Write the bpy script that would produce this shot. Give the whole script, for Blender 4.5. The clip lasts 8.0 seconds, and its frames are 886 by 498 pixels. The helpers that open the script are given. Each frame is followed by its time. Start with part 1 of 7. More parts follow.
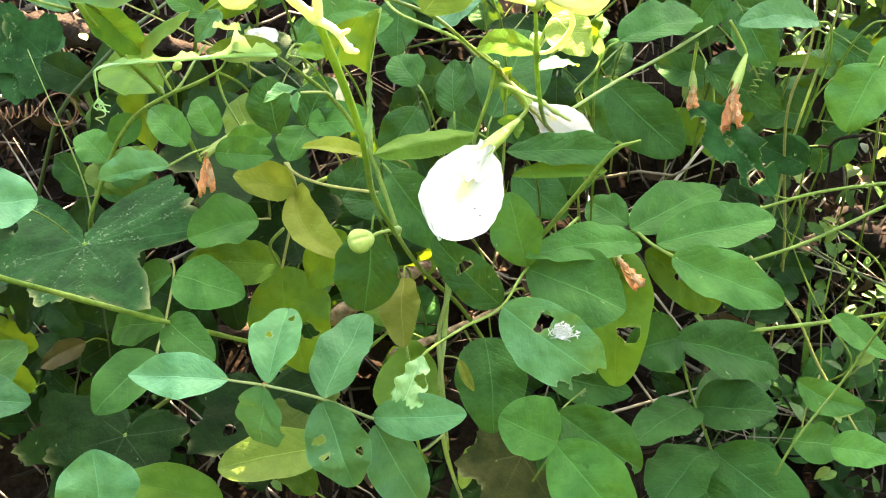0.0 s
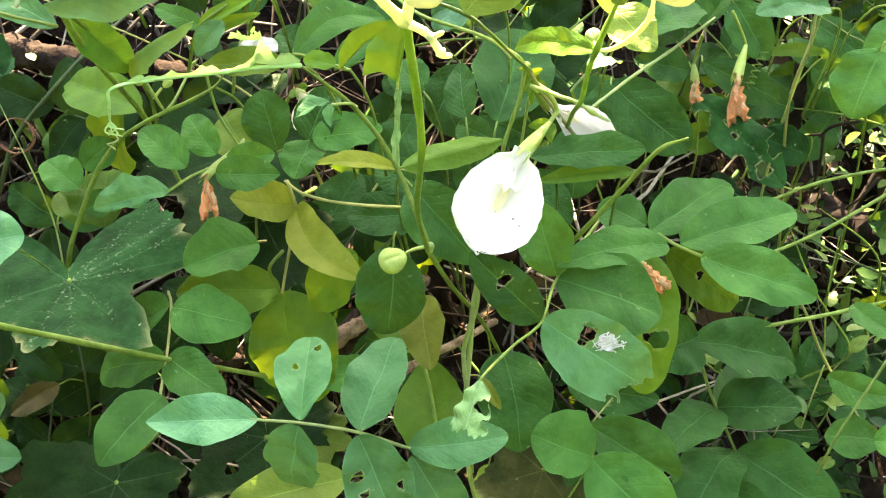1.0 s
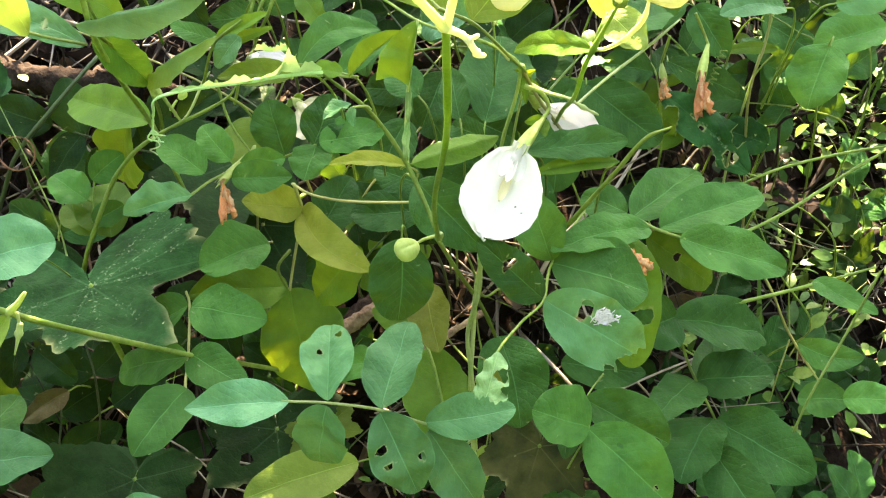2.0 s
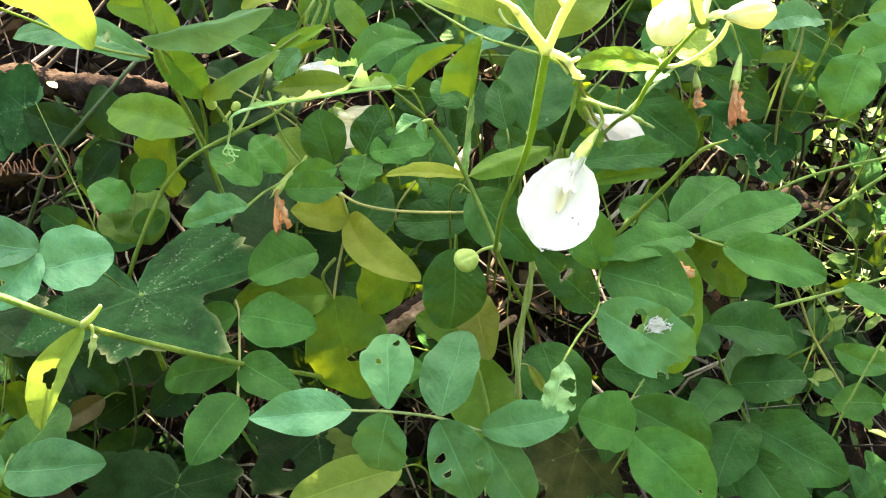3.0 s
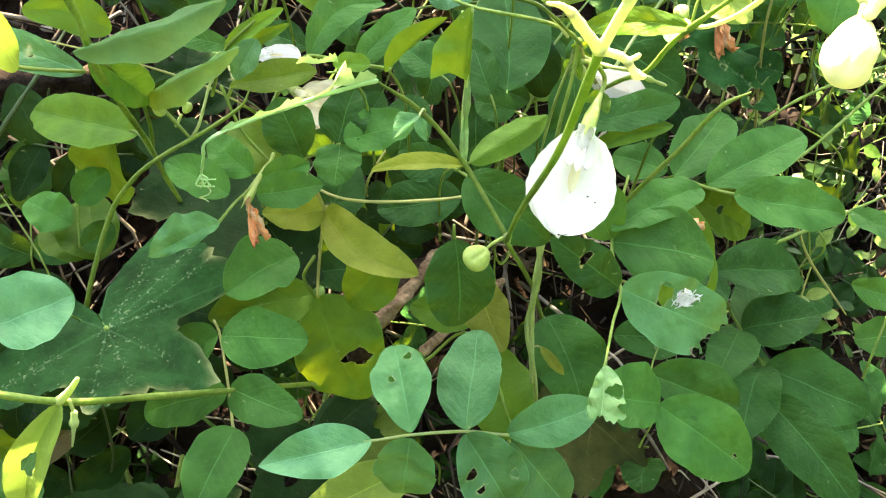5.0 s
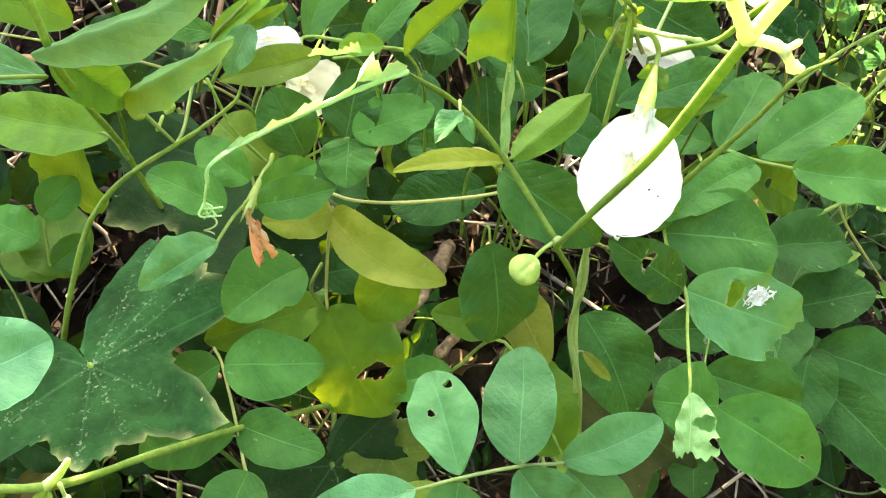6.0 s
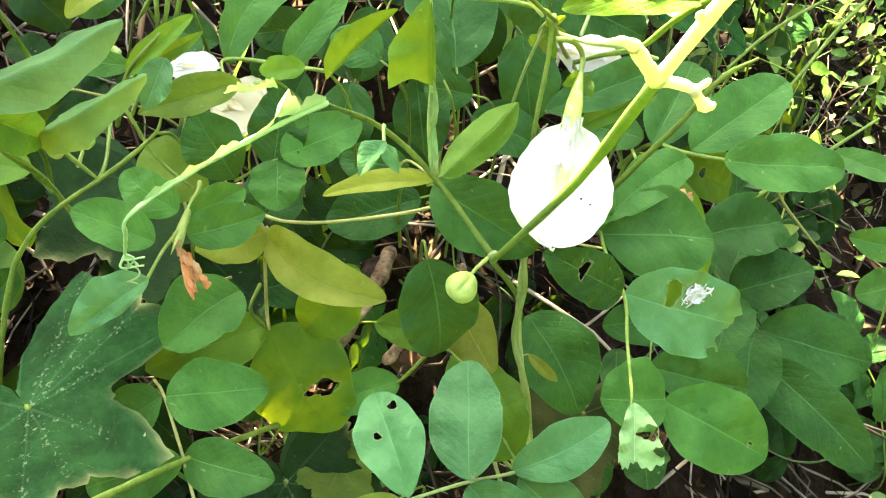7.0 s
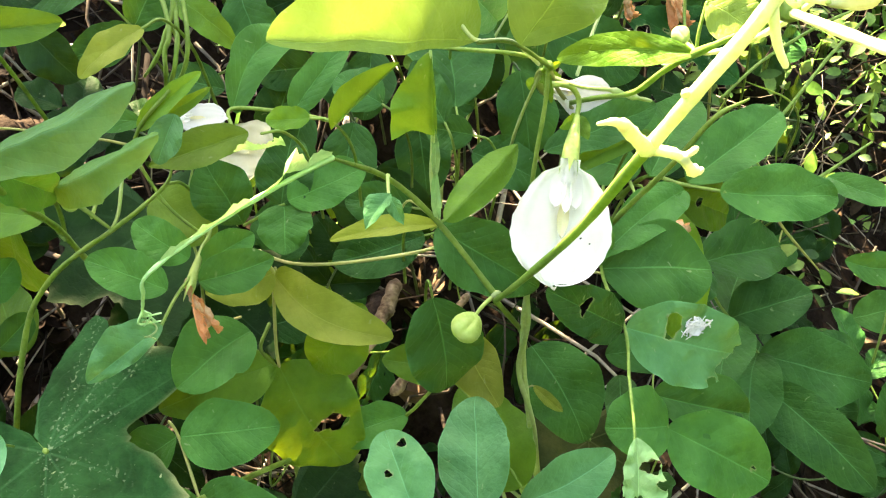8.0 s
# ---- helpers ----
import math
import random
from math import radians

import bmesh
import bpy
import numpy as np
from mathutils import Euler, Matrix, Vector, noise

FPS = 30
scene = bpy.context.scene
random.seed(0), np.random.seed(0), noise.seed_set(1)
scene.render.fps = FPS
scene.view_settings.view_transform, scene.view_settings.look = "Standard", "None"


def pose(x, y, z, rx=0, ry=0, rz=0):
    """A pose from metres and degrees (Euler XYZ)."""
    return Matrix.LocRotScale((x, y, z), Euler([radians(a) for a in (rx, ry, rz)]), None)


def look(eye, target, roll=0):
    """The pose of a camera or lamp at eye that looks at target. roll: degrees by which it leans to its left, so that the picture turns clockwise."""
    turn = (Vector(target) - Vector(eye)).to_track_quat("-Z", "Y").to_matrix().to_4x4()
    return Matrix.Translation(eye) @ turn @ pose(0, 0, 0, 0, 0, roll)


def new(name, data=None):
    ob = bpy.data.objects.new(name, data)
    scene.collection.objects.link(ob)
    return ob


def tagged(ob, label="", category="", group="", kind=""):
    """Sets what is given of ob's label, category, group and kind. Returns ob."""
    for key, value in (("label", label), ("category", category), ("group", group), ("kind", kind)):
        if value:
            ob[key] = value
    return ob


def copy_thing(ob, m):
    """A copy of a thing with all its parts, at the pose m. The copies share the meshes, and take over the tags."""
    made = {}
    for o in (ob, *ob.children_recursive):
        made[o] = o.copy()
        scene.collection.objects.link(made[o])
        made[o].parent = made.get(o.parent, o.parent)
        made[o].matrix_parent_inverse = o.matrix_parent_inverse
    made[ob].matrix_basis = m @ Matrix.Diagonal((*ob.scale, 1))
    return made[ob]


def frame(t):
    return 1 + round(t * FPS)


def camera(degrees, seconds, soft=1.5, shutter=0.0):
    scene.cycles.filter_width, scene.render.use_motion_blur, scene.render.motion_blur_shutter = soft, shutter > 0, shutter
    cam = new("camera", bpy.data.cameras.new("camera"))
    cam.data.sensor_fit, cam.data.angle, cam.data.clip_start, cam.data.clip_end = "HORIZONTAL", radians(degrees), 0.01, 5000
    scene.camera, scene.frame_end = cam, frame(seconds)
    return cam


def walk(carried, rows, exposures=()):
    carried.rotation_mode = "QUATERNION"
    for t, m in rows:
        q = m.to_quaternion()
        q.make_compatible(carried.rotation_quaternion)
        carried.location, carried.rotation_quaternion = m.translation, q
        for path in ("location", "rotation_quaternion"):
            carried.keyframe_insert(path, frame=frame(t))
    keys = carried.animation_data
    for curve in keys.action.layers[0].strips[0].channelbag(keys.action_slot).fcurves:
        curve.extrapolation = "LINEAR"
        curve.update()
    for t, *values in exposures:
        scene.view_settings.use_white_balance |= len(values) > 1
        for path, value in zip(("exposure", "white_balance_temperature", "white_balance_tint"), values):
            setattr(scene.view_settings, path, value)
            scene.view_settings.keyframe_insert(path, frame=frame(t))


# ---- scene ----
cam = camera(47.79, 8.0, 1.2)
PATH = [
    (0, (-0.00392, -0.01850, 0.62754), (-0.06710, 0.79110, 0.04397), -8.841),
    (0.5, (-0.02006, -0.00416, 0.63422), (-0.05432, 0.80814, 0.05199), -9.552),
    (1, (-0.05202, 0.00752, 0.62221), (-0.03028, 0.81441, 0.03191), -8.727),
    (2.3, (-0.08252, -0.02808, 0.64369), (-0.00508, 0.77884, 0.05812), -9.059),
    (2.5, (-0.08506, -0.02561, 0.64592), (-0.00743, 0.78030, 0.05900), -9.074),
    (3, (-0.11269, -0.01884, 0.65032), (-0.01838, 0.78258, 0.05970), -8.212),
    (3.5, (-0.14954, -0.01876, 0.67647), (-0.03198, 0.76689, 0.06908), -7.489),
    (4, (-0.14122, -0.02163, 0.70204), (-0.01444, 0.74758, 0.07576), -8.469),
    (4.5, (-0.13466, 0.01358, 0.67640), (-0.00034, 0.76575, 0.03126), -10.381),
    (4.7, (-0.12753, 0.02708, 0.66405), (0.00744, 0.77028, 0.00874), -11.475),
    (5.8, (-0.13188, 0.09658, 0.63967), (0.01695, 0.79717, -0.05820), -14.247),
    (6, (-0.13573, 0.10810, 0.63367), (0.01830, 0.79748, -0.07416), -14.511),
    (6.5, (-0.13092, 0.11854, 0.62623), (0.03759, 0.78453, -0.10045), -15.286),
    (7, (-0.12365, 0.11658, 0.64010), (0.06176, 0.77172, -0.09230), -15.836),
    (7.5, (-0.12123, 0.11551, 0.64428), (0.06868, 0.77431, -0.08367), -16.598),
    (8, (-0.12159, 0.11574, 0.65328), (0.06797, 0.78099, -0.06886), -17.119),
]
walk(cam, [(t, look(eye, target, roll)) for t, eye, target, roll in PATH], [(0.0, 4.14, 10000, 20), (1.0, 4.00, 10000, 20), (2.5, 3.84, 9800, 20), (4.5, 3.84, 9700, 18), (5.2, 3.92, 10000, 16), (6.2, 4.25, 10500, 15), (6.7, 4.40, 10500, 15), (7.3, 3.88, 10300, 14), (8.0, 3.84, 10200, 14)])

# ---- sky and sun ----
world = bpy.data.worlds.new("sky")
scene.world = world
world.use_nodes = True
sky = world.node_tree.nodes.new("ShaderNodeTexSky")
sky.sky_type, sky.sun_disc = "NISHITA", False
SUN_UP, SUN_ROUND = 48.0, 14.0     # degrees above the horizon, degrees clockwise from straight ahead
sky.sun_elevation, sky.sun_rotation = radians(SUN_UP), radians(SUN_ROUND)
backing = world.node_tree.nodes["Background"]
backing.inputs["Strength"].default_value = 0.15
world.node_tree.links.new(sky.outputs["Color"], backing.inputs["Color"])
sun = new("sun", bpy.data.lights.new("sun", "SUN"))
sun.data.energy, sun.data.angle, sun.data.color = 5.0, radians(0.6), (1.0, 0.94, 0.82)
sun.matrix_world = look((math.sin(radians(SUN_ROUND)) * math.cos(radians(SUN_UP)), math.cos(radians(SUN_ROUND)) * math.cos(radians(SUN_UP)), math.sin(radians(SUN_UP))), (0, 0, 0))


# ---- materials ----
def node_material(name):
    mat = bpy.data.materials.new(name)
    mat.use_nodes = True
    return mat, mat.node_tree, mat.node_tree.nodes["Principled BSDF"]


def add(tree, kind, **values):
    """A node with some of its inputs set."""
    node = tree.nodes.new(kind)
    for key, value in values.items():
        node.inputs[key].default_value = value
    return node


def math_node(tree, op, a, b=None, clamp=False):
    node = tree.nodes.new("ShaderNodeMath")
    node.operation, node.use_clamp = op, clamp
    for socket, value in zip(node.inputs, (a, b)):
        if value is None:
            continue
        if isinstance(value, (int, float)):
            socket.default_value = value
        else:
            tree.links.new(value, socket)
    return node.outputs[0]


def blend(tree, factor, a, b, how="MIX"):
    node = tree.nodes.new("ShaderNodeMix")
    node.data_type, node.blend_type = "RGBA", how
    for n, value in ((0, factor), (6, a), (7, b)):
        if isinstance(value, (int, float)):
            node.inputs[n].default_value = value
        elif isinstance(value, tuple):
            node.inputs[n].default_value = (*value, 1)
        else:
            tree.links.new(value, node.inputs[n])
    return node.outputs[2]


def leaf_material(name, base, pale, through_it, share=0.35, rough=0.52, spots=0.10, veins=0.24, fine=9.0, gloss=0.28, sides=0.55, puff=0.0014, press=0.6, trails=0.0):
    """A leaf: veins by the mesh's own lengthwise and sideways coordinates, mottling at two scales, pale margin, light let through; trails: pale dashes that insects left beside the veins."""
    mat, tree, body = node_material(name)
    uv = add(tree, "ShaderNodeUVMap")
    split = add(tree, "ShaderNodeSeparateXYZ")
    tree.links.new(uv.outputs[0], split.inputs[0])
    along, aside = split.outputs[0], split.outputs[1]
    place = add(tree, "ShaderNodeTexCoord")
    info = add(tree, "ShaderNodeObjectInfo")
    shift = add(tree, "ShaderNodeVectorMath")
    tree.links.new(place.outputs["Object"], shift.inputs[0])
    tree.links.new(info.outputs["Random"], shift.inputs[1])
    big = add(tree, "ShaderNodeTexNoise", Scale=70.0, Detail=4.0, Roughness=0.6)
    small = add(tree, "ShaderNodeTexNoise", Scale=520.0, Detail=2.0)
    net = tree.nodes.new("ShaderNodeTexVoronoi")
    net.feature = "DISTANCE_TO_EDGE"
    net.inputs["Scale"].default_value = 620.0
    for node in (big, small, net):
        tree.links.new(shift.outputs[0], node.inputs["Vector"])
    wobble = math_node(tree, "MULTIPLY", math_node(tree, "SUBTRACT", big.outputs[0], 0.5), 1.1)
    rib = math_node(tree, "SUBTRACT", 1.0, math_node(tree, "DIVIDE", aside, 0.034), True)
    slope = math_node(tree, "ADD", math_node(tree, "SUBTRACT", math_node(tree, "MULTIPLY", along, fine), math_node(tree, "MULTIPLY", aside, 2.6)), wobble)
    wave = math_node(tree, "PINGPONG", slope, 0.5)
    side = math_node(tree, "SUBTRACT", 1.0, math_node(tree, "DIVIDE", wave, 0.085), True)
    mesh_line = math_node(tree, "SUBTRACT", 1.0, math_node(tree, "DIVIDE", net.outputs["Distance"], 0.10), True)
    vein = math_node(tree, "MAXIMUM", math_node(tree, "MULTIPLY", rib, 2.2), math_node(tree, "MULTIPLY", math_node(tree, "MULTIPLY", side, math_node(tree, "SUBTRACT", 1.0, aside, True)), sides * 0.75))
    margin = math_node(tree, "MULTIPLY", math_node(tree, "SUBTRACT", aside, 0.955), 22.0, True)
    mottle = math_node(tree, "DIVIDE", math_node(tree, "SUBTRACT", big.outputs[0], 0.36), 0.30, True)
    colour = blend(tree, mottle, base, pale)
    vary = math_node(tree, "ADD", 0.74, math_node(tree, "MULTIPLY", info.outputs["Random"], 0.52))
    grey = add(tree, "ShaderNodeCombineColor")
    for n in range(3):
        tree.links.new(vary, grey.inputs[n])
    colour = blend(tree, 1.0, colour, grey.outputs[0], "MULTIPLY")
    light = tuple(min(1.0, c * 2.0 + 0.03) for c in pale)
    colour = blend(tree, math_node(tree, "MULTIPLY", mesh_line, 0.05), colour, tuple(c * 0.5 for c in base))
    colour = blend(tree, math_node(tree, "MULTIPLY", vein, veins), colour, light)
    colour = blend(tree, math_node(tree, "MULTIPLY", margin, 0.30), colour, light)
    worn = tree.nodes.new("ShaderNodeAttribute")
    worn.attribute_name = "worn"
    colour = blend(tree, math_node(tree, "MULTIPLY", worn.outputs["Fac"], 0.75, True), colour, (0.34, 0.36, 0.15))
    patch = add(tree, "ShaderNodeTexNoise", Scale=24.0, Detail=2.0)
    tree.links.new(shift.outputs[0], patch.inputs["Vector"])
    pale_patch = math_node(tree, "MULTIPLY", math_node(tree, "SUBTRACT", patch.outputs[0], 0.52), 2.6, True)
    colour = blend(tree, math_node(tree, "MULTIPLY", pale_patch, 0.35), colour, tuple(c * 1.25 for c in pale))
    if spots:
        freck = add(tree, "ShaderNodeTexNoise", Scale=260.0, Detail=1.5, Distortion=0.8)
        tree.links.new(shift.outputs[0], freck.inputs["Vector"])
        dots = math_node(tree, "MULTIPLY", math_node(tree, "SUBTRACT", freck.outputs[0], 0.735), 22.0, True)
        colour = blend(tree, math_node(tree, "MULTIPLY", dots, min(1.0, spots * 6)), colour, (0.30, 0.36, 0.17))
    if trails:
        gnaw = add(tree, "ShaderNodeTexNoise", Scale=620.0, Detail=1.0, Distortion=0.4)
        tree.links.new(shift.outputs[0], gnaw.inputs["Vector"])
        dash = math_node(tree, "MULTIPLY", math_node(tree, "SUBTRACT", gnaw.outputs[0], 0.60), 16.0, True)
        beside = math_node(tree, "MAXIMUM", math_node(tree, "SUBTRACT", 1.0, math_node(tree, "DIVIDE", aside, 0.13), True), math_node(tree, "MULTIPLY", side, 0.35))
        ragged = math_node(tree, "MULTIPLY", math_node(tree, "SUBTRACT", patch.outputs[0], 0.44), 9.0, True)
        colour = blend(tree, math_node(tree, "MULTIPLY", math_node(tree, "MULTIPLY", dash, beside), math_node(tree, "MULTIPLY", ragged, trails)), colour, (0.34, 0.42, 0.24))
    tree.links.new(colour, body.inputs["Base Color"])
    tree.links.new(math_node(tree, "ADD", rough - 0.08, math_node(tree, "MULTIPLY", big.outputs[0], 0.25)), body.inputs["Roughness"])
    body.inputs["Specular IOR Level"].default_value = gloss
    relief = math_node(tree, "ADD", math_node(tree, "MULTIPLY", side, -0.07), math_node(tree, "MULTIPLY", rib, -0.30))
    relief = math_node(tree, "ADD", relief, math_node(tree, "ADD", math_node(tree, "MULTIPLY", small.outputs[0], 0.5), math_node(tree, "MULTIPLY", big.outputs[0], 1.6)))
    relief = math_node(tree, "ADD", relief, math_node(tree, "MULTIPLY", mesh_line, -0.03))
    quilt = math_node(tree, "MULTIPLY", wave, math_node(tree, "SUBTRACT", 1.0, wave))
    relief = math_node(tree, "ADD", relief, math_node(tree, "MULTIPLY", quilt, 0.55 * sides))
    bump = add(tree, "ShaderNodeBump", Strength=press, Distance=puff)
    tree.links.new(relief, bump.inputs["Height"])
    tree.links.new(bump.outputs[0], body.inputs["Normal"])
    glow = add(tree, "ShaderNodeBsdfTranslucent")
    lit = blend(tree, 1.0, blend(tree, math_node(tree, "MULTIPLY", vein, 0.18), blend(tree, mottle, tuple(c * 0.82 for c in through_it), through_it), tuple(c * 0.5 for c in through_it)), grey.outputs[0], "MULTIPLY")
    tree.links.new(lit, glow.inputs["Color"])
    mix = add(tree, "ShaderNodeMixShader")
    mix.inputs[0].default_value = share
    tree.links.new(body.outputs[0], mix.inputs[1])
    tree.links.new(glow.outputs[0], mix.inputs[2])
    tree.links.new(mix.outputs[0], tree.nodes["Material Output"].inputs["Surface"])
    return mat


def rough_material(name, dark, light, scale, rough=0.8, relief=0.001, share=0.0, fine=6.0, low=0.35, high=0.68, gloss=0.35):
    """Bark, soil, stalks, dry matter: two noises blend two colours and raise the surface."""
    mat, tree, body = node_material(name)
    place = add(tree, "ShaderNodeTexCoord")
    info = add(tree, "ShaderNodeObjectInfo")
    big = add(tree, "ShaderNodeTexNoise", Scale=scale, Detail=5.0, Roughness=0.62)
    small = add(tree, "ShaderNodeTexNoise", Scale=scale * fine, Detail=3.0)
    for node in (big, small):
        tree.links.new(place.outputs["Object"], node.inputs["Vector"])
    mixed = math_node(tree, "ADD", math_node(tree, "MULTIPLY", big.outputs[0], 0.65), math_node(tree, "MULTIPLY", small.outputs[0], 0.35))
    level = math_node(tree, "DIVIDE", math_node(tree, "SUBTRACT", mixed, low), high - low, True)
    colour = blend(tree, level, dark, light)
    vary = math_node(tree, "ADD", 0.75, math_node(tree, "MULTIPLY", info.outputs["Random"], 0.5))
    grey = add(tree, "ShaderNodeCombineColor")
    for n in range(3):
        tree.links.new(vary, grey.inputs[n])
    tree.links.new(blend(tree, 1.0, colour, grey.outputs[0], "MULTIPLY"), body.inputs["Base Color"])
    body.inputs["Roughness"].default_value = rough
    body.inputs["Specular IOR Level"].default_value = gloss
    bump = add(tree, "ShaderNodeBump", Strength=0.8, Distance=relief)
    tree.links.new(mixed, bump.inputs["Height"])
    tree.links.new(bump.outputs[0], body.inputs["Normal"])
    if share:
        glow = add(tree, "ShaderNodeBsdfTranslucent")
        tree.links.new(colour, glow.inputs["Color"])
        mix = add(tree, "ShaderNodeMixShader")
        mix.inputs[0].default_value = share
        tree.links.new(body.outputs[0], mix.inputs[1])
        tree.links.new(glow.outputs[0], mix.inputs[2])
        tree.links.new(mix.outputs[0], tree.nodes["Material Output"].inputs["Surface"])
    return mat


def strewn_material(name, tints, rough=0.8, gloss=0.06):
    """Many loose joined pieces: each island takes one of the tints."""
    mat, tree, body = node_material(name)
    geo = add(tree, "ShaderNodeNewGeometry")
    ramp = tree.nodes.new("ShaderNodeValToRGB")
    ramp.color_ramp.interpolation = "LINEAR"
    bits = ramp.color_ramp.elements
    while len(bits) < len(tints):
        bits.new(0.5)
    for n, tint in enumerate(tints):
        bits[n].position, bits[n].color = n / (len(tints) - 1), (*tint, 1)
    tree.links.new(geo.outputs["Random Per Island"], ramp.inputs[0])
    place = add(tree, "ShaderNodeTexCoord")
    grain = add(tree, "ShaderNodeTexNoise", Scale=260.0, Detail=4.0)
    tree.links.new(place.outputs["Object"], grain.inputs["Vector"])
    shade = math_node(tree, "ADD", 0.45, math_node(tree, "MULTIPLY", grain.outputs[0], 1.1))
    grey = add(tree, "ShaderNodeCombineColor")
    for n in range(3):
        tree.links.new(shade, grey.inputs[n])
    tree.links.new(blend(tree, 1.0, ramp.outputs[0], grey.outputs[0], "MULTIPLY"), body.inputs["Base Color"])
    body.inputs["Roughness"].default_value = rough
    body.inputs["Specular IOR Level"].default_value = gloss
    bump = add(tree, "ShaderNodeBump", Strength=0.7, Distance=0.0007)
    tree.links.new(grain.outputs[0], bump.inputs["Height"])
    tree.links.new(bump.outputs[0], body.inputs["Normal"])
    return mat


GREEN = leaf_material("leaf_green", (0.025, 0.138, 0.026), (0.050, 0.208, 0.042), (0.165, 0.31, 0.022), 0.28, gloss=0.16, veins=0.30, sides=0.7, press=0.65)
MINT = leaf_material("leaf_pale_green", (0.035, 0.180, 0.058), (0.070, 0.255, 0.093), (0.215, 0.34, 0.035), 0.24, gloss=0.24)
DEEP = leaf_material("leaf_deep_green", (0.013, 0.088, 0.018), (0.028, 0.135, 0.029), (0.095, 0.19, 0.014), 0.26, veins=0.40, gloss=0.15, sides=0.85, press=0.8)
LIME = leaf_material("leaf_yellow_green", (0.046, 0.155, 0.014), (0.088, 0.228, 0.025), (0.27, 0.39, 0.025), 0.36, gloss=0.2, veins=0.16, sides=0.3)
FOLIO = leaf_material("leaf_folded_pale", (0.040, 0.190, 0.062), (0.080, 0.270, 0.098), (0.46, 0.52, 0.04), 0.50, gloss=0.24)
SHRED = leaf_material("leaf_eaten_pale", (0.14, 0.34, 0.11), (0.26, 0.47, 0.20), (0.24, 0.38, 0.14), 0.22, gloss=0.2)
OLIVE = leaf_material("leaf_olive", (0.062, 0.142, 0.013), (0.118, 0.212, 0.026), (0.26, 0.38, 0.03), 0.36, gloss=0.2)
STRAW = leaf_material("leaf_straw_green", (0.150, 0.205, 0.024), (0.240, 0.280, 0.048), (0.36, 0.42, 0.05), 0.38, gloss=0.22)
# yellow of young leaves; also painted sun on the broad leaf low down
YELLOW = leaf_material("leaf_yellow_young_and_sunlit", (0.200, 0.335, 0.050), (0.290, 0.425, 0.080), (0.15, 0.24, 0.04), 0.32)
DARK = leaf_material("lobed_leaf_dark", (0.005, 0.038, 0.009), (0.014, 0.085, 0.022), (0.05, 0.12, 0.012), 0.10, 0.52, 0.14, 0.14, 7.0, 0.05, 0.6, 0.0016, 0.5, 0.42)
# sky sheen painted in as a paler, bluer base than other leaves
SHEEN = leaf_material("leaf_sky_sheen_painted", (0.048, 0.215, 0.085), (0.090, 0.295, 0.128), (0.13, 0.24, 0.05), 0.12, 0.45, gloss=0.28)
BLOTCH = leaf_material("leaf_blotched", (0.016, 0.036, 0.010), (0.075, 0.085, 0.024), (0.12, 0.12, 0.02), 0.2, 0.6, 0.1, 0.2, 7.0, 0.12, 0.2)
# darker copy of the deep green leaf, thicket shade put into its colour
DUSK = leaf_material("leaf_deep_green_shade_painted", (0.004, 0.026, 0.006), (0.011, 0.050, 0.012), (0.07, 0.13, 0.008), 0.22, veins=0.25, gloss=0.08, puff=0.0018, press=0.6)
BROWN = leaf_material("leaf_withered", (0.090, 0.085, 0.028), (0.150, 0.130, 0.045), (0.20, 0.16, 0.04), 0.30, 0.6)
STALK = rough_material("stalk_green", (0.105, 0.215, 0.032), (0.250, 0.370, 0.085), 110.0, 0.55, 0.0004, 0.25)
STALK_PALE = rough_material("stalk_pale_green", (0.290, 0.420, 0.130), (0.450, 0.560, 0.260), 120.0, 0.5, 0.0003, 0.4)
# sun glare on the upper shoots, painted in as a paler stalk colour
STALK_SUNNED = rough_material("stalk_pale_sun_painted", (0.52, 0.62, 0.30), (0.70, 0.77, 0.52), 140.0, 0.5, 0.0004, 0.35)
STALK_FRESH = rough_material("stalk_fresh_green", (0.150, 0.310, 0.050), (0.270, 0.430, 0.110), 120.0, 0.55, 0.0004, 0.3)
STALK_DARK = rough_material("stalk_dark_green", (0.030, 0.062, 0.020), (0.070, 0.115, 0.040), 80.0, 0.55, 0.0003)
STALK_BRONZE = rough_material("stalk_straw", (0.240, 0.260, 0.075), (0.390, 0.390, 0.140), 80.0, 0.6, 0.0003)
PETAL = rough_material("petal_white", (0.82, 0.82, 0.77), (0.88, 0.88, 0.84), 60.0, 0.5, 0.0004, 0.35)
PETAL_HEART = rough_material("petal_cream", (0.80, 0.74, 0.42), (0.88, 0.84, 0.62), 60.0, 0.5, 0.0004, 0.35)
CALYX = rough_material("calyx_green", (0.25, 0.38, 0.08), (0.40, 0.52, 0.16), 110.0, 0.5, 0.0004, 0.25)
DRY_PETAL = rough_material("petal_withered", (0.74, 0.27, 0.09), (0.90, 0.50, 0.26), 150.0, 0.65, 0.0008, 0.25)
DRY_BODY = rough_material("petal_shrunken", (0.50, 0.24, 0.10), (0.80, 0.56, 0.34), 160.0, 0.65, 0.0010, 0.25)
DRY_CREAM = rough_material("petal_faded", (0.55, 0.48, 0.28), (0.78, 0.72, 0.52), 120.0, 0.6, 0.0006, 0.3)
# darker than real soil: shade in the gaps is put into the colour
SOIL = rough_material("soil_shade_darkened", (0.007, 0.004, 0.003), (0.030, 0.021, 0.015), 38.0, 0.95, 0.006, gloss=0.03)
BARK = rough_material("bark_brown", (0.010, 0.006, 0.004), (0.060, 0.042, 0.030), 75.0, 0.9, 0.004, gloss=0.1)
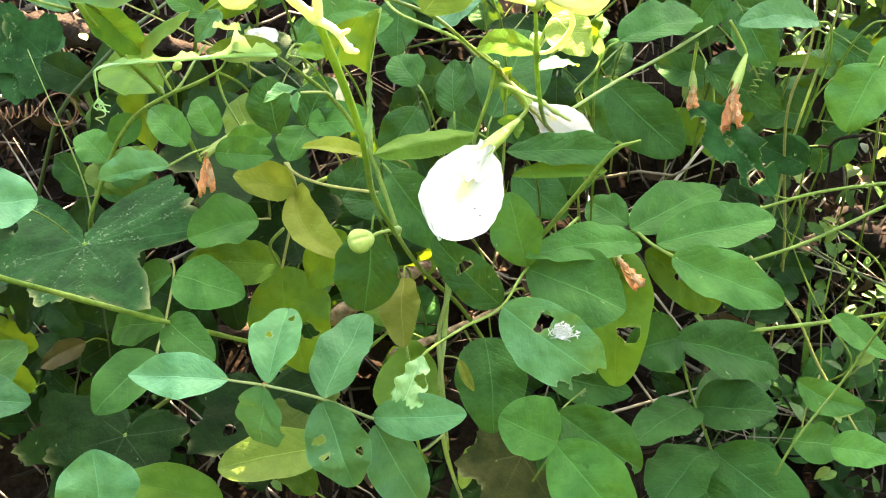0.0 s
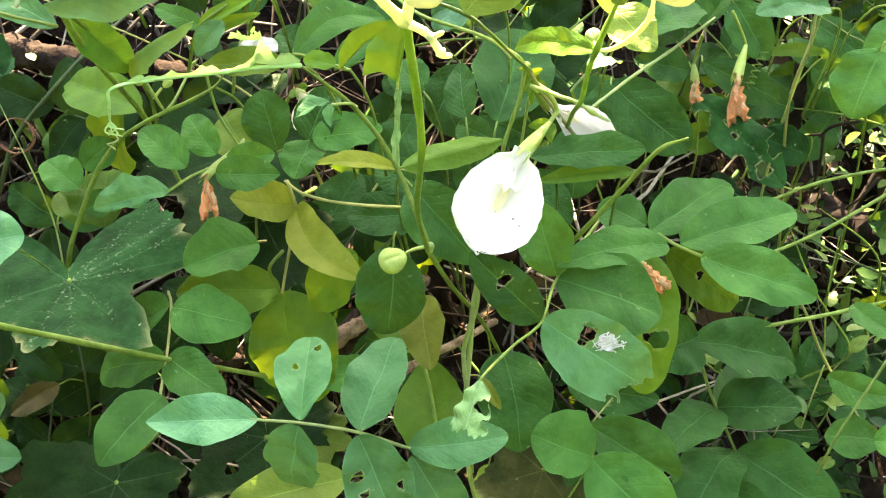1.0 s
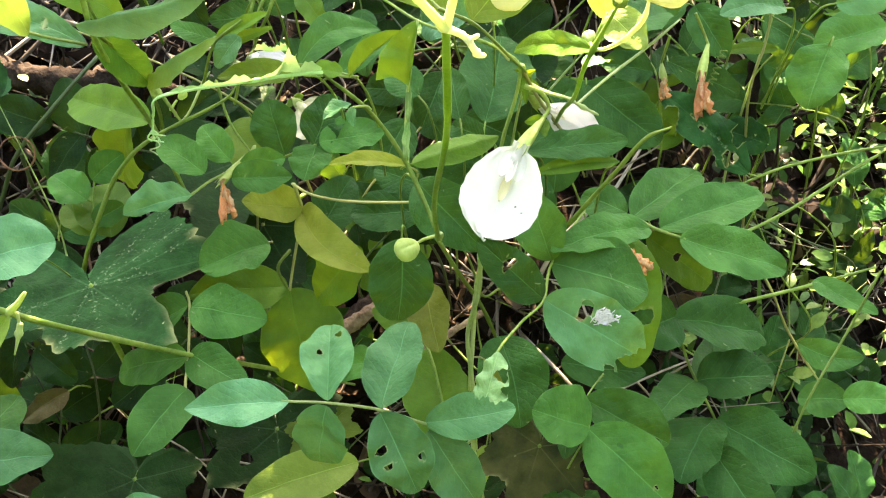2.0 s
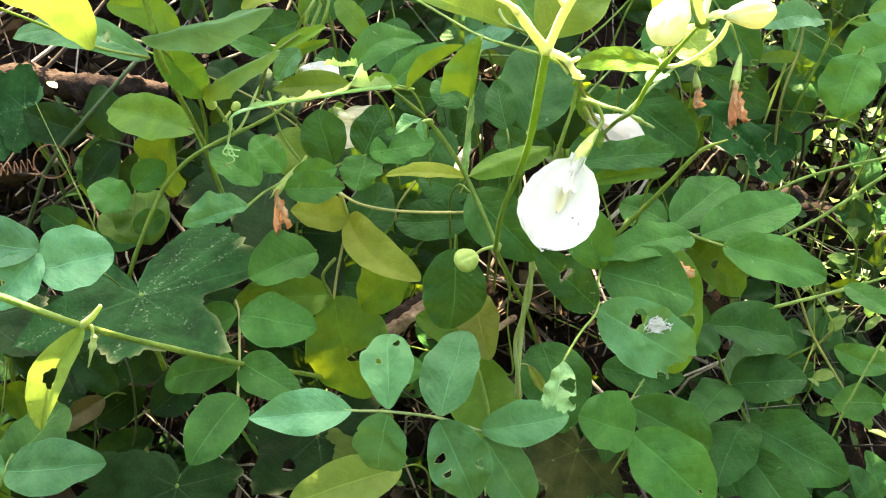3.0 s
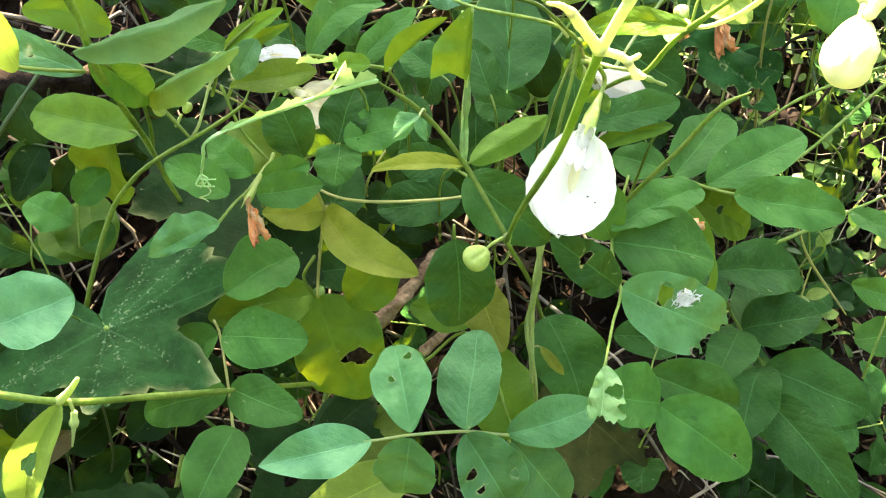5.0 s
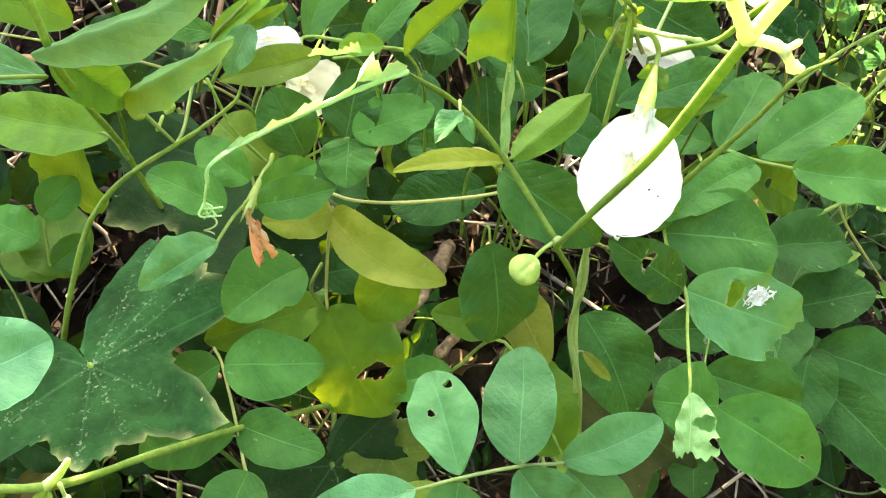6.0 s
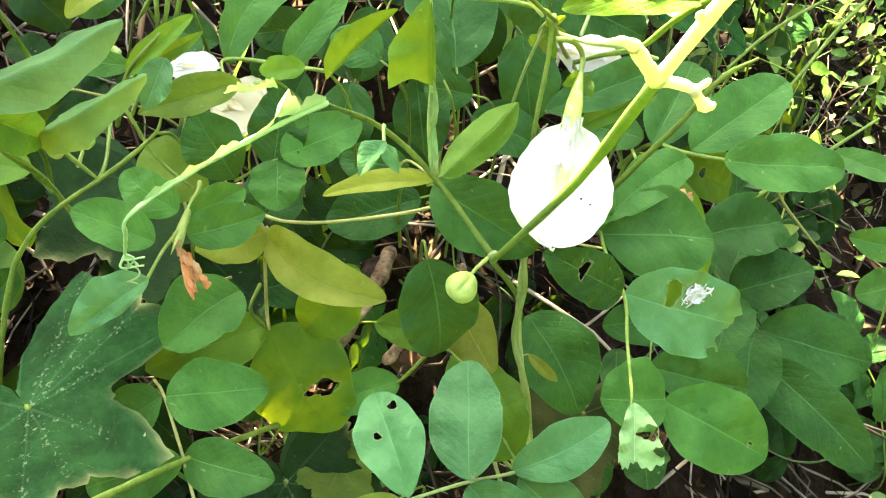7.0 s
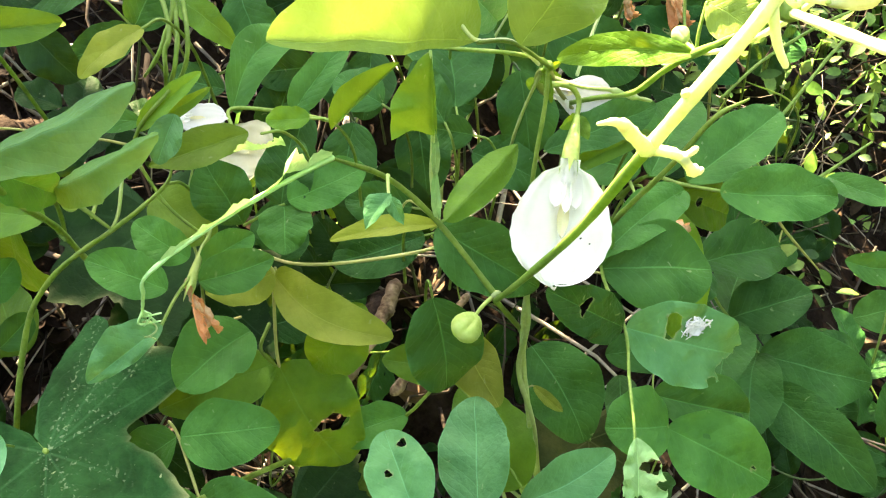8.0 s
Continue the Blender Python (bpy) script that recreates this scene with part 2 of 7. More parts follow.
BARK_DARK = rough_material("bark_dark", (0.008, 0.006, 0.005), (0.035, 0.025, 0.019), 45.0, 0.85, 0.002, gloss=0.1)
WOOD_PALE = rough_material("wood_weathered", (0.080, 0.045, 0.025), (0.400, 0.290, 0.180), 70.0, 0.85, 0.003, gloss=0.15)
BUD = rough_material("bud_cream_green", (0.58, 0.64, 0.34), (0.76, 0.78, 0.52), 90.0, 0.5, 0.0004, 0.35)
FLUFF = rough_material("fibre_white", (0.70, 0.70, 0.66), (0.86, 0.86, 0.84), 200.0, 0.8, 0.0002)
TENDRIL = rough_material("tendril_brown", (0.16, 0.06, 0.03), (0.34, 0.16, 0.08), 150.0, 0.6, 0.0003)
# darkest tints here and in DEBRIS paint in shade between the leaves
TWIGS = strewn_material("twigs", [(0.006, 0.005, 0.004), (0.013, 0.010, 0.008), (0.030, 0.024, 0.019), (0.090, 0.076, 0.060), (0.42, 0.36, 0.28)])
STICKS = strewn_material("bleached_sticks", [(0.02, 0.017, 0.013), (0.07, 0.058, 0.045), (0.17, 0.145, 0.115), (0.50, 0.44, 0.35)])
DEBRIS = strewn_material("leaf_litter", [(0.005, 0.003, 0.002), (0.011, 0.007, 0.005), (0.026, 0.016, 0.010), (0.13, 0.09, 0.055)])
GRASS = strewn_material("grass_green", [(0.015, 0.055, 0.010), (0.040, 0.120, 0.018), (0.075, 0.185, 0.028), (0.19, 0.28, 0.06)], 0.5, 0.25)


# ---- ways of making ----
def thing(name, at, label, category, group="", kind=""):
    """An empty at a thing's base, to which its parts are tied."""
    ob = new(name)
    ob.location, ob.empty_display_size = at, 0.01
    return tagged(ob, label, category, group, kind)


def part(name, mesh, material, parent, label="", m=None):
    """One mesh object under a thing or a part. Meshes from a bmesh are in the thing's own axes."""
    if isinstance(mesh, bmesh.types.BMesh):
        data = bpy.data.meshes.new(name)
        mesh.to_mesh(data)
        mesh.free()
        mesh = data
    mesh.polygons.foreach_set("use_smooth", [True] * len(mesh.polygons))
    if not mesh.materials:
        mesh.materials.append(material)
    ob = new(name, mesh)
    ob.parent = parent
    if m is not None:
        ob.matrix_local = m
    return tagged(ob, label)


def axes(base, tip, face, origin=(0, 0, 0)):
    """The pose of a blade whose y runs from base to tip and whose z is as near face as it can be."""
    y = (Vector(tip) - Vector(base)).normalized()
    z = Vector(face)
    z = (z - z.dot(y) * y).normalized()
    x = y.cross(z)
    m = Matrix((x, y, z)).transposed().to_4x4()
    m.translation = Vector(base) - Vector(origin)
    return m


def blade_mesh(length, width, arch=0.06, fold=-1.0, bend=0.0, wave=0.06, peak=0.0, full=0.0, holes=(), seed=0, rows=24, half=6, tuck=0.0, cut=0.0):
    """A leaf blade along y: rounded outline, folded along its midrib, waved at the margin, with eaten holes.
    tuck narrows one side (its sign) as where a leaf is folded under, cut leaves off the part next to its stalk along a torn edge."""
    rnd = random.Random(seed)
    if holes:
        rows, half = 54, 18
    phase, turns = rnd.random() * 6.28, 1.5 + rnd.random() * 1.5
    shape = (rnd.uniform(0.80, 0.96), rnd.uniform(0.50, 0.62), rnd.uniform(0.16, 0.52))
    bites = [(rnd.uniform(0.2, 0.95), rnd.choice((-1, 1)), rnd.uniform(0.03, 0.12), rnd.uniform(0.012, 0.03)) for _ in range(rnd.choice((0, 0, 1, 1, 2)))]
    peak, full, fold = peak or shape[0], full or shape[1], shape[2] if fold == -1.0 else fold
    bow, twist, lop = bend + rnd.gauss(0, 0.018), rnd.gauss(0, 0.22), rnd.gauss(0, 0.05)
    bm = bmesh.new()
    uv = bm.loops.layers.uv.new("UVMap")
    rim = bm.verts.layers.float.new("worn")
    grid, marks = [], {}
    for r in range(rows + 1):
        s = 0.5 - 0.5 * math.cos(math.pi * r / rows)
        whole = cut + (1 - cut) * s
        w = 0.5 * width * max(0.0, math.sin(math.pi * whole ** peak)) ** full * (1 + 0.03 * math.sin(8 * s + phase))
        closed = r == rows or (r == 0 and not cut)
        line = []
        for c in range(-half, half + 1):
            v = c / half
            edge = (1 + 0.016 * math.sin(23 * s + phase + c) + 0.024 * math.sin(11 * s + 2 * phase + (2 if v > 0 else 0))) * (1 + lop * (1 if v > 0 else -1))
            for at, flank, deep, far in bites:
                if v * flank > 0.5:
                    edge *= 1 - deep * math.exp(-((s - at) / far) ** 2)
            if v * tuck > 0:
                edge *= 1 - abs(tuck)
            x = v * w * edge + bow * length * math.sin(math.pi * s)
            z = arch * length * 4 * s * (1 - s) + fold * abs(v) * w - 0.25 * fold * abs(v) ** 3 * w + twist * v * w * (s - 0.4)
            z += wave * width * abs(v) ** 1.5 * math.sin(turns * 6.28 * s + phase + (1.7 if v > 0 else 0)) * math.sin(math.pi * s)
            y = s * length
            z += 0.085 * width * noise.noise((2.6 * x / width, 2.6 * y / width, seed * 0.37)) * min(1.0, 5 * s) + 0.022 * width * noise.noise((8 * x / width, 8 * y / width, seed * 0.71))
            if cut:
                y += length * (1 - s) ** 5 * (0.05 * math.sin(6 * v + phase) + 0.03 * math.sin(19 * v))
            if closed and line:
                line.append(line[0])
                continue
            vert = bm.verts.new((x, y, z))
            marks[vert] = (whole, 0.0 if closed else abs(v))
            line.append(vert)
        grid.append(line)
    for r in range(rows):
        for c in range(2 * half):
            loop = []
            for vert in (grid[r][c], grid[r][c + 1], grid[r + 1][c + 1], grid[r + 1][c]):
                if vert not in loop:
                    loop.append(vert)
            if len(loop) > 2:
                bm.faces.new(loop)
    for s, v, size, tall in holes:
        w = 0.5 * width * max(0.0, math.sin(math.pi * s ** peak)) ** full
        cx, cy = v * w + bow * length * math.sin(math.pi * s), s * length
        inside, ph = {}, rnd.random() * 6
        for vert in bm.verts:
            dx, dy = vert.co.x - cx, (vert.co.y - cy) / tall
            a = math.atan2(dy, dx)
            lim = size * (1 + 0.16 * math.sin(3 * a + ph) + 0.1 * math.sin(7 * a + 2 * ph))
            d = math.hypot(dx, dy)
            if d < lim:
                inside[vert] = (dx, dy, d, lim)
        bmesh.ops.delete(bm, geom=[fc for fc in bm.faces if all(q in inside for q in fc.verts)], context="FACES")
        for vert, (dx, dy, d, lim) in inside.items():
            if vert.is_valid and vert.link_faces and d > 1e-6:
                vert.co.x, vert.co.y = cx + dx * lim / d, cy + dy * lim / d * tall
                vert[rim] = 1.0
    for fc in bm.faces:
        for lp in fc.loops:
            lp[uv].uv = marks[lp.vert]
    return bm


def leaflet(owner, base, tip, width, face, material, name="leaflet", label="", under=None, **shape):
    """A blade from base to tip, tied to its thing."""
    length = (Vector(tip) - Vector(base)).length
    shape.setdefault("seed", int(abs(base[0]) * 9973 + abs(tip[2]) * 7919 + width * 1e5))
    bm = blade_mesh(length, width, **shape)
    return part(name, bm, material, under or owner, label, axes(base, tip, face, owner.location))


def smooth_line(points, steps=6):
    """A Catmull-Rom line through the points, each (x, y, z)."""
    p = [Vector(q) for q in points]
    if len(p) == 2:
        return [p[0].lerp(p[1], n / steps) for n in range(steps + 1)]
    p = [2 * p[0] - p[1]] + p + [2 * p[-1] - p[-2]]
    out = []
    for n in range(1, len(p) - 2):
        a, b, c, d = p[n - 1:n + 3]
        for k in range(steps):
            t = k / steps
            out.append(0.5 * (2 * b + (c - a) * t + (2 * a - 5 * b + 4 * c - d) * t * t + (3 * b - a - 3 * c + d) * t ** 3))
    return out + [p[-2]]


def tube(bm, line, start, end, sides=7, lumps=0.06, seed=0, swell=(), thin_tip=0.0):
    """A tapered, slightly uneven stalk along a line."""
    rnd = random.Random(seed)
    rings, u = [], None
    for n, q in enumerate(line):
        way = (line[min(n + 1, len(line) - 1)] - line[max(n - 1, 0)]).normalized()
        if u is None:
            u = way.orthogonal().normalized()
        u = (u - u.dot(way) * way).normalized()
        v = way.cross(u)
        f = n / max(1, len(line) - 1)
        r = (start + (end - start) * f) * (1 + lumps * (rnd.random() - 0.5) * 2)
        r *= 1 - thin_tip * max(0.0, f - 0.82) / 0.18
        for at, more in swell:
            r *= 1 + more * math.exp(-((f - at) * len(line) / 1.2) ** 2)
        rings.append([bm.verts.new(q + r * (math.cos(6.2832 * k / sides) * u + math.sin(6.2832 * k / sides) * v)) for k in range(sides)])
    for a, b in zip(rings, rings[1:]):
        for k in range(sides):
            bm.faces.new((a[k], a[(k + 1) % sides], b[(k + 1) % sides], b[k]))
    for ring, q, back in ((rings[0], line[0], line[1]), (rings[-1], line[-1], line[-2])):
        out = (q - back).normalized() * (ring[0].co - q).length
        small = [bm.verts.new(q + 0.6 * out + 0.62 * (w.co - q)) for w in ring]
        point = bm.verts.new(q + 0.95 * out)
        for k in range(sides):
            bm.faces.new((ring[k], ring[(k + 1) % sides], small[(k + 1) % sides], small[k]))
            bm.faces.new((small[k], small[(k + 1) % sides], point))
    bmesh.ops.recalc_face_normals(bm, faces=bm.faces) if len(bm.faces) < 4000 else None
    return bm


def stalk(owner, points, start, end, material, name="stalk", label="", steps=6, under=None, **more):
    """A stalk part through world points."""
    off = Vector(owner.location)
    bm = tube(bmesh.new(), [q - off for q in smooth_line(points, steps)], start, end, **more)
    return part(name, bm, material, under or owner, label)


def torn_strip(owner, points, up, profile, material, name="blade", label="", seed=0, under=None):
    """What insects left of a blade along its midrib: a thin ragged strip. profile: (share of the way, width), up: the side on which it stands."""
    rnd = random.Random(seed)
    line = smooth_line(points, 10)
    up, off, last = Vector(up).normalized(), Vector(owner.location), len(line) - 1
    bm = bmesh.new()
    uv = bm.loops.layers.uv.new("UVMap")
    rows = []
    for n, q in enumerate(line):
        f = n / last
        wide = 0.0
        for (a, wa), (b, wb) in zip(profile, profile[1:]):
            if a <= f <= b:
                wide = wa + (wb - wa) * (f - a) / (b - a)
        wide = max(0.0003, wide * (1 + 0.35 * rnd.uniform(-1, 1)))
        way = (line[min(n + 1, last)] - line[max(n - 1, 0)]).normalized()
        side = (up - up.dot(way) * way).normalized()
        bow = way.cross(side)
        rows.append([bm.verts.new(q - off + side * wide * k / 3 + bow * wide * 0.18 * math.sin(2.2 * k / 3 + 9 * f)) for k in range(4)])
    for n, (a, b) in enumerate(zip(rows, rows[1:])):
        for k in range(3):
            fc = bm.faces.new((a[k], a[k + 1], b[k + 1], b[k]))
            for lp, mark in zip(fc.loops, ((n, k), (n, k + 1), (n + 1, k + 1), (n + 1, k))):
                lp[uv].uv = (mark[0] / last, 0.1 + 0.28 * mark[1])
    return part(name, bm, material, under or owner, label)


def vine(points, start, end, material, label, name="vine_stem", category="vine stem", steps=7, group="", **more):
    """A stem of its own."""
    owner = thing(name, points[0], label, category, group)
    more.setdefault("lumps", 0.10)
    more.setdefault("thin_tip", 0.45)
    stalk(owner, points, start, end, material, "stem", "", steps, **more)
    return owner


def lobed_mesh(size, lobes, notch=0.35, teeth=0.03, cup=0.1, wave=0.05, holes=(), seed=0, worn=()):
    """A broad lobed blade round its stalk: lobes as (degrees, length, spread in degrees)."""
    rnd = random.Random(seed)
    rings, around = 16, 120
    ph = [rnd.random() * 6.28 for _ in range(5)]
    bm = bmesh.new()
    uv = bm.loops.layers.uv.new("UVMap")
    rim = bm.verts.layers.float.new("worn")
    marks, heart = {}, bm.verts.new((0, 0, 0))
    marks[heart] = (0.0, 0.0)
    rows = []
    for n in range(1, rings + 1):
        rho, line = n / rings, []
        for k in range(around):
            a = -180 + 360 * (k + 0.5) / around
            reach = 0.50
            for at, far, spread in lobes:
                reach = max(reach, 0.0) + (far - 0.50) * math.exp(-((a - at) / spread) ** 2)
            reach *= 1 - (1 - notch) * math.exp(-((180 - abs(a)) / 22) ** 2)
            reach *= 1 + teeth * (math.sin(a * 0.43 + ph[0]) + 0.7 * math.sin(a * 0.91 + ph[1])) * rho ** 3
            r, ar = size * reach * rho, radians(a)
            near = min(abs(a - at) for at, far, spread in lobes)
            z = cup * size * (rho * reach) ** 2 + 0.010 * size * min(near, 20) / 20 * rho
            z += wave * size * rho ** 2 * (math.sin(3 * ar + ph[2]) + 0.6 * math.sin(7 * ar + ph[3]))
            vert = bm.verts.new((r * math.sin(ar), r * math.cos(ar), z))
            if n >= rings - 1 and any(first < a < last for first, last in worn):
                vert[rim] = (1.0 if n == rings else 0.25) * max(0.0, 0.55 + 1.1 * noise.noise((a * 0.11, seed, 0.5)))
            marks[vert] = (rho * math.cos(radians(near)), 2.2 * rho * math.sin(radians(near)))
            line.append(vert)
        rows.append(line)
    for k in range(around - 1):
        bm.faces.new((heart, rows[0][k + 1], rows[0][k]))
        for a, b in zip(rows, rows[1:]):
            bm.faces.new((a[k], a[k + 1], b[k + 1], b[k]))
    for cx, cy, hole in holes:
        inside, sh = {}, rnd.random() * 6
        for vert in bm.verts:
            dx, dy = vert.co.x - cx, vert.co.y - cy
            lim = hole * (1 + 0.2 * math.sin(3 * math.atan2(dy, dx) + sh))
            d = math.hypot(dx, dy)
            if d < lim:
                inside[vert] = (dx, dy, d, lim)
        bmesh.ops.delete(bm, geom=[fc for fc in bm.faces if all(q in inside for q in fc.verts)], context="FACES")
        for vert, (dx, dy, d, lim) in inside.items():
            if vert.is_valid and vert.link_faces and d > 1e-6:
                vert.co.x, vert.co.y = cx + dx * lim / d, cy + dy * lim / d
    for fc in bm.faces:
        for lp in fc.loops:
            lp[uv].uv = marks[lp.vert]
    return bm


def ground_height(x, y):
    """The bank: it rises away from the path and falls to the right."""
    slope = 0.17 + 0.80 * (y - 0.50)
    if y > 1.0:
        slope = 0.57 + 0.9 * math.tanh((y - 1.0) * 0.8 / 0.9)
    if y < 0.15:
        slope = -0.11 + 0.10 * math.tanh((y - 0.15) * 0.8 / 0.10)
    fall = 0.65 * math.tanh(max(0.0, x - 0.02) / 1.0)
    return slope - fall - 0.02


# ---- the bank and its litter ----
def ground_sheet():
    """One sheet of soil that reaches the horizon, finest where the plants stand."""
    def spread(n, centre, near, far):
        return [centre + near * math.sinh(u * math.asinh(far / near)) for u in (2 * k / n - 1 for k in range(n + 1))]
    xs, ys = spread(150, 0.05, 0.5, 900.0), spread(150, 0.55, 0.5, 900.0)
    bm = bmesh.new()
    rows = []
    for y in ys:
        line = []
        for x in xs:
            z = ground_height(x, y)
            z += 0.022 * noise.noise((x * 7, y * 7, 1.0)) + 0.010 * noise.noise((x * 23, y * 23, 4.0))
            line.append(bm.verts.new((x, y, z)))
        rows.append(line)
    for a, b in zip(rows, rows[1:]):
        for k in range(len(xs) - 1):
            bm.faces.new((a[k], a[k + 1], b[k + 1], b[k]))
    data = bpy.data.meshes.new("ground")
    bm.to_mesh(data)
    bm.free()
    data.polygons.foreach_set("use_smooth", [True] * len(data.polygons))
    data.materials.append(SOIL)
    return tagged(new("ground", data), "soil bank with painted-in shade, strewn with twigs and dead leaves", "ground", kind="structure")


ground_sheet()


def heap(name, label, category, material, count, make, area, seed):
    """Loose pieces that nobody could count, joined into one object."""
    rnd = random.Random(seed)
    verts, faces = [], []
    for _ in range(count):
        x, y = rnd.uniform(*area[0]), rnd.uniform(*area[1])
        rim = min((x - area[0][0]) / (area[0][1] - area[0][0]), (area[0][1] - x) / (area[0][1] - area[0][0]), (y - area[1][0]) / (area[1][1] - area[1][0]), (area[1][1] - y) / (area[1][1] - area[1][0]))
        if rim + 0.10 * noise.noise((x * 5, y * 5, seed)) < 0.16 * rnd.random():
            continue
        make(rnd, x, y, ground_height(x, y) + 0.022 * noise.noise((x * 7, y * 7, 1.0)) + 0.010 * noise.noise((x * 23, y * 23, 4.0)), verts, faces)
    data = bpy.data.meshes.new(name)
    data.from_pydata(verts, [], faces)
    data.polygons.foreach_set("use_smooth", [True] * len(data.polygons))
    data.materials.append(material)
    return tagged(new(name, data), label, category, kind="stuff")


def add_twig(rnd, x, y, z, verts, faces, tall=0.035):
    turn, tip = rnd.uniform(0, 6.283), rnd.gauss(0, 0.35)
    long, thick = rnd.uniform(0.02, 0.13), rnd.uniform(0.0004, 0.0014) * (1.9 if rnd.random() < 0.08 else 1)
    way = Vector((math.cos(turn) * math.cos(tip), math.sin(turn) * math.cos(tip), math.sin(tip) + 0.55 * math.sin(turn)))
    side = way.cross(Vector((0, 0, 1))).normalized()
    up = side.cross(way).normalized()
    start = Vector((x, y, z + rnd.random() ** 2 * tall))
    crook = [Vector((rnd.gauss(0, 1), rnd.gauss(0, 1), rnd.gauss(0, 1))) * long * 0.04 for _ in range(4)]
    first = len(verts)
    for n in range(4):
        q = start + way * long * n / 3 + crook[n]
        r = thick * (1 - 0.5 * n / 3)
        for k in range(5):
            a = 6.283 * k / 5
            verts.append(q + r * (math.cos(a) * side + math.sin(a) * up))
    for n in range(3):
        for k in range(5):
            a, b = first + n * 5, first + n * 5 + 5
            faces.append((a + k, a + (k + 1) % 5, b + (k + 1) % 5, b + k))
    faces.append(tuple(range(first + 4, first - 1, -1)))
    faces.append(tuple(range(first + 15, first + 20)))


def add_dead_leaf(rnd, x, y, z, verts, faces):
    turn, long = rnd.uniform(0, 6.283), rnd.uniform(0.012, 0.045)
    wide, curl = long * rnd.uniform(0.35, 0.6), rnd.uniform(0.5, 2.5)
    m = Matrix.Translation((x, y, z + rnd.random() * 0.025)) @ Euler((rnd.gauss(0.5, 0.4), rnd.gauss(0, 0.5), turn)).to_matrix().to_4x4()
    first = len(verts)
    for n in range(6):
        s = n / 5
        w = wide * 0.5 * max(0.04, math.sin(math.pi * s ** 0.9)) ** 0.8
        for v in (-1, -0.5, 0, 0.5, 1):
            verts.append(m @ Vector((v * w, (s - 0.5) * long, curl * w * v * v * 0.6 + curl * long * 0.15 * (s - 0.5) ** 2 * 4 + 0.06 * long * math.sin(9 * s + v * 3))))
    for n in range(5):
        for k in range(4):
            a = first + n * 5 + k
            faces.append((a, a + 1, a + 6, a + 5))


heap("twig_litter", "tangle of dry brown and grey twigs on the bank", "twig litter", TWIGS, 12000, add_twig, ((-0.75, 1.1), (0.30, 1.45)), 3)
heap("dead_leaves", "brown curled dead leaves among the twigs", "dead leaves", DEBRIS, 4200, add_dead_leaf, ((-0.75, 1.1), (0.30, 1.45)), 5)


def add_stick(rnd, x, y, z, verts, faces):
    """A long thin dry stick, lying or leaning."""
    add_twig(rnd, x, y, z, verts, faces, 0.08)
    first = len(verts) - 20
    start = verts[first].copy()
    for n in range(first, first + 20):
        verts[n] = start + (verts[n] - start) * 1.7


heap("dry_sticks", "long thin grey-brown dry sticks crossing over the bank", "dry sticks", TWIGS, 560, add_stick, ((-0.75, 0.14), (0.55, 1.25)), 8)
heap("dry_sticks", "pale dry grass stalks and bleached sticks on the bank", "dry sticks", STICKS, 220, add_stick, ((-0.80, 0.10), (0.50, 1.25)), 12)


# ---- leaves and stems ----
host = thing("compound_leaf", (-0.1337, 0.2885, 0.3576), "compound leaf of seven grey-green rounded leaflets, some eaten by insects", "compound leaf", "compound leaves of the vine")
stalk(host, [(-0.1337, 0.2885, 0.3576), (-0.1249, 0.2872, 0.3526), (-0.1095, 0.2877, 0.3464), (-0.0886, 0.2899, 0.3335), (-0.0704, 0.2950, 0.3140), (-0.0563, 0.3069, 0.2926)], 0.00050, 0.00075, STALK_PALE, "rachis")
leaflet(host, (-0.1244, 0.2871, 0.3526), (-0.1671, 0.2916, 0.3567), 0.0195, (0.02, -0.59, 0.81), SHEEN, arch=0.10, fold=0.5, wave=0.13, full=.85)
leaflet(host, (-0.1093, 0.2882, 0.3470), (-0.1027, 0.3253, 0.3568), 0.0228, (-0.02, -0.25, 0.97), MINT, peak=1.1, holes=[(0.568, -0.346, 0.0014, 1.00), (0.795, 0.485, 0.0019, 0.80)])
leaflet(host, (-0.0883, 0.2896, 0.3348), (-0.0675, 0.3221, 0.3512), 0.0269, (-0.23, -0.32, 0.92), MINT, peak=1.0)
leaflet(host, (-0.1102, 0.2871, 0.3455), (-0.1194, 0.2882, 0.3121), 0.0256, (-0.53, -0.84, 0.12), MINT, peak=.9, full=.56)
leaflet(host, (-0.0891, 0.2894, 0.3327), (-0.0804, 0.2729, 0.2965), 0.0273, (0.02, -0.91, 0.42), MINT, peak=.85, full=.6, holes=[(0.355, 0.498, 0.0029, 0.60), (0.543, 0.480, 0.0024, 0.50), (0.597, -0.666, 0.0016, 1.20)])
leaflet(host, (-0.0706, 0.2954, 0.3144), (-0.0292, 0.2946, 0.3115), 0.0201, (0.04, -0.62, 0.78), MINT, arch=0.1)
leaflet(host, (-0.0700, 0.2932, 0.3118), (-0.0549, 0.2790, 0.2732), 0.0255, (0.33, -0.84, 0.44), MINT)

host = thing("compound_leaf", (0.0751, 0.3586, 0.3355), "compound leaf with broad smooth green leaflets beside the white flower", "compound leaf", "compound leaves of the vine")
stalk(host, [(0.0751, 0.3586, 0.3355), (0.0668, 0.3762, 0.3319), (0.0596, 0.3937, 0.3285), (0.0508, 0.4064, 0.3103)], 0.00080, 0.00110, STALK, "rachis")
leaflet(host, (0.0688, 0.3761, 0.3322), (0.1284, 0.3858, 0.3316), 0.0266, (0.07, -0.38, 0.92), GREEN)
leaflet(host, (0.0731, 0.3593, 0.3360), (0.1206, 0.3388, 0.3187), 0.0257, (0.05, -0.57, 0.82), GREEN)
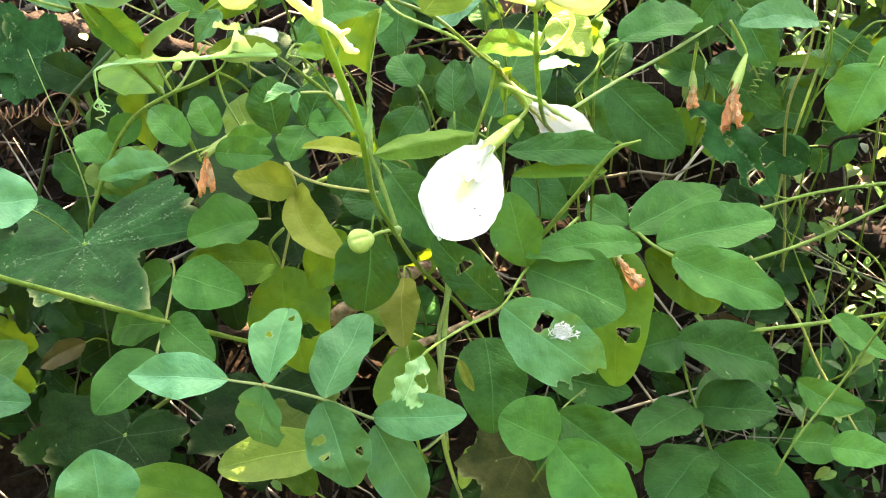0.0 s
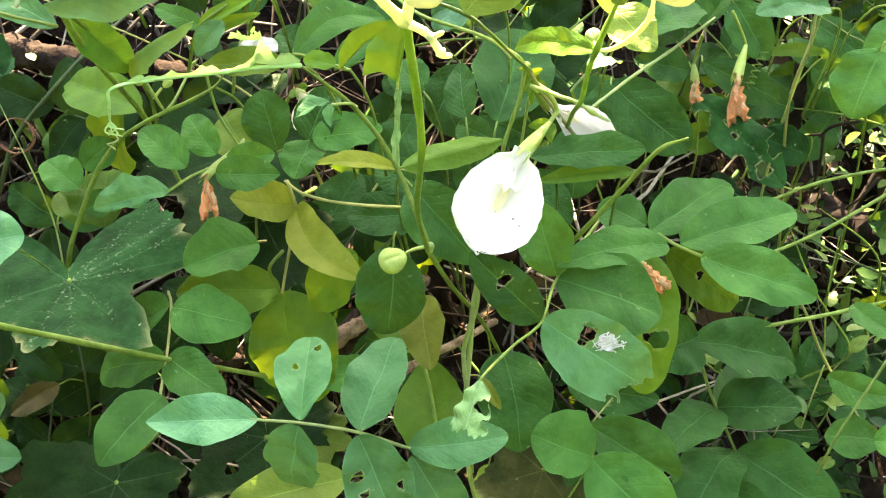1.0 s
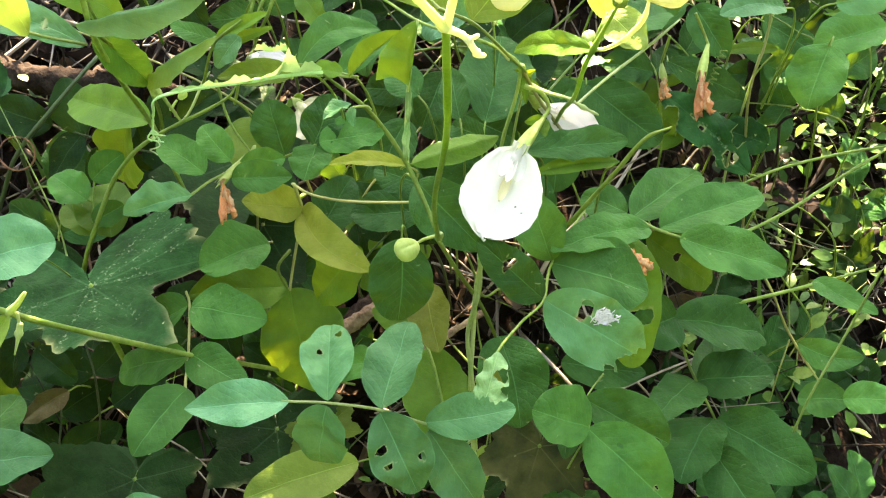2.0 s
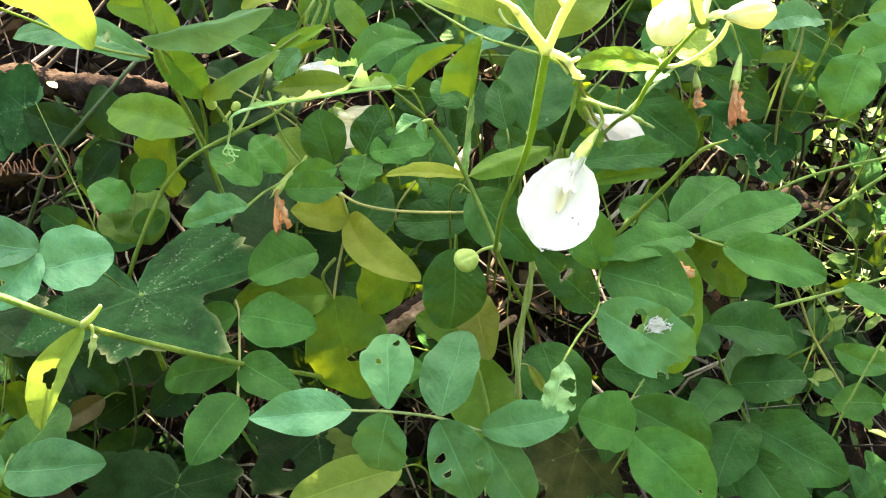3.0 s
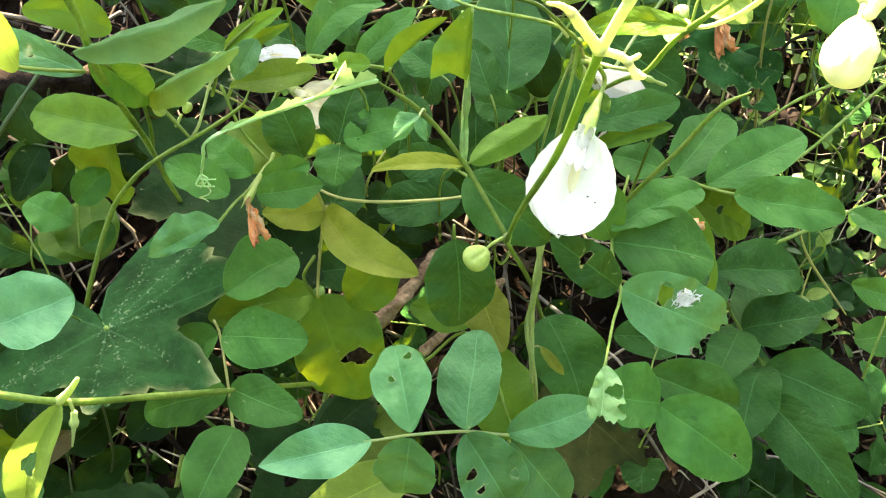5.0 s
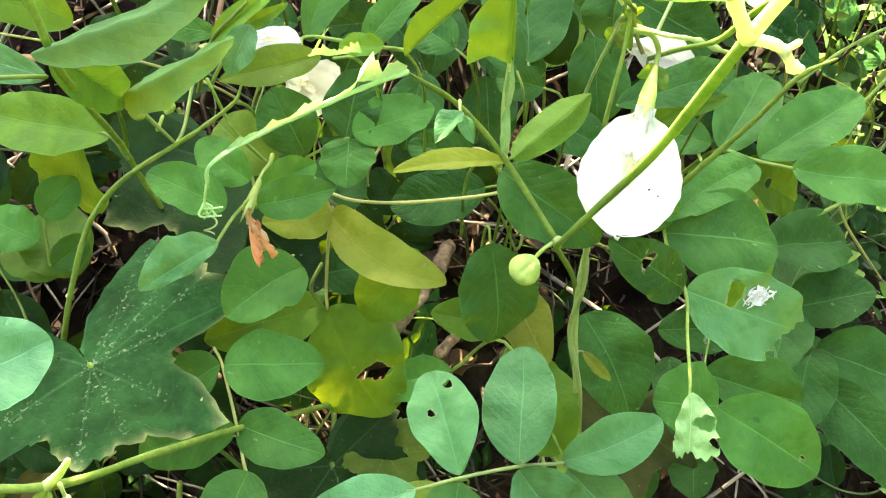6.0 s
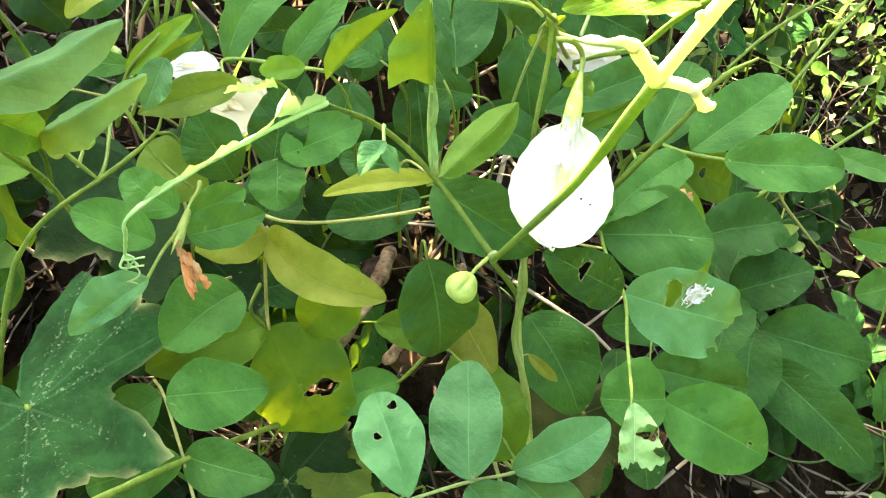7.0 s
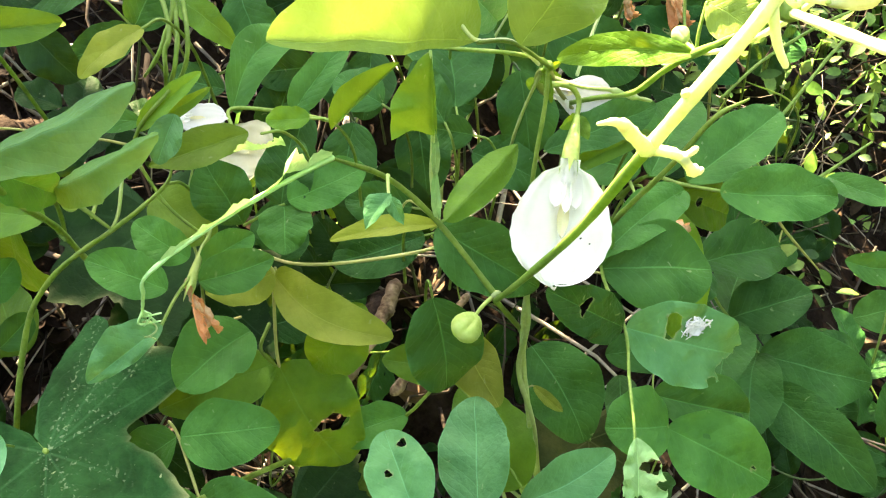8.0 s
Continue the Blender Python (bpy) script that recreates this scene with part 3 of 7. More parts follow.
leaflet(host, (0.0594, 0.3656, 0.3415), (0.0041, 0.3462, 0.3551), 0.0195, (0.34, -0.36, 0.87), GREEN)
leaflet(host, (0.0588, 0.3901, 0.3320), (0.1113, 0.4324, 0.3228), 0.0279, (0.34, -0.22, 0.91), GREEN)
leaflet(host, (0.0654, 0.3868, 0.3207), (0.1048, 0.3944, 0.2723), 0.0257, (0.44, -0.87, 0.22), LIME, holes=[(0.370, -0.016, 0.0026, 0.80)])
leaflet(host, (0.0582, 0.3960, 0.3312), (0.0415, 0.4230, 0.3299), 0.0198, (-0.45, -0.24, 0.86), GREEN)

host = thing("compound_leaf", (-0.0413, 0.2579, 0.3770), "compound leaf with an eaten, white-flecked leaflet and tiny torn shreds", "compound leaf", "compound leaves of the vine")
stalk(host, [(-0.0413, 0.2579, 0.3770), (-0.0376, 0.2626, 0.3789), (-0.0243, 0.2851, 0.3693), (-0.0087, 0.3111, 0.3566), (0.0047, 0.3472, 0.3483), (0.0323, 0.3859, 0.3460)], 0.00045, 0.00075, STALK, "rachis")
leaflet(host, (-0.0084, 0.3111, 0.3566), (0.0308, 0.2952, 0.3239), 0.0324, (0.15, -0.81, 0.57), MINT, wave=.08, holes=[(0.330, -0.344, 0.0051, 0.55), (0.507, -0.462, 0.0032, 0.80), (0.900, 0.780, 0.0058, 0.90), (0.760, 0.980, 0.0030, 1.00), (0.985, -0.300, 0.0036, 1.00)])
leaflet(host, (-0.0091, 0.3116, 0.3571), (-0.0333, 0.3167, 0.3920), 0.0191, (0.24, -0.92, 0.30), DEEP, holes=[(0.595, 0.116, 0.0039, 0.50)])
leaflet(host, (0.0043, 0.3469, 0.3478), (0.0466, 0.3324, 0.3290), 0.0382, (0.14, -0.61, 0.78), GREEN)
leaflet(host, (-0.0479, 0.2472, 0.3685), (-0.0391, 0.2594, 0.3794), 0.0176, (-0.23, -0.55, 0.80), SHRED, fold=.4, wave=.16, full=.6, tuck=-.45, cut=.34, holes=[(0.535, 0.455, 0.0030, 0.80), (0.248, 0.946, 0.0019, 0.80)], label="eaten pale hanging leaflet")
leaflet(host, (0.0045, 0.3476, 0.3487), (-0.0000, 0.3652, 0.3789), 0.0239, (-0.25, -0.85, 0.46), GREEN)

host = thing("leaf", (0.0531, 0.3853, 0.3248), "yellow-green vine leaf hanging behind darker leaves with an eaten hole", "leaf", "single leaves")
stalk(host, [(0.0531, 0.3853, 0.3248), (0.0544, 0.3918, 0.3276), (0.0553, 0.4070, 0.3090), (0.0553, 0.4340, 0.2550)], 0.0005, 0.0007, STALK, "petiole")
leaflet(host, (0.0531, 0.3853, 0.3248), (0.0423, 0.3449, 0.2699), 0.0333, (-0.13, -0.79, 0.60), LIME, holes=[(0.609, -0.403, 0.0057, 0.70)], name="blade")

host = thing("compound_leaf", (0.0791, 0.3906, 0.2624), "compound leaf with dark green veined leaflets low in the thicket", "compound leaf", "compound leaves of the vine")
stalk(host, [(0.0791, 0.3906, 0.2624), (0.0826, 0.3907, 0.2549), (0.0870, 0.3807, 0.2313), (0.0894, 0.3725, 0.2213), (0.0947, 0.3558, 0.2039), (0.0958, 0.3347, 0.1933)], 0.00100, 0.00070, STALK, "rachis")
leaflet(host, (0.0809, 0.3870, 0.2581), (0.1398, 0.3907, 0.2249), 0.0331, (0.46, -0.44, 0.77), DEEP)
leaflet(host, (0.0839, 0.3890, 0.2580), (0.0535, 0.3770, 0.2618), 0.0327, (0.33, -0.61, 0.72), DEEP)
leaflet(host, (0.0897, 0.3725, 0.2212), (0.1290, 0.3563, 0.2277), 0.0313, (-0.28, -0.33, 0.90), DEEP)
leaflet(host, (0.0890, 0.3724, 0.2210), (0.0478, 0.3298, 0.2435), 0.0270, (0.37, 0.13, 0.92), DEEP)
leaflet(host, (0.0951, 0.3557, 0.2039), (0.1391, 0.3189, 0.1812), 0.0400, (-0.05, -0.56, 0.83), DEEP)
leaflet(host, (0.0942, 0.3563, 0.2046), (0.0598, 0.3205, 0.2009), 0.0359, (-0.10, -0.01, 1.00), DEEP)
leaflet(host, (0.0921, 0.3784, 0.2162), (0.1429, 0.4174, 0.1942), 0.0270, (0.36, 0.05, 0.93), DEEP)
leaflet(host, (0.0850, 0.3403, 0.2009), (0.0996, 0.2758, 0.1738), 0.0317, (-0.41, -0.43, 0.80), DEEP)

host = thing("compound_leaf", (-0.0037, 0.3120, 0.2434), "compound leaf with large dull green leaflets, one bitten at its edge", "compound leaf", "compound leaves of the vine")
stalk(host, [(-0.0037, 0.3120, 0.2434), (0.0095, 0.3159, 0.2643), (0.0131, 0.3308, 0.2694), (0.0280, 0.3498, 0.2656)], 0.00050, 0.00045, STALK, "rachis")
leaflet(host, (0.0102, 0.3161, 0.2647), (-0.0165, 0.3260, 0.2756), 0.0322, (0.11, -0.59, 0.80), GREEN)
leaflet(host, (0.0123, 0.3311, 0.2697), (0.0492, 0.3088, 0.2479), 0.0286, (0.02, -0.68, 0.73), GREEN, holes=[(0.881, 0.628, 0.0043, 0.80)])
leaflet(host, (0.0092, 0.3160, 0.2643), (0.0397, 0.2842, 0.2324), 0.0370, (-0.04, -0.73, 0.69), GREEN, holes=[(0.802, -0.111, 0.0012, 1.00)])
leaflet(host, (0.0086, 0.3616, 0.2689), (0.0519, 0.3520, 0.2566), 0.0223, (0.09, -0.61, 0.79), DEEP)

host = thing("leaf", (-0.1065, 0.4232, 0.3592), "large yellow-green leaf with an eaten hole on an upright stalk", "leaf", "single leaves")
stalk(host, [(-0.1065, 0.4232, 0.3592), (-0.1131, 0.4201, 0.3457), (-0.1213, 0.4157, 0.3252), (-0.1246, 0.4111, 0.3170)], 0.00080, 0.00070, STALK_BRONZE, "petiole")
leaflet(host, (-0.1245, 0.4115, 0.3175), (-0.1196, 0.3878, 0.2614), 0.0449, (0.00, -0.92, 0.39), LIME, peak=.9, full=.6, holes=[(0.560, -0.330, 0.0070, 0.50), (0.610, -0.500, 0.0050, 0.60)], name="blade")

host = thing("compound_leaf", (-0.1092, 0.4180, 0.3766), "compound leaf with olive and yellow-green drooping leaflets", "compound leaf", "compound leaves of the vine")
stalk(host, [(-0.1092, 0.4180, 0.3766), (-0.1081, 0.4180, 0.3620), (-0.1080, 0.4168, 0.3506)], 0.00090, 0.00090, STALK_BRONZE, "rachis")
leaflet(host, (-0.1084, 0.4173, 0.3611), (-0.0811, 0.3643, 0.3522), 0.0249, (-0.36, -0.33, 0.87), STRAW, fold=.5, bend=.06, tuck=.35)
leaflet(host, (-0.1081, 0.4180, 0.3620), (-0.1360, 0.4090, 0.3780), 0.0203, (0.53, -0.65, 0.56), STRAW)
leaflet(host, (-0.0825, 0.3918, 0.3480), (-0.1121, 0.4062, 0.3114), 0.0267, (-0.69, -0.67, 0.29), LIME)

host = thing("compound_leaf", (-0.1197, 0.4158, 0.3388), "compound leaf with rounded green leaflets over yellower ones", "compound leaf", "compound leaves of the vine")
stalk(host, [(-0.1197, 0.4158, 0.3388), (-0.1277, 0.4118, 0.3321), (-0.1258, 0.4123, 0.3167)], 0.00090, 0.00080, STALK, "rachis")
leaflet(host, (-0.1275, 0.4030, 0.3538), (-0.1632, 0.3952, 0.3531), 0.0304, (0.08, -0.42, 0.90), GREEN)
leaflet(host, (-0.1254, 0.4132, 0.3179), (-0.1779, 0.4180, 0.3222), 0.0271, (0.01, -0.62, 0.78), LIME)
leaflet(host, (-0.0579, 0.3757, 0.2989), (-0.0837, 0.3964, 0.3043), 0.0185, (-0.23, -0.50, 0.84), LIME)

host = thing("leaf", (-0.0634, 0.3529, 0.3754), "rounded deep green leaf hanging behind the round bud", "leaf", "single leaves")
stalk(host, [(-0.0634, 0.3529, 0.3754), (-0.0616, 0.3572, 0.3792), (-0.0602, 0.3707, 0.3614), (-0.0602, 0.3977, 0.3074)], 0.0005, 0.0007, STALK, "petiole")
leaflet(host, (-0.0634, 0.3529, 0.3754), (-0.0726, 0.3408, 0.3382), 0.0309, (-0.11, -0.94, 0.33), DEEP, peak=.9, full=.6, name="blade")

host = thing("leaf", (-0.0548, 0.3656, 0.3358), "small olive-yellow leaf hanging by a thin stalk", "leaf", "single leaves")
stalk(host, [(-0.0548, 0.3656, 0.3358), (-0.0545, 0.3745, 0.3359), (-0.0542, 0.3915, 0.3153), (-0.0542, 0.4185, 0.2613)], 0.0005, 0.0007, STALK, "petiole")
leaflet(host, (-0.0548, 0.3656, 0.3358), (-0.0564, 0.3338, 0.3191), 0.0205, (-0.31, -0.43, 0.85), STRAW, name="blade")

host = thing("compound_leaf", (-0.1719, 0.3884, 0.3460), "compound leaf with smooth green leaflets along a thin brown rachis", "compound leaf", "compound leaves of the vine")
stalk(host, [(-0.1719, 0.3884, 0.3460), (-0.1717, 0.3838, 0.3401), (-0.1754, 0.3630, 0.3272), (-0.1784, 0.3464, 0.3200), (-0.1768, 0.3420, 0.3146)], 0.00060, 0.00070, STALK_BRONZE, "rachis")
leaflet(host, (-0.1712, 0.3837, 0.3400), (-0.1352, 0.3705, 0.3316), 0.0273, (0.00, -0.53, 0.85), GREEN)
leaflet(host, (-0.1722, 0.3843, 0.3406), (-0.1980, 0.3988, 0.3181), 0.0229, (-0.71, -0.26, 0.65), GREEN)
leaflet(host, (-0.1748, 0.3639, 0.3270), (-0.1488, 0.3403, 0.3178), 0.0214, (-0.11, -0.46, 0.88), GREEN)
leaflet(host, (-0.1764, 0.3647, 0.3243), (-0.2218, 0.3978, 0.2958), 0.0225, (-0.66, -0.30, 0.69), GREEN)
leaflet(host, (-0.1775, 0.3464, 0.3202), (-0.2034, 0.3161, 0.3139), 0.0255, (0.26, -0.40, 0.88), GREEN)

host = thing("compound_leaf", (-0.0551, 0.3269, 0.2484), "compound leaf with dull yellow-green leaflets deep in the thicket", "compound leaf", "compound leaves of the vine")
stalk(host, [(-0.0551, 0.3269, 0.2484), (-0.0584, 0.3292, 0.2634), (-0.0615, 0.3688, 0.2984), (-0.0853, 0.3827, 0.2773)], 0.00080, 0.00080, STALK, "rachis")
leaflet(host, (-0.0586, 0.3289, 0.2631), (-0.0583, 0.3731, 0.2894), 0.0346, (-0.25, -0.49, 0.83), LIME)
leaflet(host, (-0.0846, 0.3827, 0.2775), (-0.1170, 0.3930, 0.2715), 0.0202, (-0.29, -0.39, 0.88), GREEN)
leaflet(host, (-0.0202, 0.3773, 0.2825), (-0.0210, 0.3373, 0.2530), 0.0361, (-0.09, -0.59, 0.80), DEEP)

host = thing("compound_leaf", (-0.2224, 0.3836, 0.3596), "compound leaf with overlapping leaflets, sky sheen painted in pale green", "compound leaf", "compound leaves of the vine")
stalk(host, [(-0.2250, 0.4100, 0.3480), (-0.2330, 0.3960, 0.3780), (-0.2438, 0.3689, 0.4087), (-0.2642, 0.3655, 0.4166), (-0.2809, 0.3600, 0.4224)], 0.00050, 0.00045, STALK, "rachis")
leaflet(host, (-0.2431, 0.3648, 0.4136), (-0.2814, 0.3738, 0.4343), 0.0233, (0.19, -0.72, 0.67), SHEEN, bend=-.08)
leaflet(host, (-0.2452, 0.3615, 0.4056), (-0.2137, 0.3670, 0.4024), 0.0308, (0.18, -0.55, 0.81), SHEEN)
leaflet(host, (-0.2644, 0.3605, 0.4204), (-0.2949, 0.3589, 0.4289), 0.0150, (0.23, -0.69, 0.69), SHEEN)
leaflet(host, (-0.2435, 0.3659, 0.4116), (-0.2661, 0.3497, 0.3979), 0.0217, (0.10, -0.72, 0.69), SHEEN, fold=.4, holes=[(0.650, 0.685, 0.0041, 0.60)])

host = thing("compound_leaf", (-0.3119, 0.3590, 0.2775), "compound leaf with smooth pale green leaflets near the ground", "compound leaf", "compound leaves of the vine")
stalk(host, [(-0.3119, 0.3590, 0.2775), (-0.3040, 0.3681, 0.2875), (-0.3033, 0.3873, 0.2829)], 0.00090, 0.00090, STALK, "rachis")
leaflet(host, (-0.3042, 0.3677, 0.2871), (-0.2472, 0.3422, 0.3013), 0.0275, (-0.37, -0.34, 0.86), MINT, bend=.05)
leaflet(host, (-0.3045, 0.3685, 0.2880), (-0.3390, 0.3774, 0.2961), 0.0196, (0.06, -0.54, 0.84), MINT)
leaflet(host, (-0.3057, 0.3742, 0.2820), (-0.2806, 0.4112, 0.2853), 0.0301, (0.25, -0.26, 0.93), GREEN)

host = thing("leaf", (-0.3378, 0.4100, 0.2726), "broad mid-green leaf leaning among stems", "leaf", "single leaves")
stalk(host, [(-0.3378, 0.4100, 0.2726), (-0.3374, 0.4046, 0.2656), (-0.3371, 0.4109, 0.2396), (-0.3371, 0.4379, 0.1856)], 0.0005, 0.0007, STALK, "petiole")
leaflet(host, (-0.3378, 0.4100, 0.2726), (-0.3400, 0.4510, 0.2923), 0.0240, (-0.04, -0.43, 0.90), GREEN, name="blade")

host = thing("leaf", (-0.3304, 0.3981, 0.2751), "small yellow-green leaf with a wavy edge", "leaf", "single leaves")
stalk(host, [(-0.3304, 0.3981, 0.2751), (-0.3345, 0.3939, 0.2682), (-0.3376, 0.4011, 0.2422), (-0.3376, 0.4281, 0.1882)], 0.0005, 0.0007, STALK, "petiole")
leaflet(host, (-0.3304, 0.3981, 0.2751), (-0.3174, 0.4172, 0.2859), 0.0179, (0.12, -0.55, 0.83), LIME, name="blade")

host = thing("leaf", (-0.2159, 0.2932, 0.4218), "young yellow folded leaf hanging from the vine node, torn", "leaf", "single leaves")
stalk(host, [(-0.2159, 0.2932, 0.4218), (-0.2127, 0.2931, 0.4222), (-0.2153, 0.2923, 0.4207)], 0.00090, 0.00060, STALK_PALE, "petiole")
leaflet(host, (-0.2148, 0.2924, 0.4210), (-0.2445, 0.2877, 0.3794), 0.0132, (-0.22, -0.94, 0.27), YELLOW, fold=.9, bend=.06, holes=[(0.481, -0.001, 0.0023, 2.20)], name="blade")

host = thing("compound_leaf", (-0.2291, 0.3803, 0.5187), "compound leaf with thin yellow and pale leaflets up high", "compound leaf", "compound leaves of the vine")
stalk(host, [(-0.2291, 0.3803, 0.5187), (-0.2130, 0.3857, 0.5041), (-0.1955, 0.3855, 0.4907), (-0.1760, 0.3856, 0.4815)], 0.00060, 0.00070, STALK, "rachis")
leaflet(host, (-0.2213, 0.3709, 0.5279), (-0.1957, 0.3831, 0.4910), 0.0190, (-0.25, -0.85, 0.45), YELLOW, fold=.15, bend=-.22, wave=.10)
leaflet(host, (-0.1760, 0.3854, 0.4813), (-0.2401, 0.4415, 0.4805), 0.0165, (-0.43, -0.48, 0.77), MINT, bend=.05, holes=[(0.275, 0.089, 0.0026, 0.80)])
leaflet(host, (-0.1655, 0.4258, 0.4746), (-0.1936, 0.4301, 0.4912), 0.0158, (0.13, -0.88, 0.46), LIME, bend=.08)
leaflet(host, (-0.1760, 0.3802, 0.4927), (-0.1209, 0.3714, 0.4985), 0.0165, (-0.08, -0.36, 0.93), FOLIO, fold=-.80, bend=.05)
leaflet(host, (-0.1733, 0.3948, 0.4824), (-0.1610, 0.4113, 0.4485), 0.0171, (0.42, -0.87, -0.27), GREEN)
leaflet(host, (-0.1628, 0.4154, 0.4485), (-0.1221, 0.3703, 0.4803), 0.0160, (-0.25, -0.36, 0.90), FOLIO, fold=-.8, bend=.07)

host = thing("compound_leaf", (-0.1744, 0.4559, 0.3965), "compound leaf with broad yellow-green leaflets before dark litter", "compound leaf", "compound leaves of the vine")
stalk(host, [(-0.1744, 0.4559, 0.3965), (-0.1783, 0.4679, 0.4031), (-0.1913, 0.4841, 0.3968)], 0.00080, 0.00070, STALK, "rachis")
leaflet(host, (-0.1772, 0.4672, 0.4024), (-0.2292, 0.5375, 0.3927), 0.0268, (-0.46, -0.22, 0.86), LIME)
leaflet(host, (-0.1918, 0.4846, 0.3974), (-0.2097, 0.5019, 0.3505), 0.0379, (-0.75, -0.66, 0.05), LIME)

host = thing("compound_leaf", (-0.2301, 0.4840, 0.3398), "compound leaf with small green leaflets beside dry stems", "compound leaf", "compound leaves of the vine")
stalk(host, [(-0.2301, 0.4840, 0.3398), (-0.2216, 0.4882, 0.3634), (-0.2143, 0.4881, 0.3812)], 0.00060, 0.00060, STALK, "rachis")
leaflet(host, (-0.2203, 0.4794, 0.3688), (-0.2002, 0.4841, 0.3786), 0.0180, (-0.03, -0.88, 0.47), GREEN)
leaflet(host, (-0.2291, 0.4871, 0.3523), (-0.2474, 0.5043, 0.3627), 0.0216, (0.07, -0.46, 0.88), GREEN)
leaflet(host, (-0.2235, 0.4853, 0.3264), (-0.2221, 0.5221, 0.3413), 0.0350, (-0.01, -0.38, 0.93), LIME)
leaflet(host, (-0.2313, 0.4882, 0.3286), (-0.2497, 0.5114, 0.3386), 0.0218, (0.09, -0.34, 0.94), LIME)
leaflet(host, (-0.2272, 0.4751, 0.3453), (-0.2102, 0.4856, 0.3458), 0.0149, (0.44, -0.74, 0.51), GREEN)

host = thing("compound_leaf", (-0.1377, 0.4097, 0.4427), "young shoot with narrow pale green unfolding leaflets", "compound leaf", "compound leaves of the vine")
stalk(host, [(-0.1377, 0.4097, 0.4427), (-0.1270, 0.3998, 0.4649), (-0.1125, 0.3983, 0.4740)], 0.00080, 0.00060, STALK, "rachis")
leaflet(host, (-0.1144, 0.3898, 0.4708), (-0.1268, 0.3840, 0.4610), 0.0105, (-0.18, -0.73, 0.65), MINT, fold=.4)
leaflet(host, (-0.1270, 0.3998, 0.4649), (-0.1008, 0.3977, 0.4755), 0.0076, (-0.34, -0.58, 0.74), LIME, fold=.6)
leaflet(host, (-0.1251, 0.4051, 0.4640), (-0.1454, 0.4195, 0.4703), 0.0093, (-0.20, -0.62, 0.76), GREEN)
leaflet(host, (-0.1242, 0.4000, 0.4657), (-0.1001, 0.3985, 0.4684), 0.0052, (-0.11, -0.86, 0.50), LIME)

host = thing("leaf", (-0.0882, 0.5246, 0.4363), "drooping lime leaf before twigs", "leaf", "single leaves")
stalk(host, [(-0.0882, 0.5246, 0.4363), (-0.0907, 0.5336, 0.4353), (-0.0925, 0.5506, 0.4139), (-0.0925, 0.5776, 0.3599)], 0.0005, 0.0007, STALK, "petiole")
leaflet(host, (-0.0882, 0.5246, 0.4363), (-0.0752, 0.4861, 0.4219), 0.0143, (-0.52, -0.45, 0.73), LIME, bend=-.06, name="blade")

host = thing("leaf", (-0.1103, 0.4151, 0.4883), "withered yellow leaf on a tangle of stems", "leaf", "single leaves")
stalk(host, [(-0.1103, 0.4151, 0.4883), (-0.1028, 0.4197, 0.4850), (-0.0972, 0.4335, 0.4618), (-0.0972, 0.4605, 0.4078)], 0.0005, 0.0007, STALK, "petiole")
leaflet(host, (-0.1103, 0.4151, 0.4883), (-0.1350, 0.4060, 0.4873), 0.0099, (0.17, -0.56, 0.81), STRAW, fold=.4, wave=.1, name="blade")

host = thing("compound_leaf", (-0.0980, 0.4211, 0.4322), "compound leaf with curved blue-green leaflets in the thicket top", "compound leaf", "compound leaves of the vine")
stalk(host, [(-0.0980, 0.4211, 0.4322), (-0.0937, 0.4337, 0.4328), (-0.0758, 0.4168, 0.4310), (-0.0683, 0.3839, 0.4441)], 0.00080, 0.00070, STALK, "rachis")
leaflet(host, (-0.0940, 0.4330, 0.4319), (-0.0507, 0.4633, 0.4301), 0.0174, (0.44, -0.58, 0.69), GREEN, bend=-.14)
leaflet(host, (-0.0889, 0.4798, 0.4110), (-0.1069, 0.4991, 0.4162), 0.0171, (-0.32, -0.51, 0.80), DEEP)
leaflet(host, (-0.0758, 0.4168, 0.4310), (-0.0449, 0.4228, 0.4446), 0.0138, (-0.25, -0.54, 0.80), GREEN)
leaflet(host, (-0.0721, 0.3760, 0.4480), (-0.0473, 0.3609, 0.4712), 0.0133, (-0.72, -0.55, 0.42), LIME, full=.7, tuck=.85)

host = thing("leaf", (-0.0559, 0.3429, 0.4199), "half-eaten leaf hanging by its long bare midrib", "leaf", "single leaves")
stalk(host, [(-0.0559, 0.3429, 0.4199), (-0.0531, 0.3432, 0.4389), (-0.0498, 0.3399, 0.4583), (-0.0419, 0.3460, 0.4809)], 0.00110, 0.00050, STALK_PALE, "midrib")
leaflet(host, (-0.0500, 0.3390, 0.4588), (-0.0419, 0.3460, 0.4809), 0.0267, (-0.30, -0.87, 0.39), LIME, fold=.15, wave=.06, peak=.9, full=.66, tuck=.92, cut=.42, name="blade")
leaflet(host, (-0.0557, 0.3422, 0.4215), (-0.0517, 0.3424, 0.4414), 0.0033, (-0.38, -0.92, 0.08), SHRED, fold=.5, wave=.35, name="shred", label="pale shred left along the midrib")
leaflet(host, (-0.0526, 0.3422, 0.4394), (-0.0494, 0.3396, 0.4589), 0.0027, (-0.42, -0.91, -0.05), SHRED, fold=.5, wave=.35, name="shred", label="pale shred left along the midrib")

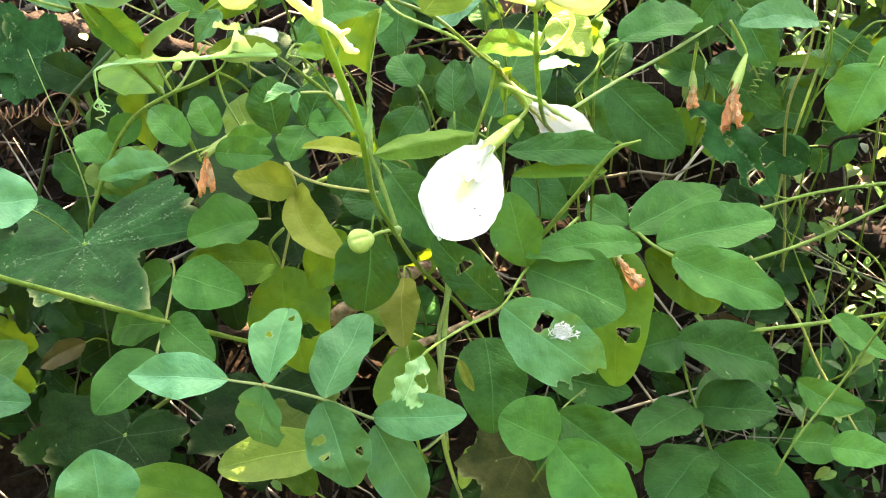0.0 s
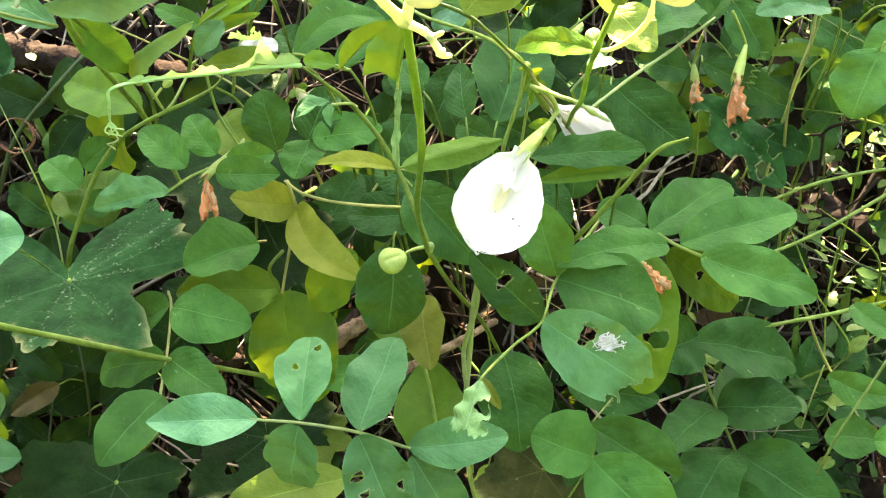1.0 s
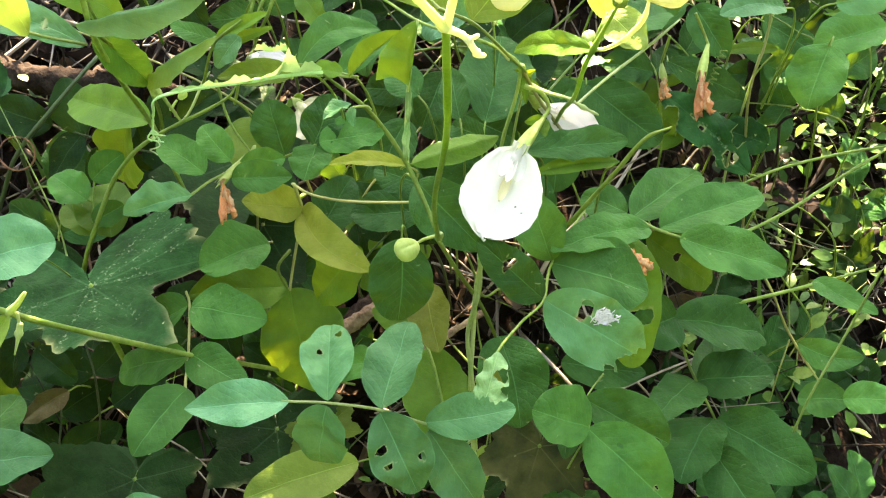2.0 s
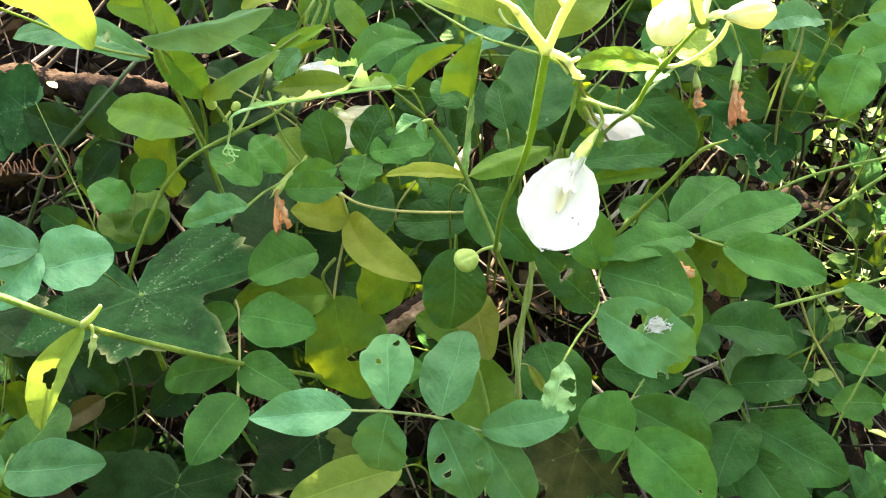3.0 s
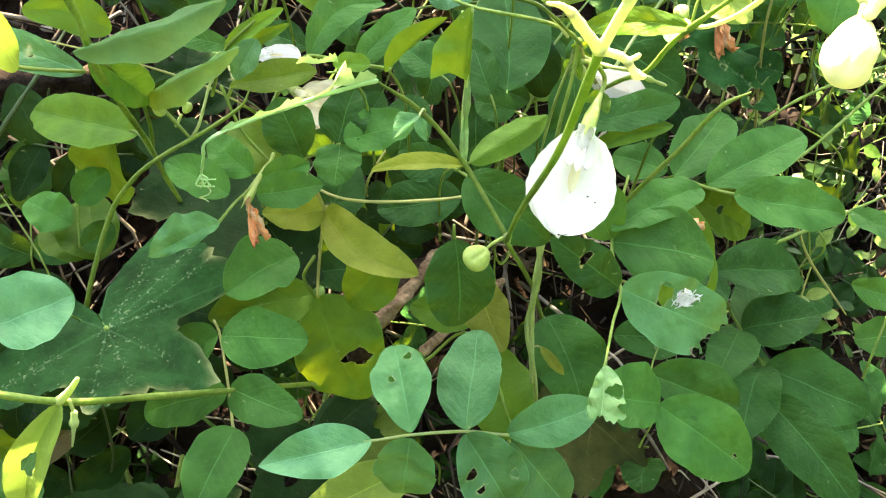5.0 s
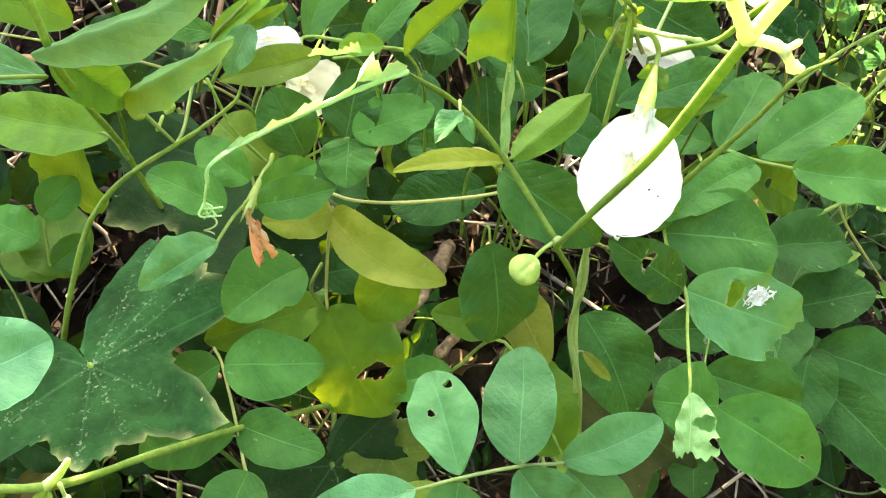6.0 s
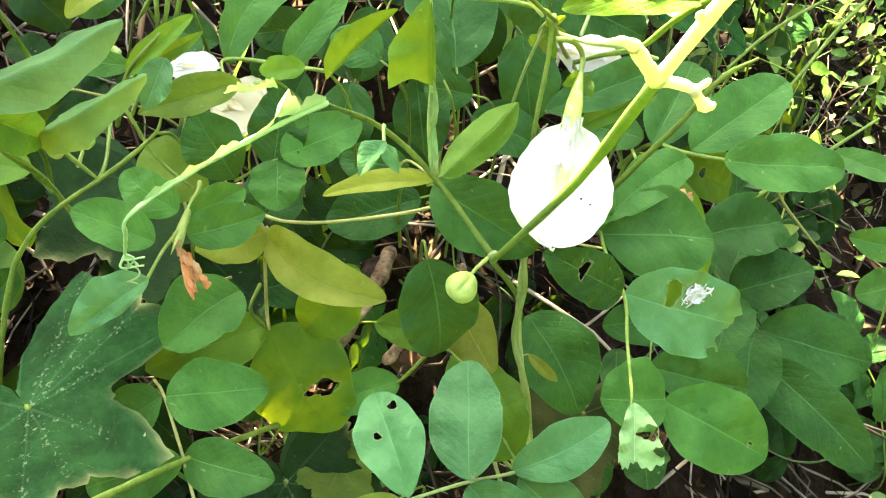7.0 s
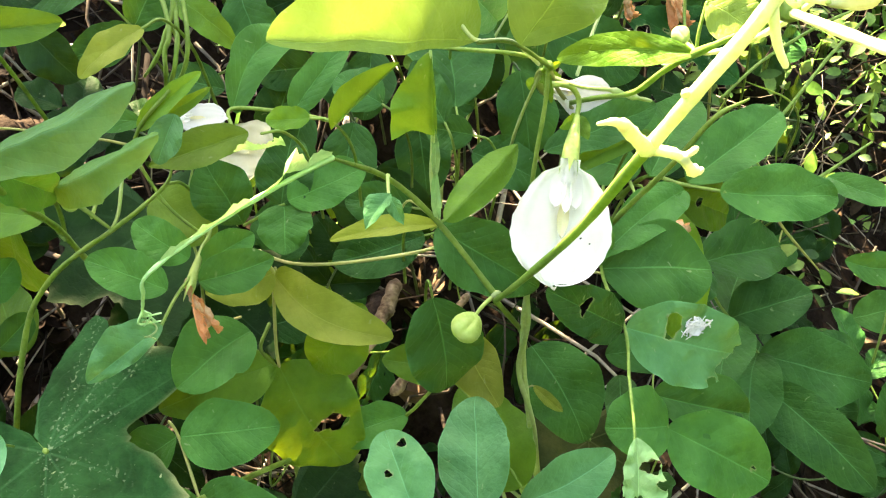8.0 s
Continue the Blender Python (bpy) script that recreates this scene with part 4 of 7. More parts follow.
host = thing("leaf", (-0.0830, 0.3325, 0.4733), "eaten leaf of which only the curved midrib and shreds remain", "leaf", "single leaves")
RIB = [(-0.0830, 0.3325, 0.4733), (-0.0970, 0.3283, 0.4768), (-0.1124, 0.3241, 0.4794), (-0.1290, 0.3155, 0.4845), (-0.1411, 0.3084, 0.4870), (-0.1440, 0.3095, 0.4812), (-0.1469, 0.3132, 0.4729)]
stalk(host, RIB, 0.00080, 0.00040, SHRED, "midrib", lumps=0.28)
torn_strip(host, RIB, (0.10, -0.35, 0.95), [(0, .0020), (.05, .0045), (.10, .0050), (.135, .0075), (.17, .0125), (.20, .0045), (.25, .0018), (.30, .0012), (.345, .0048), (.37, .0040), (.40, .0012), (.44, .0030), (.49, .0010), (.56, .0022), (.60, .0006), (1, .0004)], SHRED, "blade", "pale torn remnant of the blade", 5)
torn_strip(host, [(-0.0936, 0.3330, 0.4840), (-0.1000, 0.3380, 0.4835), (-0.1062, 0.3420, 0.4832)], (0.1, -0.3, 0.95), [(0, .0045), (.4, .0022), (.75, .0034), (1, .0006)], SHRED, "blade", "pale torn remnant of the blade", 7)
for n in range(5):
    stalk(host, [(-0.1469, 0.3132, 0.4729), (-0.1475 + 0.0022 * math.sin(2.1 * n), 0.3128, 0.4716 - 0.0008 * n), (-0.1462 + 0.0035 * math.sin(2.9 * n + 1), 0.3126, 0.4700 - 0.0012 * (n % 3))], 0.0004, 0.0002, SHRED, "shred", "", 5, lumps=0.3)

host = thing("leaf", (-0.0914, 0.3971, 0.4437), "olive leaf lying flat under the eaten midrib", "leaf", "single leaves")
stalk(host, [(-0.0914, 0.3971, 0.4437), (-0.0837, 0.3970, 0.4395), (-0.0779, 0.4072, 0.4157), (-0.0779, 0.4342, 0.3617)], 0.0005, 0.0007, STALK, "petiole")
leaflet(host, (-0.0950, 0.4000, 0.4443), (-0.1300, 0.4032, 0.4480), 0.0138, (-0.05, -0.62, 0.78), OLIVE, full=.7, name="blade")

host = thing("leaf", (-0.0743, 0.3938, 0.4427), "olive leaf shred lit from above", "leaf", "single leaves")
stalk(host, [(-0.0743, 0.3938, 0.4427), (-0.0677, 0.3911, 0.4387), (-0.0627, 0.3995, 0.4150), (-0.0627, 0.4265, 0.3610)], 0.0005, 0.0007, STALK, "petiole")
leaflet(host, (-0.0743, 0.3938, 0.4427), (-0.0875, 0.4028, 0.4435), 0.0088, (-0.29, -0.49, 0.82), LIME, name="blade")

host = thing("compound_leaf", (-0.1101, 0.4163, 0.3940), "compound leaf with small round dark green leaflets", "compound leaf", "compound leaves of the vine")
stalk(host, [(-0.1101, 0.4163, 0.3940), (-0.0942, 0.4073, 0.4019), (-0.0764, 0.4018, 0.4032)], 0.00060, 0.00060, STALK, "rachis")
leaflet(host, (-0.1100, 0.4167, 0.3945), (-0.1121, 0.4319, 0.4188), 0.0241, (-0.19, -0.84, 0.51), DEEP, peak=1.1)
leaflet(host, (-0.0944, 0.4075, 0.4022), (-0.0785, 0.4207, 0.4190), 0.0227, (-0.24, -0.64, 0.73), DEEP)
leaflet(host, (-0.0917, 0.4050, 0.4044), (-0.0599, 0.4008, 0.4051), 0.0204, (-0.09, -0.51, 0.86), GREEN)
leaflet(host, (-0.0936, 0.4071, 0.4018), (-0.1026, 0.3915, 0.3931), 0.0214, (-0.14, -0.42, 0.90), GREEN, peak=.8)

host = thing("compound_leaf", (-0.1528, 0.3726, 0.4082), "compound leaf with green leaflets round a withered orange flower", "compound leaf", "compound leaves of the vine")
stalk(host, [(-0.1528, 0.3726, 0.4082), (-0.1434, 0.3835, 0.4077), (-0.1330, 0.3950, 0.4048), (-0.1269, 0.4022, 0.4054)], 0.00060, 0.00070, STALK, "rachis")
leaflet(host, (-0.1357, 0.4520, 0.3991), (-0.1229, 0.4268, 0.3853), 0.0248, (-0.21, -0.55, 0.81), OLIVE)
leaflet(host, (-0.1450, 0.3842, 0.4116), (-0.1656, 0.4090, 0.4200), 0.0169, (-0.16, -0.43, 0.89), GREEN)
leaflet(host, (-0.1338, 0.3976, 0.4081), (-0.1451, 0.4177, 0.4187), 0.0158, (-0.16, -0.53, 0.83), GREEN)
leaflet(host, (-0.1346, 0.3892, 0.4036), (-0.1070, 0.3851, 0.4004), 0.0163, (-0.02, -0.71, 0.71), GREEN)
leaflet(host, (-0.1318, 0.3972, 0.4030), (-0.1090, 0.3997, 0.4025), 0.0142, (0.10, -0.75, 0.66), GREEN)
leaflet(host, (-0.1519, 0.3727, 0.4086), (-0.1803, 0.3610, 0.4127), 0.0177, (0.35, -0.59, 0.73), MINT, fold=.35, wave=.16, tuck=-.5, holes=[(0.739, -0.929, 0.0031, 0.60)])

host = thing("compound_leaf", (-0.0586, 0.3430, 0.4178), "compound leaf with narrow olive and green leaflets opposite on a node", "compound leaf", "compound leaves of the vine")
stalk(host, [(-0.0586, 0.3430, 0.4178), (-0.0552, 0.3424, 0.4194), (-0.0507, 0.3426, 0.4188)], 0.00060, 0.00060, STALK, "rachis")
leaflet(host, (-0.0556, 0.3413, 0.4196), (-0.0885, 0.3649, 0.4141), 0.0091, (-0.40, -0.37, 0.84), STRAW, fold=.5, tuck=-.4)
leaflet(host, (-0.0537, 0.3410, 0.4203), (-0.0109, 0.3688, 0.4087), 0.0135, (0.42, -0.36, 0.83), LIME, fold=-.55)

host = thing("leaf", (-0.0514, 0.3621, 0.3978), "deep green leaf behind the white flower", "leaf", "single leaves")
stalk(host, [(-0.0514, 0.3621, 0.3978), (-0.0555, 0.3691, 0.3987), (-0.0586, 0.3847, 0.3786), (-0.0586, 0.4117, 0.3246)], 0.0005, 0.0007, STALK, "petiole")
leaflet(host, (-0.0514, 0.3621, 0.3978), (-0.0291, 0.3337, 0.3737), 0.0259, (-0.22, -0.73, 0.65), DEEP, name="blade")

host = thing("leaf", (-0.0456, 0.4036, 0.3538), "deep green leaf in shade under a curved stem", "leaf", "single leaves")
stalk(host, [(-0.0456, 0.4036, 0.3538), (-0.0380, 0.4030, 0.3503), (-0.0322, 0.4129, 0.3269), (-0.0322, 0.4399, 0.2729)], 0.0005, 0.0007, STALK, "petiole")
leaflet(host, (-0.0456, 0.4036, 0.3538), (-0.0844, 0.4156, 0.3536), 0.0240, (-0.17, -0.53, 0.83), DEEP, name="blade")

host = thing("leaf", (-0.0449, 0.4114, 0.3641), "deep green leaf in shade", "leaf", "single leaves")
stalk(host, [(-0.0449, 0.4114, 0.3641), (-0.0390, 0.4080, 0.3593), (-0.0346, 0.4157, 0.3351), (-0.0346, 0.4427, 0.2811)], 0.0005, 0.0007, STALK, "petiole")
leaflet(host, (-0.0449, 0.4114, 0.3641), (-0.0665, 0.4307, 0.3684), 0.0189, (-0.32, -0.53, 0.79), DEEP, name="blade")

host = thing("compound_leaf", (-0.0067, 0.3488, 0.4551), "large yellow-green sunlit leaf with broad leaflets overhead", "compound leaf", "compound leaves of the vine")
stalk(host, [(-0.0067, 0.3488, 0.4551), (-0.0200, 0.3366, 0.4780), (-0.0354, 0.3250, 0.4929), (-0.0393, 0.3253, 0.5008)], 0.00060, 0.00055, STALK_SUNNED, "rachis")
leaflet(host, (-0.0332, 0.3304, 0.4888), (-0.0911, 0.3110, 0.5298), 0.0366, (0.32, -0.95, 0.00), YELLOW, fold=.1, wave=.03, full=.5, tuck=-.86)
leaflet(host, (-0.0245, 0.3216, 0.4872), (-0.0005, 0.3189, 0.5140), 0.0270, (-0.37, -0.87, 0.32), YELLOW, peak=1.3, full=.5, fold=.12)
leaflet(host, (-0.0162, 0.3524, 0.4744), (-0.0353, 0.3466, 0.5127), 0.0177, (0.09, -0.99, -0.11), SHEEN)

JOINT = (0.0134, 0.2945, 0.4792)
host = thing("compound_leaf", JOINT, "compound leaf with small light green leaflets on the flowering shoot", "compound leaf", "compound leaves of the vine")
stalk(host, [JOINT, (0.0180, 0.3050, 0.4792), (0.0278, 0.3179, 0.4788)], 0.00055, 0.00045, STALK, "petiole")
leaflet(host, JOINT, (-0.0068, 0.3360, 0.4648), 0.0100, (-0.55, -0.45, 0.70), LIME, fold=.35, bend=.05)
leaflet(host, (0.0203, 0.2983, 0.4902), (0.0300, 0.2865, 0.4795), 0.0150, (0.20, -0.90, 0.40), YELLOW, fold=.1, peak=.75)
leaflet(host, (0.0150, 0.3120, 0.4640), (0.0310, 0.3350, 0.4525), 0.0080, (-0.30, -0.60, 0.74), MINT, fold=.3)
leaflet(host, (0.0278, 0.3179, 0.4788), (0.0184, 0.3170, 0.5000), 0.0088, (-0.30, -0.90, 0.20), YELLOW, fold=.4)
stalk(host, [(0.0134, 0.2945, 0.4792), (0.0160, 0.2960, 0.4850), (0.0203, 0.2983, 0.4902)], 0.0005, 0.0005, STALK, "petiole")

host = thing("leaf", (0.0627, 0.4432, 0.4096), "dark green leaf in the shaded top of the thicket", "leaf", "single leaves")
stalk(host, [(0.0627, 0.4432, 0.4096), (0.0559, 0.4408, 0.4066), (0.0508, 0.4494, 0.3837), (0.0508, 0.4764, 0.3297)], 0.0005, 0.0007, STALK, "petiole")
leaflet(host, (0.0627, 0.4432, 0.4096), (0.1085, 0.4711, 0.4052), 0.0256, (0.26, -0.27, 0.93), DEEP, name="blade")

host = thing("leaf", (-0.0043, 0.4407, 0.3769), "broad deep green leaf hanging in shade", "leaf", "single leaves")
stalk(host, [(-0.0043, 0.4407, 0.3769), (-0.0072, 0.4353, 0.3711), (-0.0094, 0.4416, 0.3461), (-0.0094, 0.4686, 0.2921)], 0.0005, 0.0007, STALK, "petiole")
leaflet(host, (-0.0043, 0.4407, 0.3769), (0.0204, 0.5020, 0.3952), 0.0415, (0.28, -0.38, 0.88), DEEP, name="blade")

host = thing("leaf", (-0.0025, 0.4400, 0.4422), "blue-green leaf with a hole in shade", "leaf", "single leaves")
stalk(host, [(-0.0025, 0.4400, 0.4422), (0.0023, 0.4364, 0.4420), (0.0059, 0.4440, 0.4211), (0.0059, 0.4710, 0.3671)], 0.0005, 0.0007, STALK, "petiole")
leaflet(host, (-0.0025, 0.4400, 0.4422), (-0.0277, 0.4685, 0.4248), 0.0255, (-0.78, -0.38, 0.50), SHEEN, holes=[(0.571, 0.292, 0.0018, 1.00)], name="blade")

host = thing("leaf", (-0.0385, 0.4297, 0.4054), "deep green leaf with a white fleck", "leaf", "single leaves")
stalk(host, [(-0.0385, 0.4297, 0.4054), (-0.0352, 0.4247, 0.3993), (-0.0326, 0.4312, 0.3741), (-0.0326, 0.4582, 0.3201)], 0.0005, 0.0007, STALK, "petiole")
leaflet(host, (-0.0385, 0.4297, 0.4054), (-0.0482, 0.4495, 0.4127), 0.0196, (-0.12, -0.39, 0.91), DEEP, name="blade")

host = thing("leaf", (-0.0218, 0.4095, 0.3990), "green leaf leaning in shade", "leaf", "single leaves")
stalk(host, [(-0.0218, 0.4095, 0.3990), (-0.0224, 0.4046, 0.3912), (-0.0229, 0.4112, 0.3646), (-0.0229, 0.4382, 0.3106)], 0.0005, 0.0007, STALK, "petiole")
leaflet(host, (-0.0218, 0.4095, 0.3990), (-0.0196, 0.4338, 0.4144), 0.0165, (-0.37, -0.47, 0.80), DEEP, name="blade")

host = thing("leaf", (-0.0111, 0.4102, 0.3855), "green leaf leaning in shade", "leaf", "single leaves")
stalk(host, [(-0.0111, 0.4102, 0.3855), (-0.0060, 0.4059, 0.3813), (-0.0021, 0.4131, 0.3574), (-0.0021, 0.4401, 0.3034)], 0.0005, 0.0007, STALK, "petiole")
leaflet(host, (-0.0111, 0.4102, 0.3855), (-0.0248, 0.4263, 0.3872), 0.0152, (-0.49, -0.49, 0.71), DEEP, name="blade")

host = thing("leaf", (0.0010, 0.3720, 0.3960), "green leaf with wavy edge behind the flower calyx", "leaf", "single leaves")
stalk(host, [(0.0010, 0.3720, 0.3960), (0.0100, 0.3770, 0.3863), (0.0145, 0.3912, 0.3609), (0.0145, 0.4182, 0.3069)], 0.0005, 0.0007, STALK, "petiole")
leaflet(host, (0.0010, 0.3720, 0.3960), (0.0503, 0.3690, 0.3915), 0.0170, (-0.25, -0.45, 0.86), DEEP, wave=.1, name="blade")

host = thing("leaf", (0.0440, 0.3640, 0.3850), "lime narrow leaf beside the flower", "leaf", "single leaves")
stalk(host, [(0.0440, 0.3640, 0.3850), (0.0420, 0.3680, 0.3800), (0.0391, 0.3747, 0.3708), (0.0391, 0.4017, 0.3168)], 0.0005, 0.0007, STALK, "petiole")
leaflet(host, (0.0440, 0.3640, 0.3850), (0.0020, 0.3640, 0.3880), 0.0085, (-0.11, -0.66, 0.74), LIME, name="blade")

host = thing("leaf", (0.1425, 0.4318, 0.3146), "broad dark ragged leaf with eaten holes", "leaf", "single leaves")
stalk(host, [(0.1425, 0.4318, 0.3146), (0.1540, 0.4450, 0.3020), (0.1674, 0.4651, 0.2870), (0.1721, 0.4757, 0.2600), (0.1721, 0.5027, 0.2060)], 0.0005, 0.0007, STALK, "petiole")
leaflet(host, (0.1425, 0.4318, 0.3146), (0.1047, 0.4724, 0.3551), 0.0270, (0.14, -0.88, 0.45), DARK, fold=.3, wave=.16, holes=[(0.542, -0.165, 0.0017, 1.00), (0.201, -0.324, 0.0048, 0.80), (0.343, -1.098, 0.0062, 1.00), (0.659, 0.037, 0.0014, 1.00), (0.798, -1.160, 0.0076, 0.80), (0.271, 0.848, 0.0062, 0.80), (0.634, 0.981, 0.0048, 0.70)], name="blade")

for base, tip, wide, tint, words in (((0.0617, 0.4746, 0.3687), (0.0960, 0.4480, 0.3370), 0.034, DEEP, "broad deep green leaf with a wavy edge behind the flowers"), ((0.1727, 0.4703, 0.3056), (0.1430, 0.4784, 0.3202), 0.022, DARK, "dark shaded leaf under the withered flowers"),
                                     ((0.1180, 0.4950, 0.3620), (0.1600, 0.4850, 0.3350), 0.020, DEEP, "narrow blue-green leaf behind a withered flower")):
    host = thing("leaf", base, words, "leaf", "single leaves")
    stalk(host, [base, Vector(base) + Vector((0.003, 0.012, -0.004)), Vector(base) + Vector((0.006, 0.030, -0.04)), Vector(base) + Vector((0.006, 0.055, -0.09))], 0.0005, 0.0007, STALK, "petiole")
    leaflet(host, base, tip, wide, (-0.15, -0.80, 0.58), tint, name="blade")

host = thing("leaf", (0.1863, 0.5104, 0.2933), "dark shaded leaf with curled edge", "leaf", "single leaves")
stalk(host, [(0.1863, 0.5104, 0.2933), (0.1942, 0.5137, 0.2893), (0.2000, 0.5266, 0.2657), (0.2000, 0.5536, 0.2117)], 0.0005, 0.0007, STALK, "petiole")
leaflet(host, (0.1863, 0.5104, 0.2933), (0.1479, 0.5028, 0.2949), 0.0194, (0.15, -0.59, 0.79), DARK, name="blade")

host = thing("leaf", (0.1550, 0.4279, 0.4145), "blue-green leaf with small pale flecks", "leaf", "single leaves")
stalk(host, [(0.1550, 0.4279, 0.4145), (0.1624, 0.4322, 0.4091), (0.1680, 0.4457, 0.3844), (0.1680, 0.4727, 0.3304)], 0.0005, 0.0007, STALK, "petiole")
leaflet(host, (0.1550, 0.4279, 0.4145), (0.1136, 0.4143, 0.4243), 0.0161, (0.36, -0.57, 0.74), MINT, bend=.06, name="blade")

host = thing("leaf", (0.1981, 0.4551, 0.3723), "large green leaf hanging in half shade", "leaf", "single leaves")
stalk(host, [(0.1981, 0.4551, 0.3723), (0.2024, 0.4606, 0.3743), (0.2056, 0.4751, 0.3552), (0.2056, 0.5021, 0.3012)], 0.0005, 0.0007, STALK, "petiole")
leaflet(host, (0.1981, 0.4551, 0.3723), (0.1780, 0.4376, 0.3456), 0.0327, (-0.44, -0.56, 0.70), GREEN, name="blade")

host = thing("leaf", (0.2479, 0.4808, 0.3631), "large light green leaf hanging over the thicket", "leaf", "single leaves")
stalk(host, [(0.2479, 0.4808, 0.3631), (0.2559, 0.4824, 0.3602), (0.2618, 0.4939, 0.3373), (0.2618, 0.5209, 0.2833)], 0.0005, 0.0007, STALK, "petiole")
leaflet(host, (0.2479, 0.4808, 0.3631), (0.2031, 0.4823, 0.3592), 0.0304, (-0.09, -0.53, 0.84), GREEN, name="blade")

host = thing("leaf", (0.2035, 0.5486, 0.3481), "green leaf in half shade", "leaf", "single leaves")
stalk(host, [(0.2035, 0.5486, 0.3481), (0.1978, 0.5541, 0.3487), (0.1935, 0.5685, 0.3285), (0.1935, 0.5955, 0.2745)], 0.0005, 0.0007, STALK, "petiole")
leaflet(host, (0.2035, 0.5486, 0.3481), (0.2327, 0.5300, 0.3264), 0.0215, (-0.10, -0.82, 0.57), DEEP, name="blade")

host = thing("leaf", (0.1581, 0.5078, 0.3541), "narrow leaf edge-on in the light", "leaf", "single leaves")
stalk(host, [(0.1581, 0.5078, 0.3541), (0.1503, 0.5109, 0.3513), (0.1444, 0.5236, 0.3285), (0.1444, 0.5506, 0.2745)], 0.0005, 0.0007, STALK, "petiole")
leaflet(host, (0.1581, 0.5078, 0.3541), (0.1912, 0.5023, 0.3510), 0.0080, (-0.06, -0.75, 0.66), LIME, name="blade")

host = thing("leaf", (0.2013, 0.4594, 0.3956), "pale green leaf at a stem top", "leaf", "single leaves")
stalk(host, [(0.2013, 0.4594, 0.3956), (0.1940, 0.4643, 0.3911), (0.1885, 0.4783, 0.3670), (0.1885, 0.5053, 0.3130)], 0.0005, 0.0007, STALK, "petiole")
leaflet(host, (0.2013, 0.4594, 0.3956), (0.2304, 0.4470, 0.3995), 0.0189, (-0.39, -0.77, 0.51), MINT, name="blade")

host = thing("compound_leaf", (0.1644, 0.3286, 0.3134), "compound leaf with light green leaflets over brown litter", "compound leaf", "compound leaves of the vine")
stalk(host, [(0.1644, 0.3286, 0.3134), (0.1458, 0.3211, 0.2836), (0.1205, 0.3041, 0.2654), (0.1101, 0.2984, 0.2477)], 0.00070, 0.00060, STALK, "rachis")
leaflet(host, (0.1315, 0.3405, 0.2657), (0.1569, 0.3192, 0.2654), 0.0161, (-0.44, -0.53, 0.73), GREEN, bend=.10)
leaflet(host, (0.1271, 0.3271, 0.2382), (0.1495, 0.3155, 0.2423), 0.0205, (-0.33, -0.32, 0.89), GREEN)
leaflet(host, (0.1334, 0.2967, 0.2656), (0.1569, 0.2845, 0.2688), 0.0169, (-0.32, -0.39, 0.86), GREEN)
leaflet(host, (0.1671, 0.3901, 0.2618), (0.1783, 0.3445, 0.2689), 0.0148, (-0.29, 0.08, 0.95), GREEN, bend=.08)

# its sun is put into the colour by the yellow material
host = thing("leaf", (-0.1082, 0.3547, 0.2365), "yellow-green broad leaf low down, sun painted into its yellow", "leaf", "single leaves")
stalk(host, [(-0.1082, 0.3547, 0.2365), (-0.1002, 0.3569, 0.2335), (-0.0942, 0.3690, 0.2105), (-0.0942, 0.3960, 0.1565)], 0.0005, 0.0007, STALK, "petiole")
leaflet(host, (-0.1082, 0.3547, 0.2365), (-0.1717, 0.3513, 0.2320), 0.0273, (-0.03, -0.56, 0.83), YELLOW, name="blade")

host = thing("leaf", (-0.0349, 0.3849, 0.1940), "yellow narrow leaf low down", "leaf", "single leaves")
stalk(host, [(-0.0349, 0.3849, 0.1940), (-0.0319, 0.3909, 0.1965), (-0.0296, 0.4057, 0.1777), (-0.0296, 0.4327, 0.1237)], 0.0005, 0.0007, STALK, "petiole")
leaflet(host, (-0.0349, 0.3849, 0.1940), (-0.0451, 0.3712, 0.1737), 0.0122, (-0.44, -0.62, 0.65), YELLOW, name="blade")

host = thing("leaf", (-0.2074, 0.2878, 0.2691), "broad pale green leaf low in front of dark leaves", "leaf", "single leaves")
stalk(host, [(-0.2074, 0.2878, 0.2691), (-0.2073, 0.2849, 0.2590), (-0.2073, 0.2931, 0.2308), (-0.2073, 0.3201, 0.1768)], 0.0005, 0.0007, STALK, "petiole")
leaflet(host, (-0.2074, 0.2878, 0.2691), (-0.2075, 0.3087, 0.2982), 0.0367, (0.36, -0.76, 0.55), MINT, name="blade")

host = thing("leaf", (-0.1738, 0.3460, 0.2092), "yellow-green broad leaf low down in shade", "leaf", "single leaves")
stalk(host, [(-0.1738, 0.3460, 0.2092), (-0.1662, 0.3468, 0.2033), (-0.1605, 0.3577, 0.1782), (-0.1605, 0.3847, 0.1242)], 0.0005, 0.0007, STALK, "petiole")
leaflet(host, (-0.1738, 0.3460, 0.2092), (-0.2326, 0.3541, 0.2267), 0.0295, (0.21, -0.40, 0.89), LIME, name="blade")

host = thing("leaf", (-0.2776, 0.4675, 0.2347), "olive-brown withering leaf among stems", "leaf", "single leaves")
stalk(host, [(-0.2776, 0.4675, 0.2347), (-0.2702, 0.4715, 0.2333), (-0.2647, 0.4848, 0.2116), (-0.2647, 0.5118, 0.1576)], 0.0005, 0.0007, STALK, "petiole")
leaflet(host, (-0.2776, 0.4675, 0.2347), (-0.3080, 0.4585, 0.2255), 0.0205, (-0.09, -0.54, 0.83), BROWN, tuck=.4, name="blade")

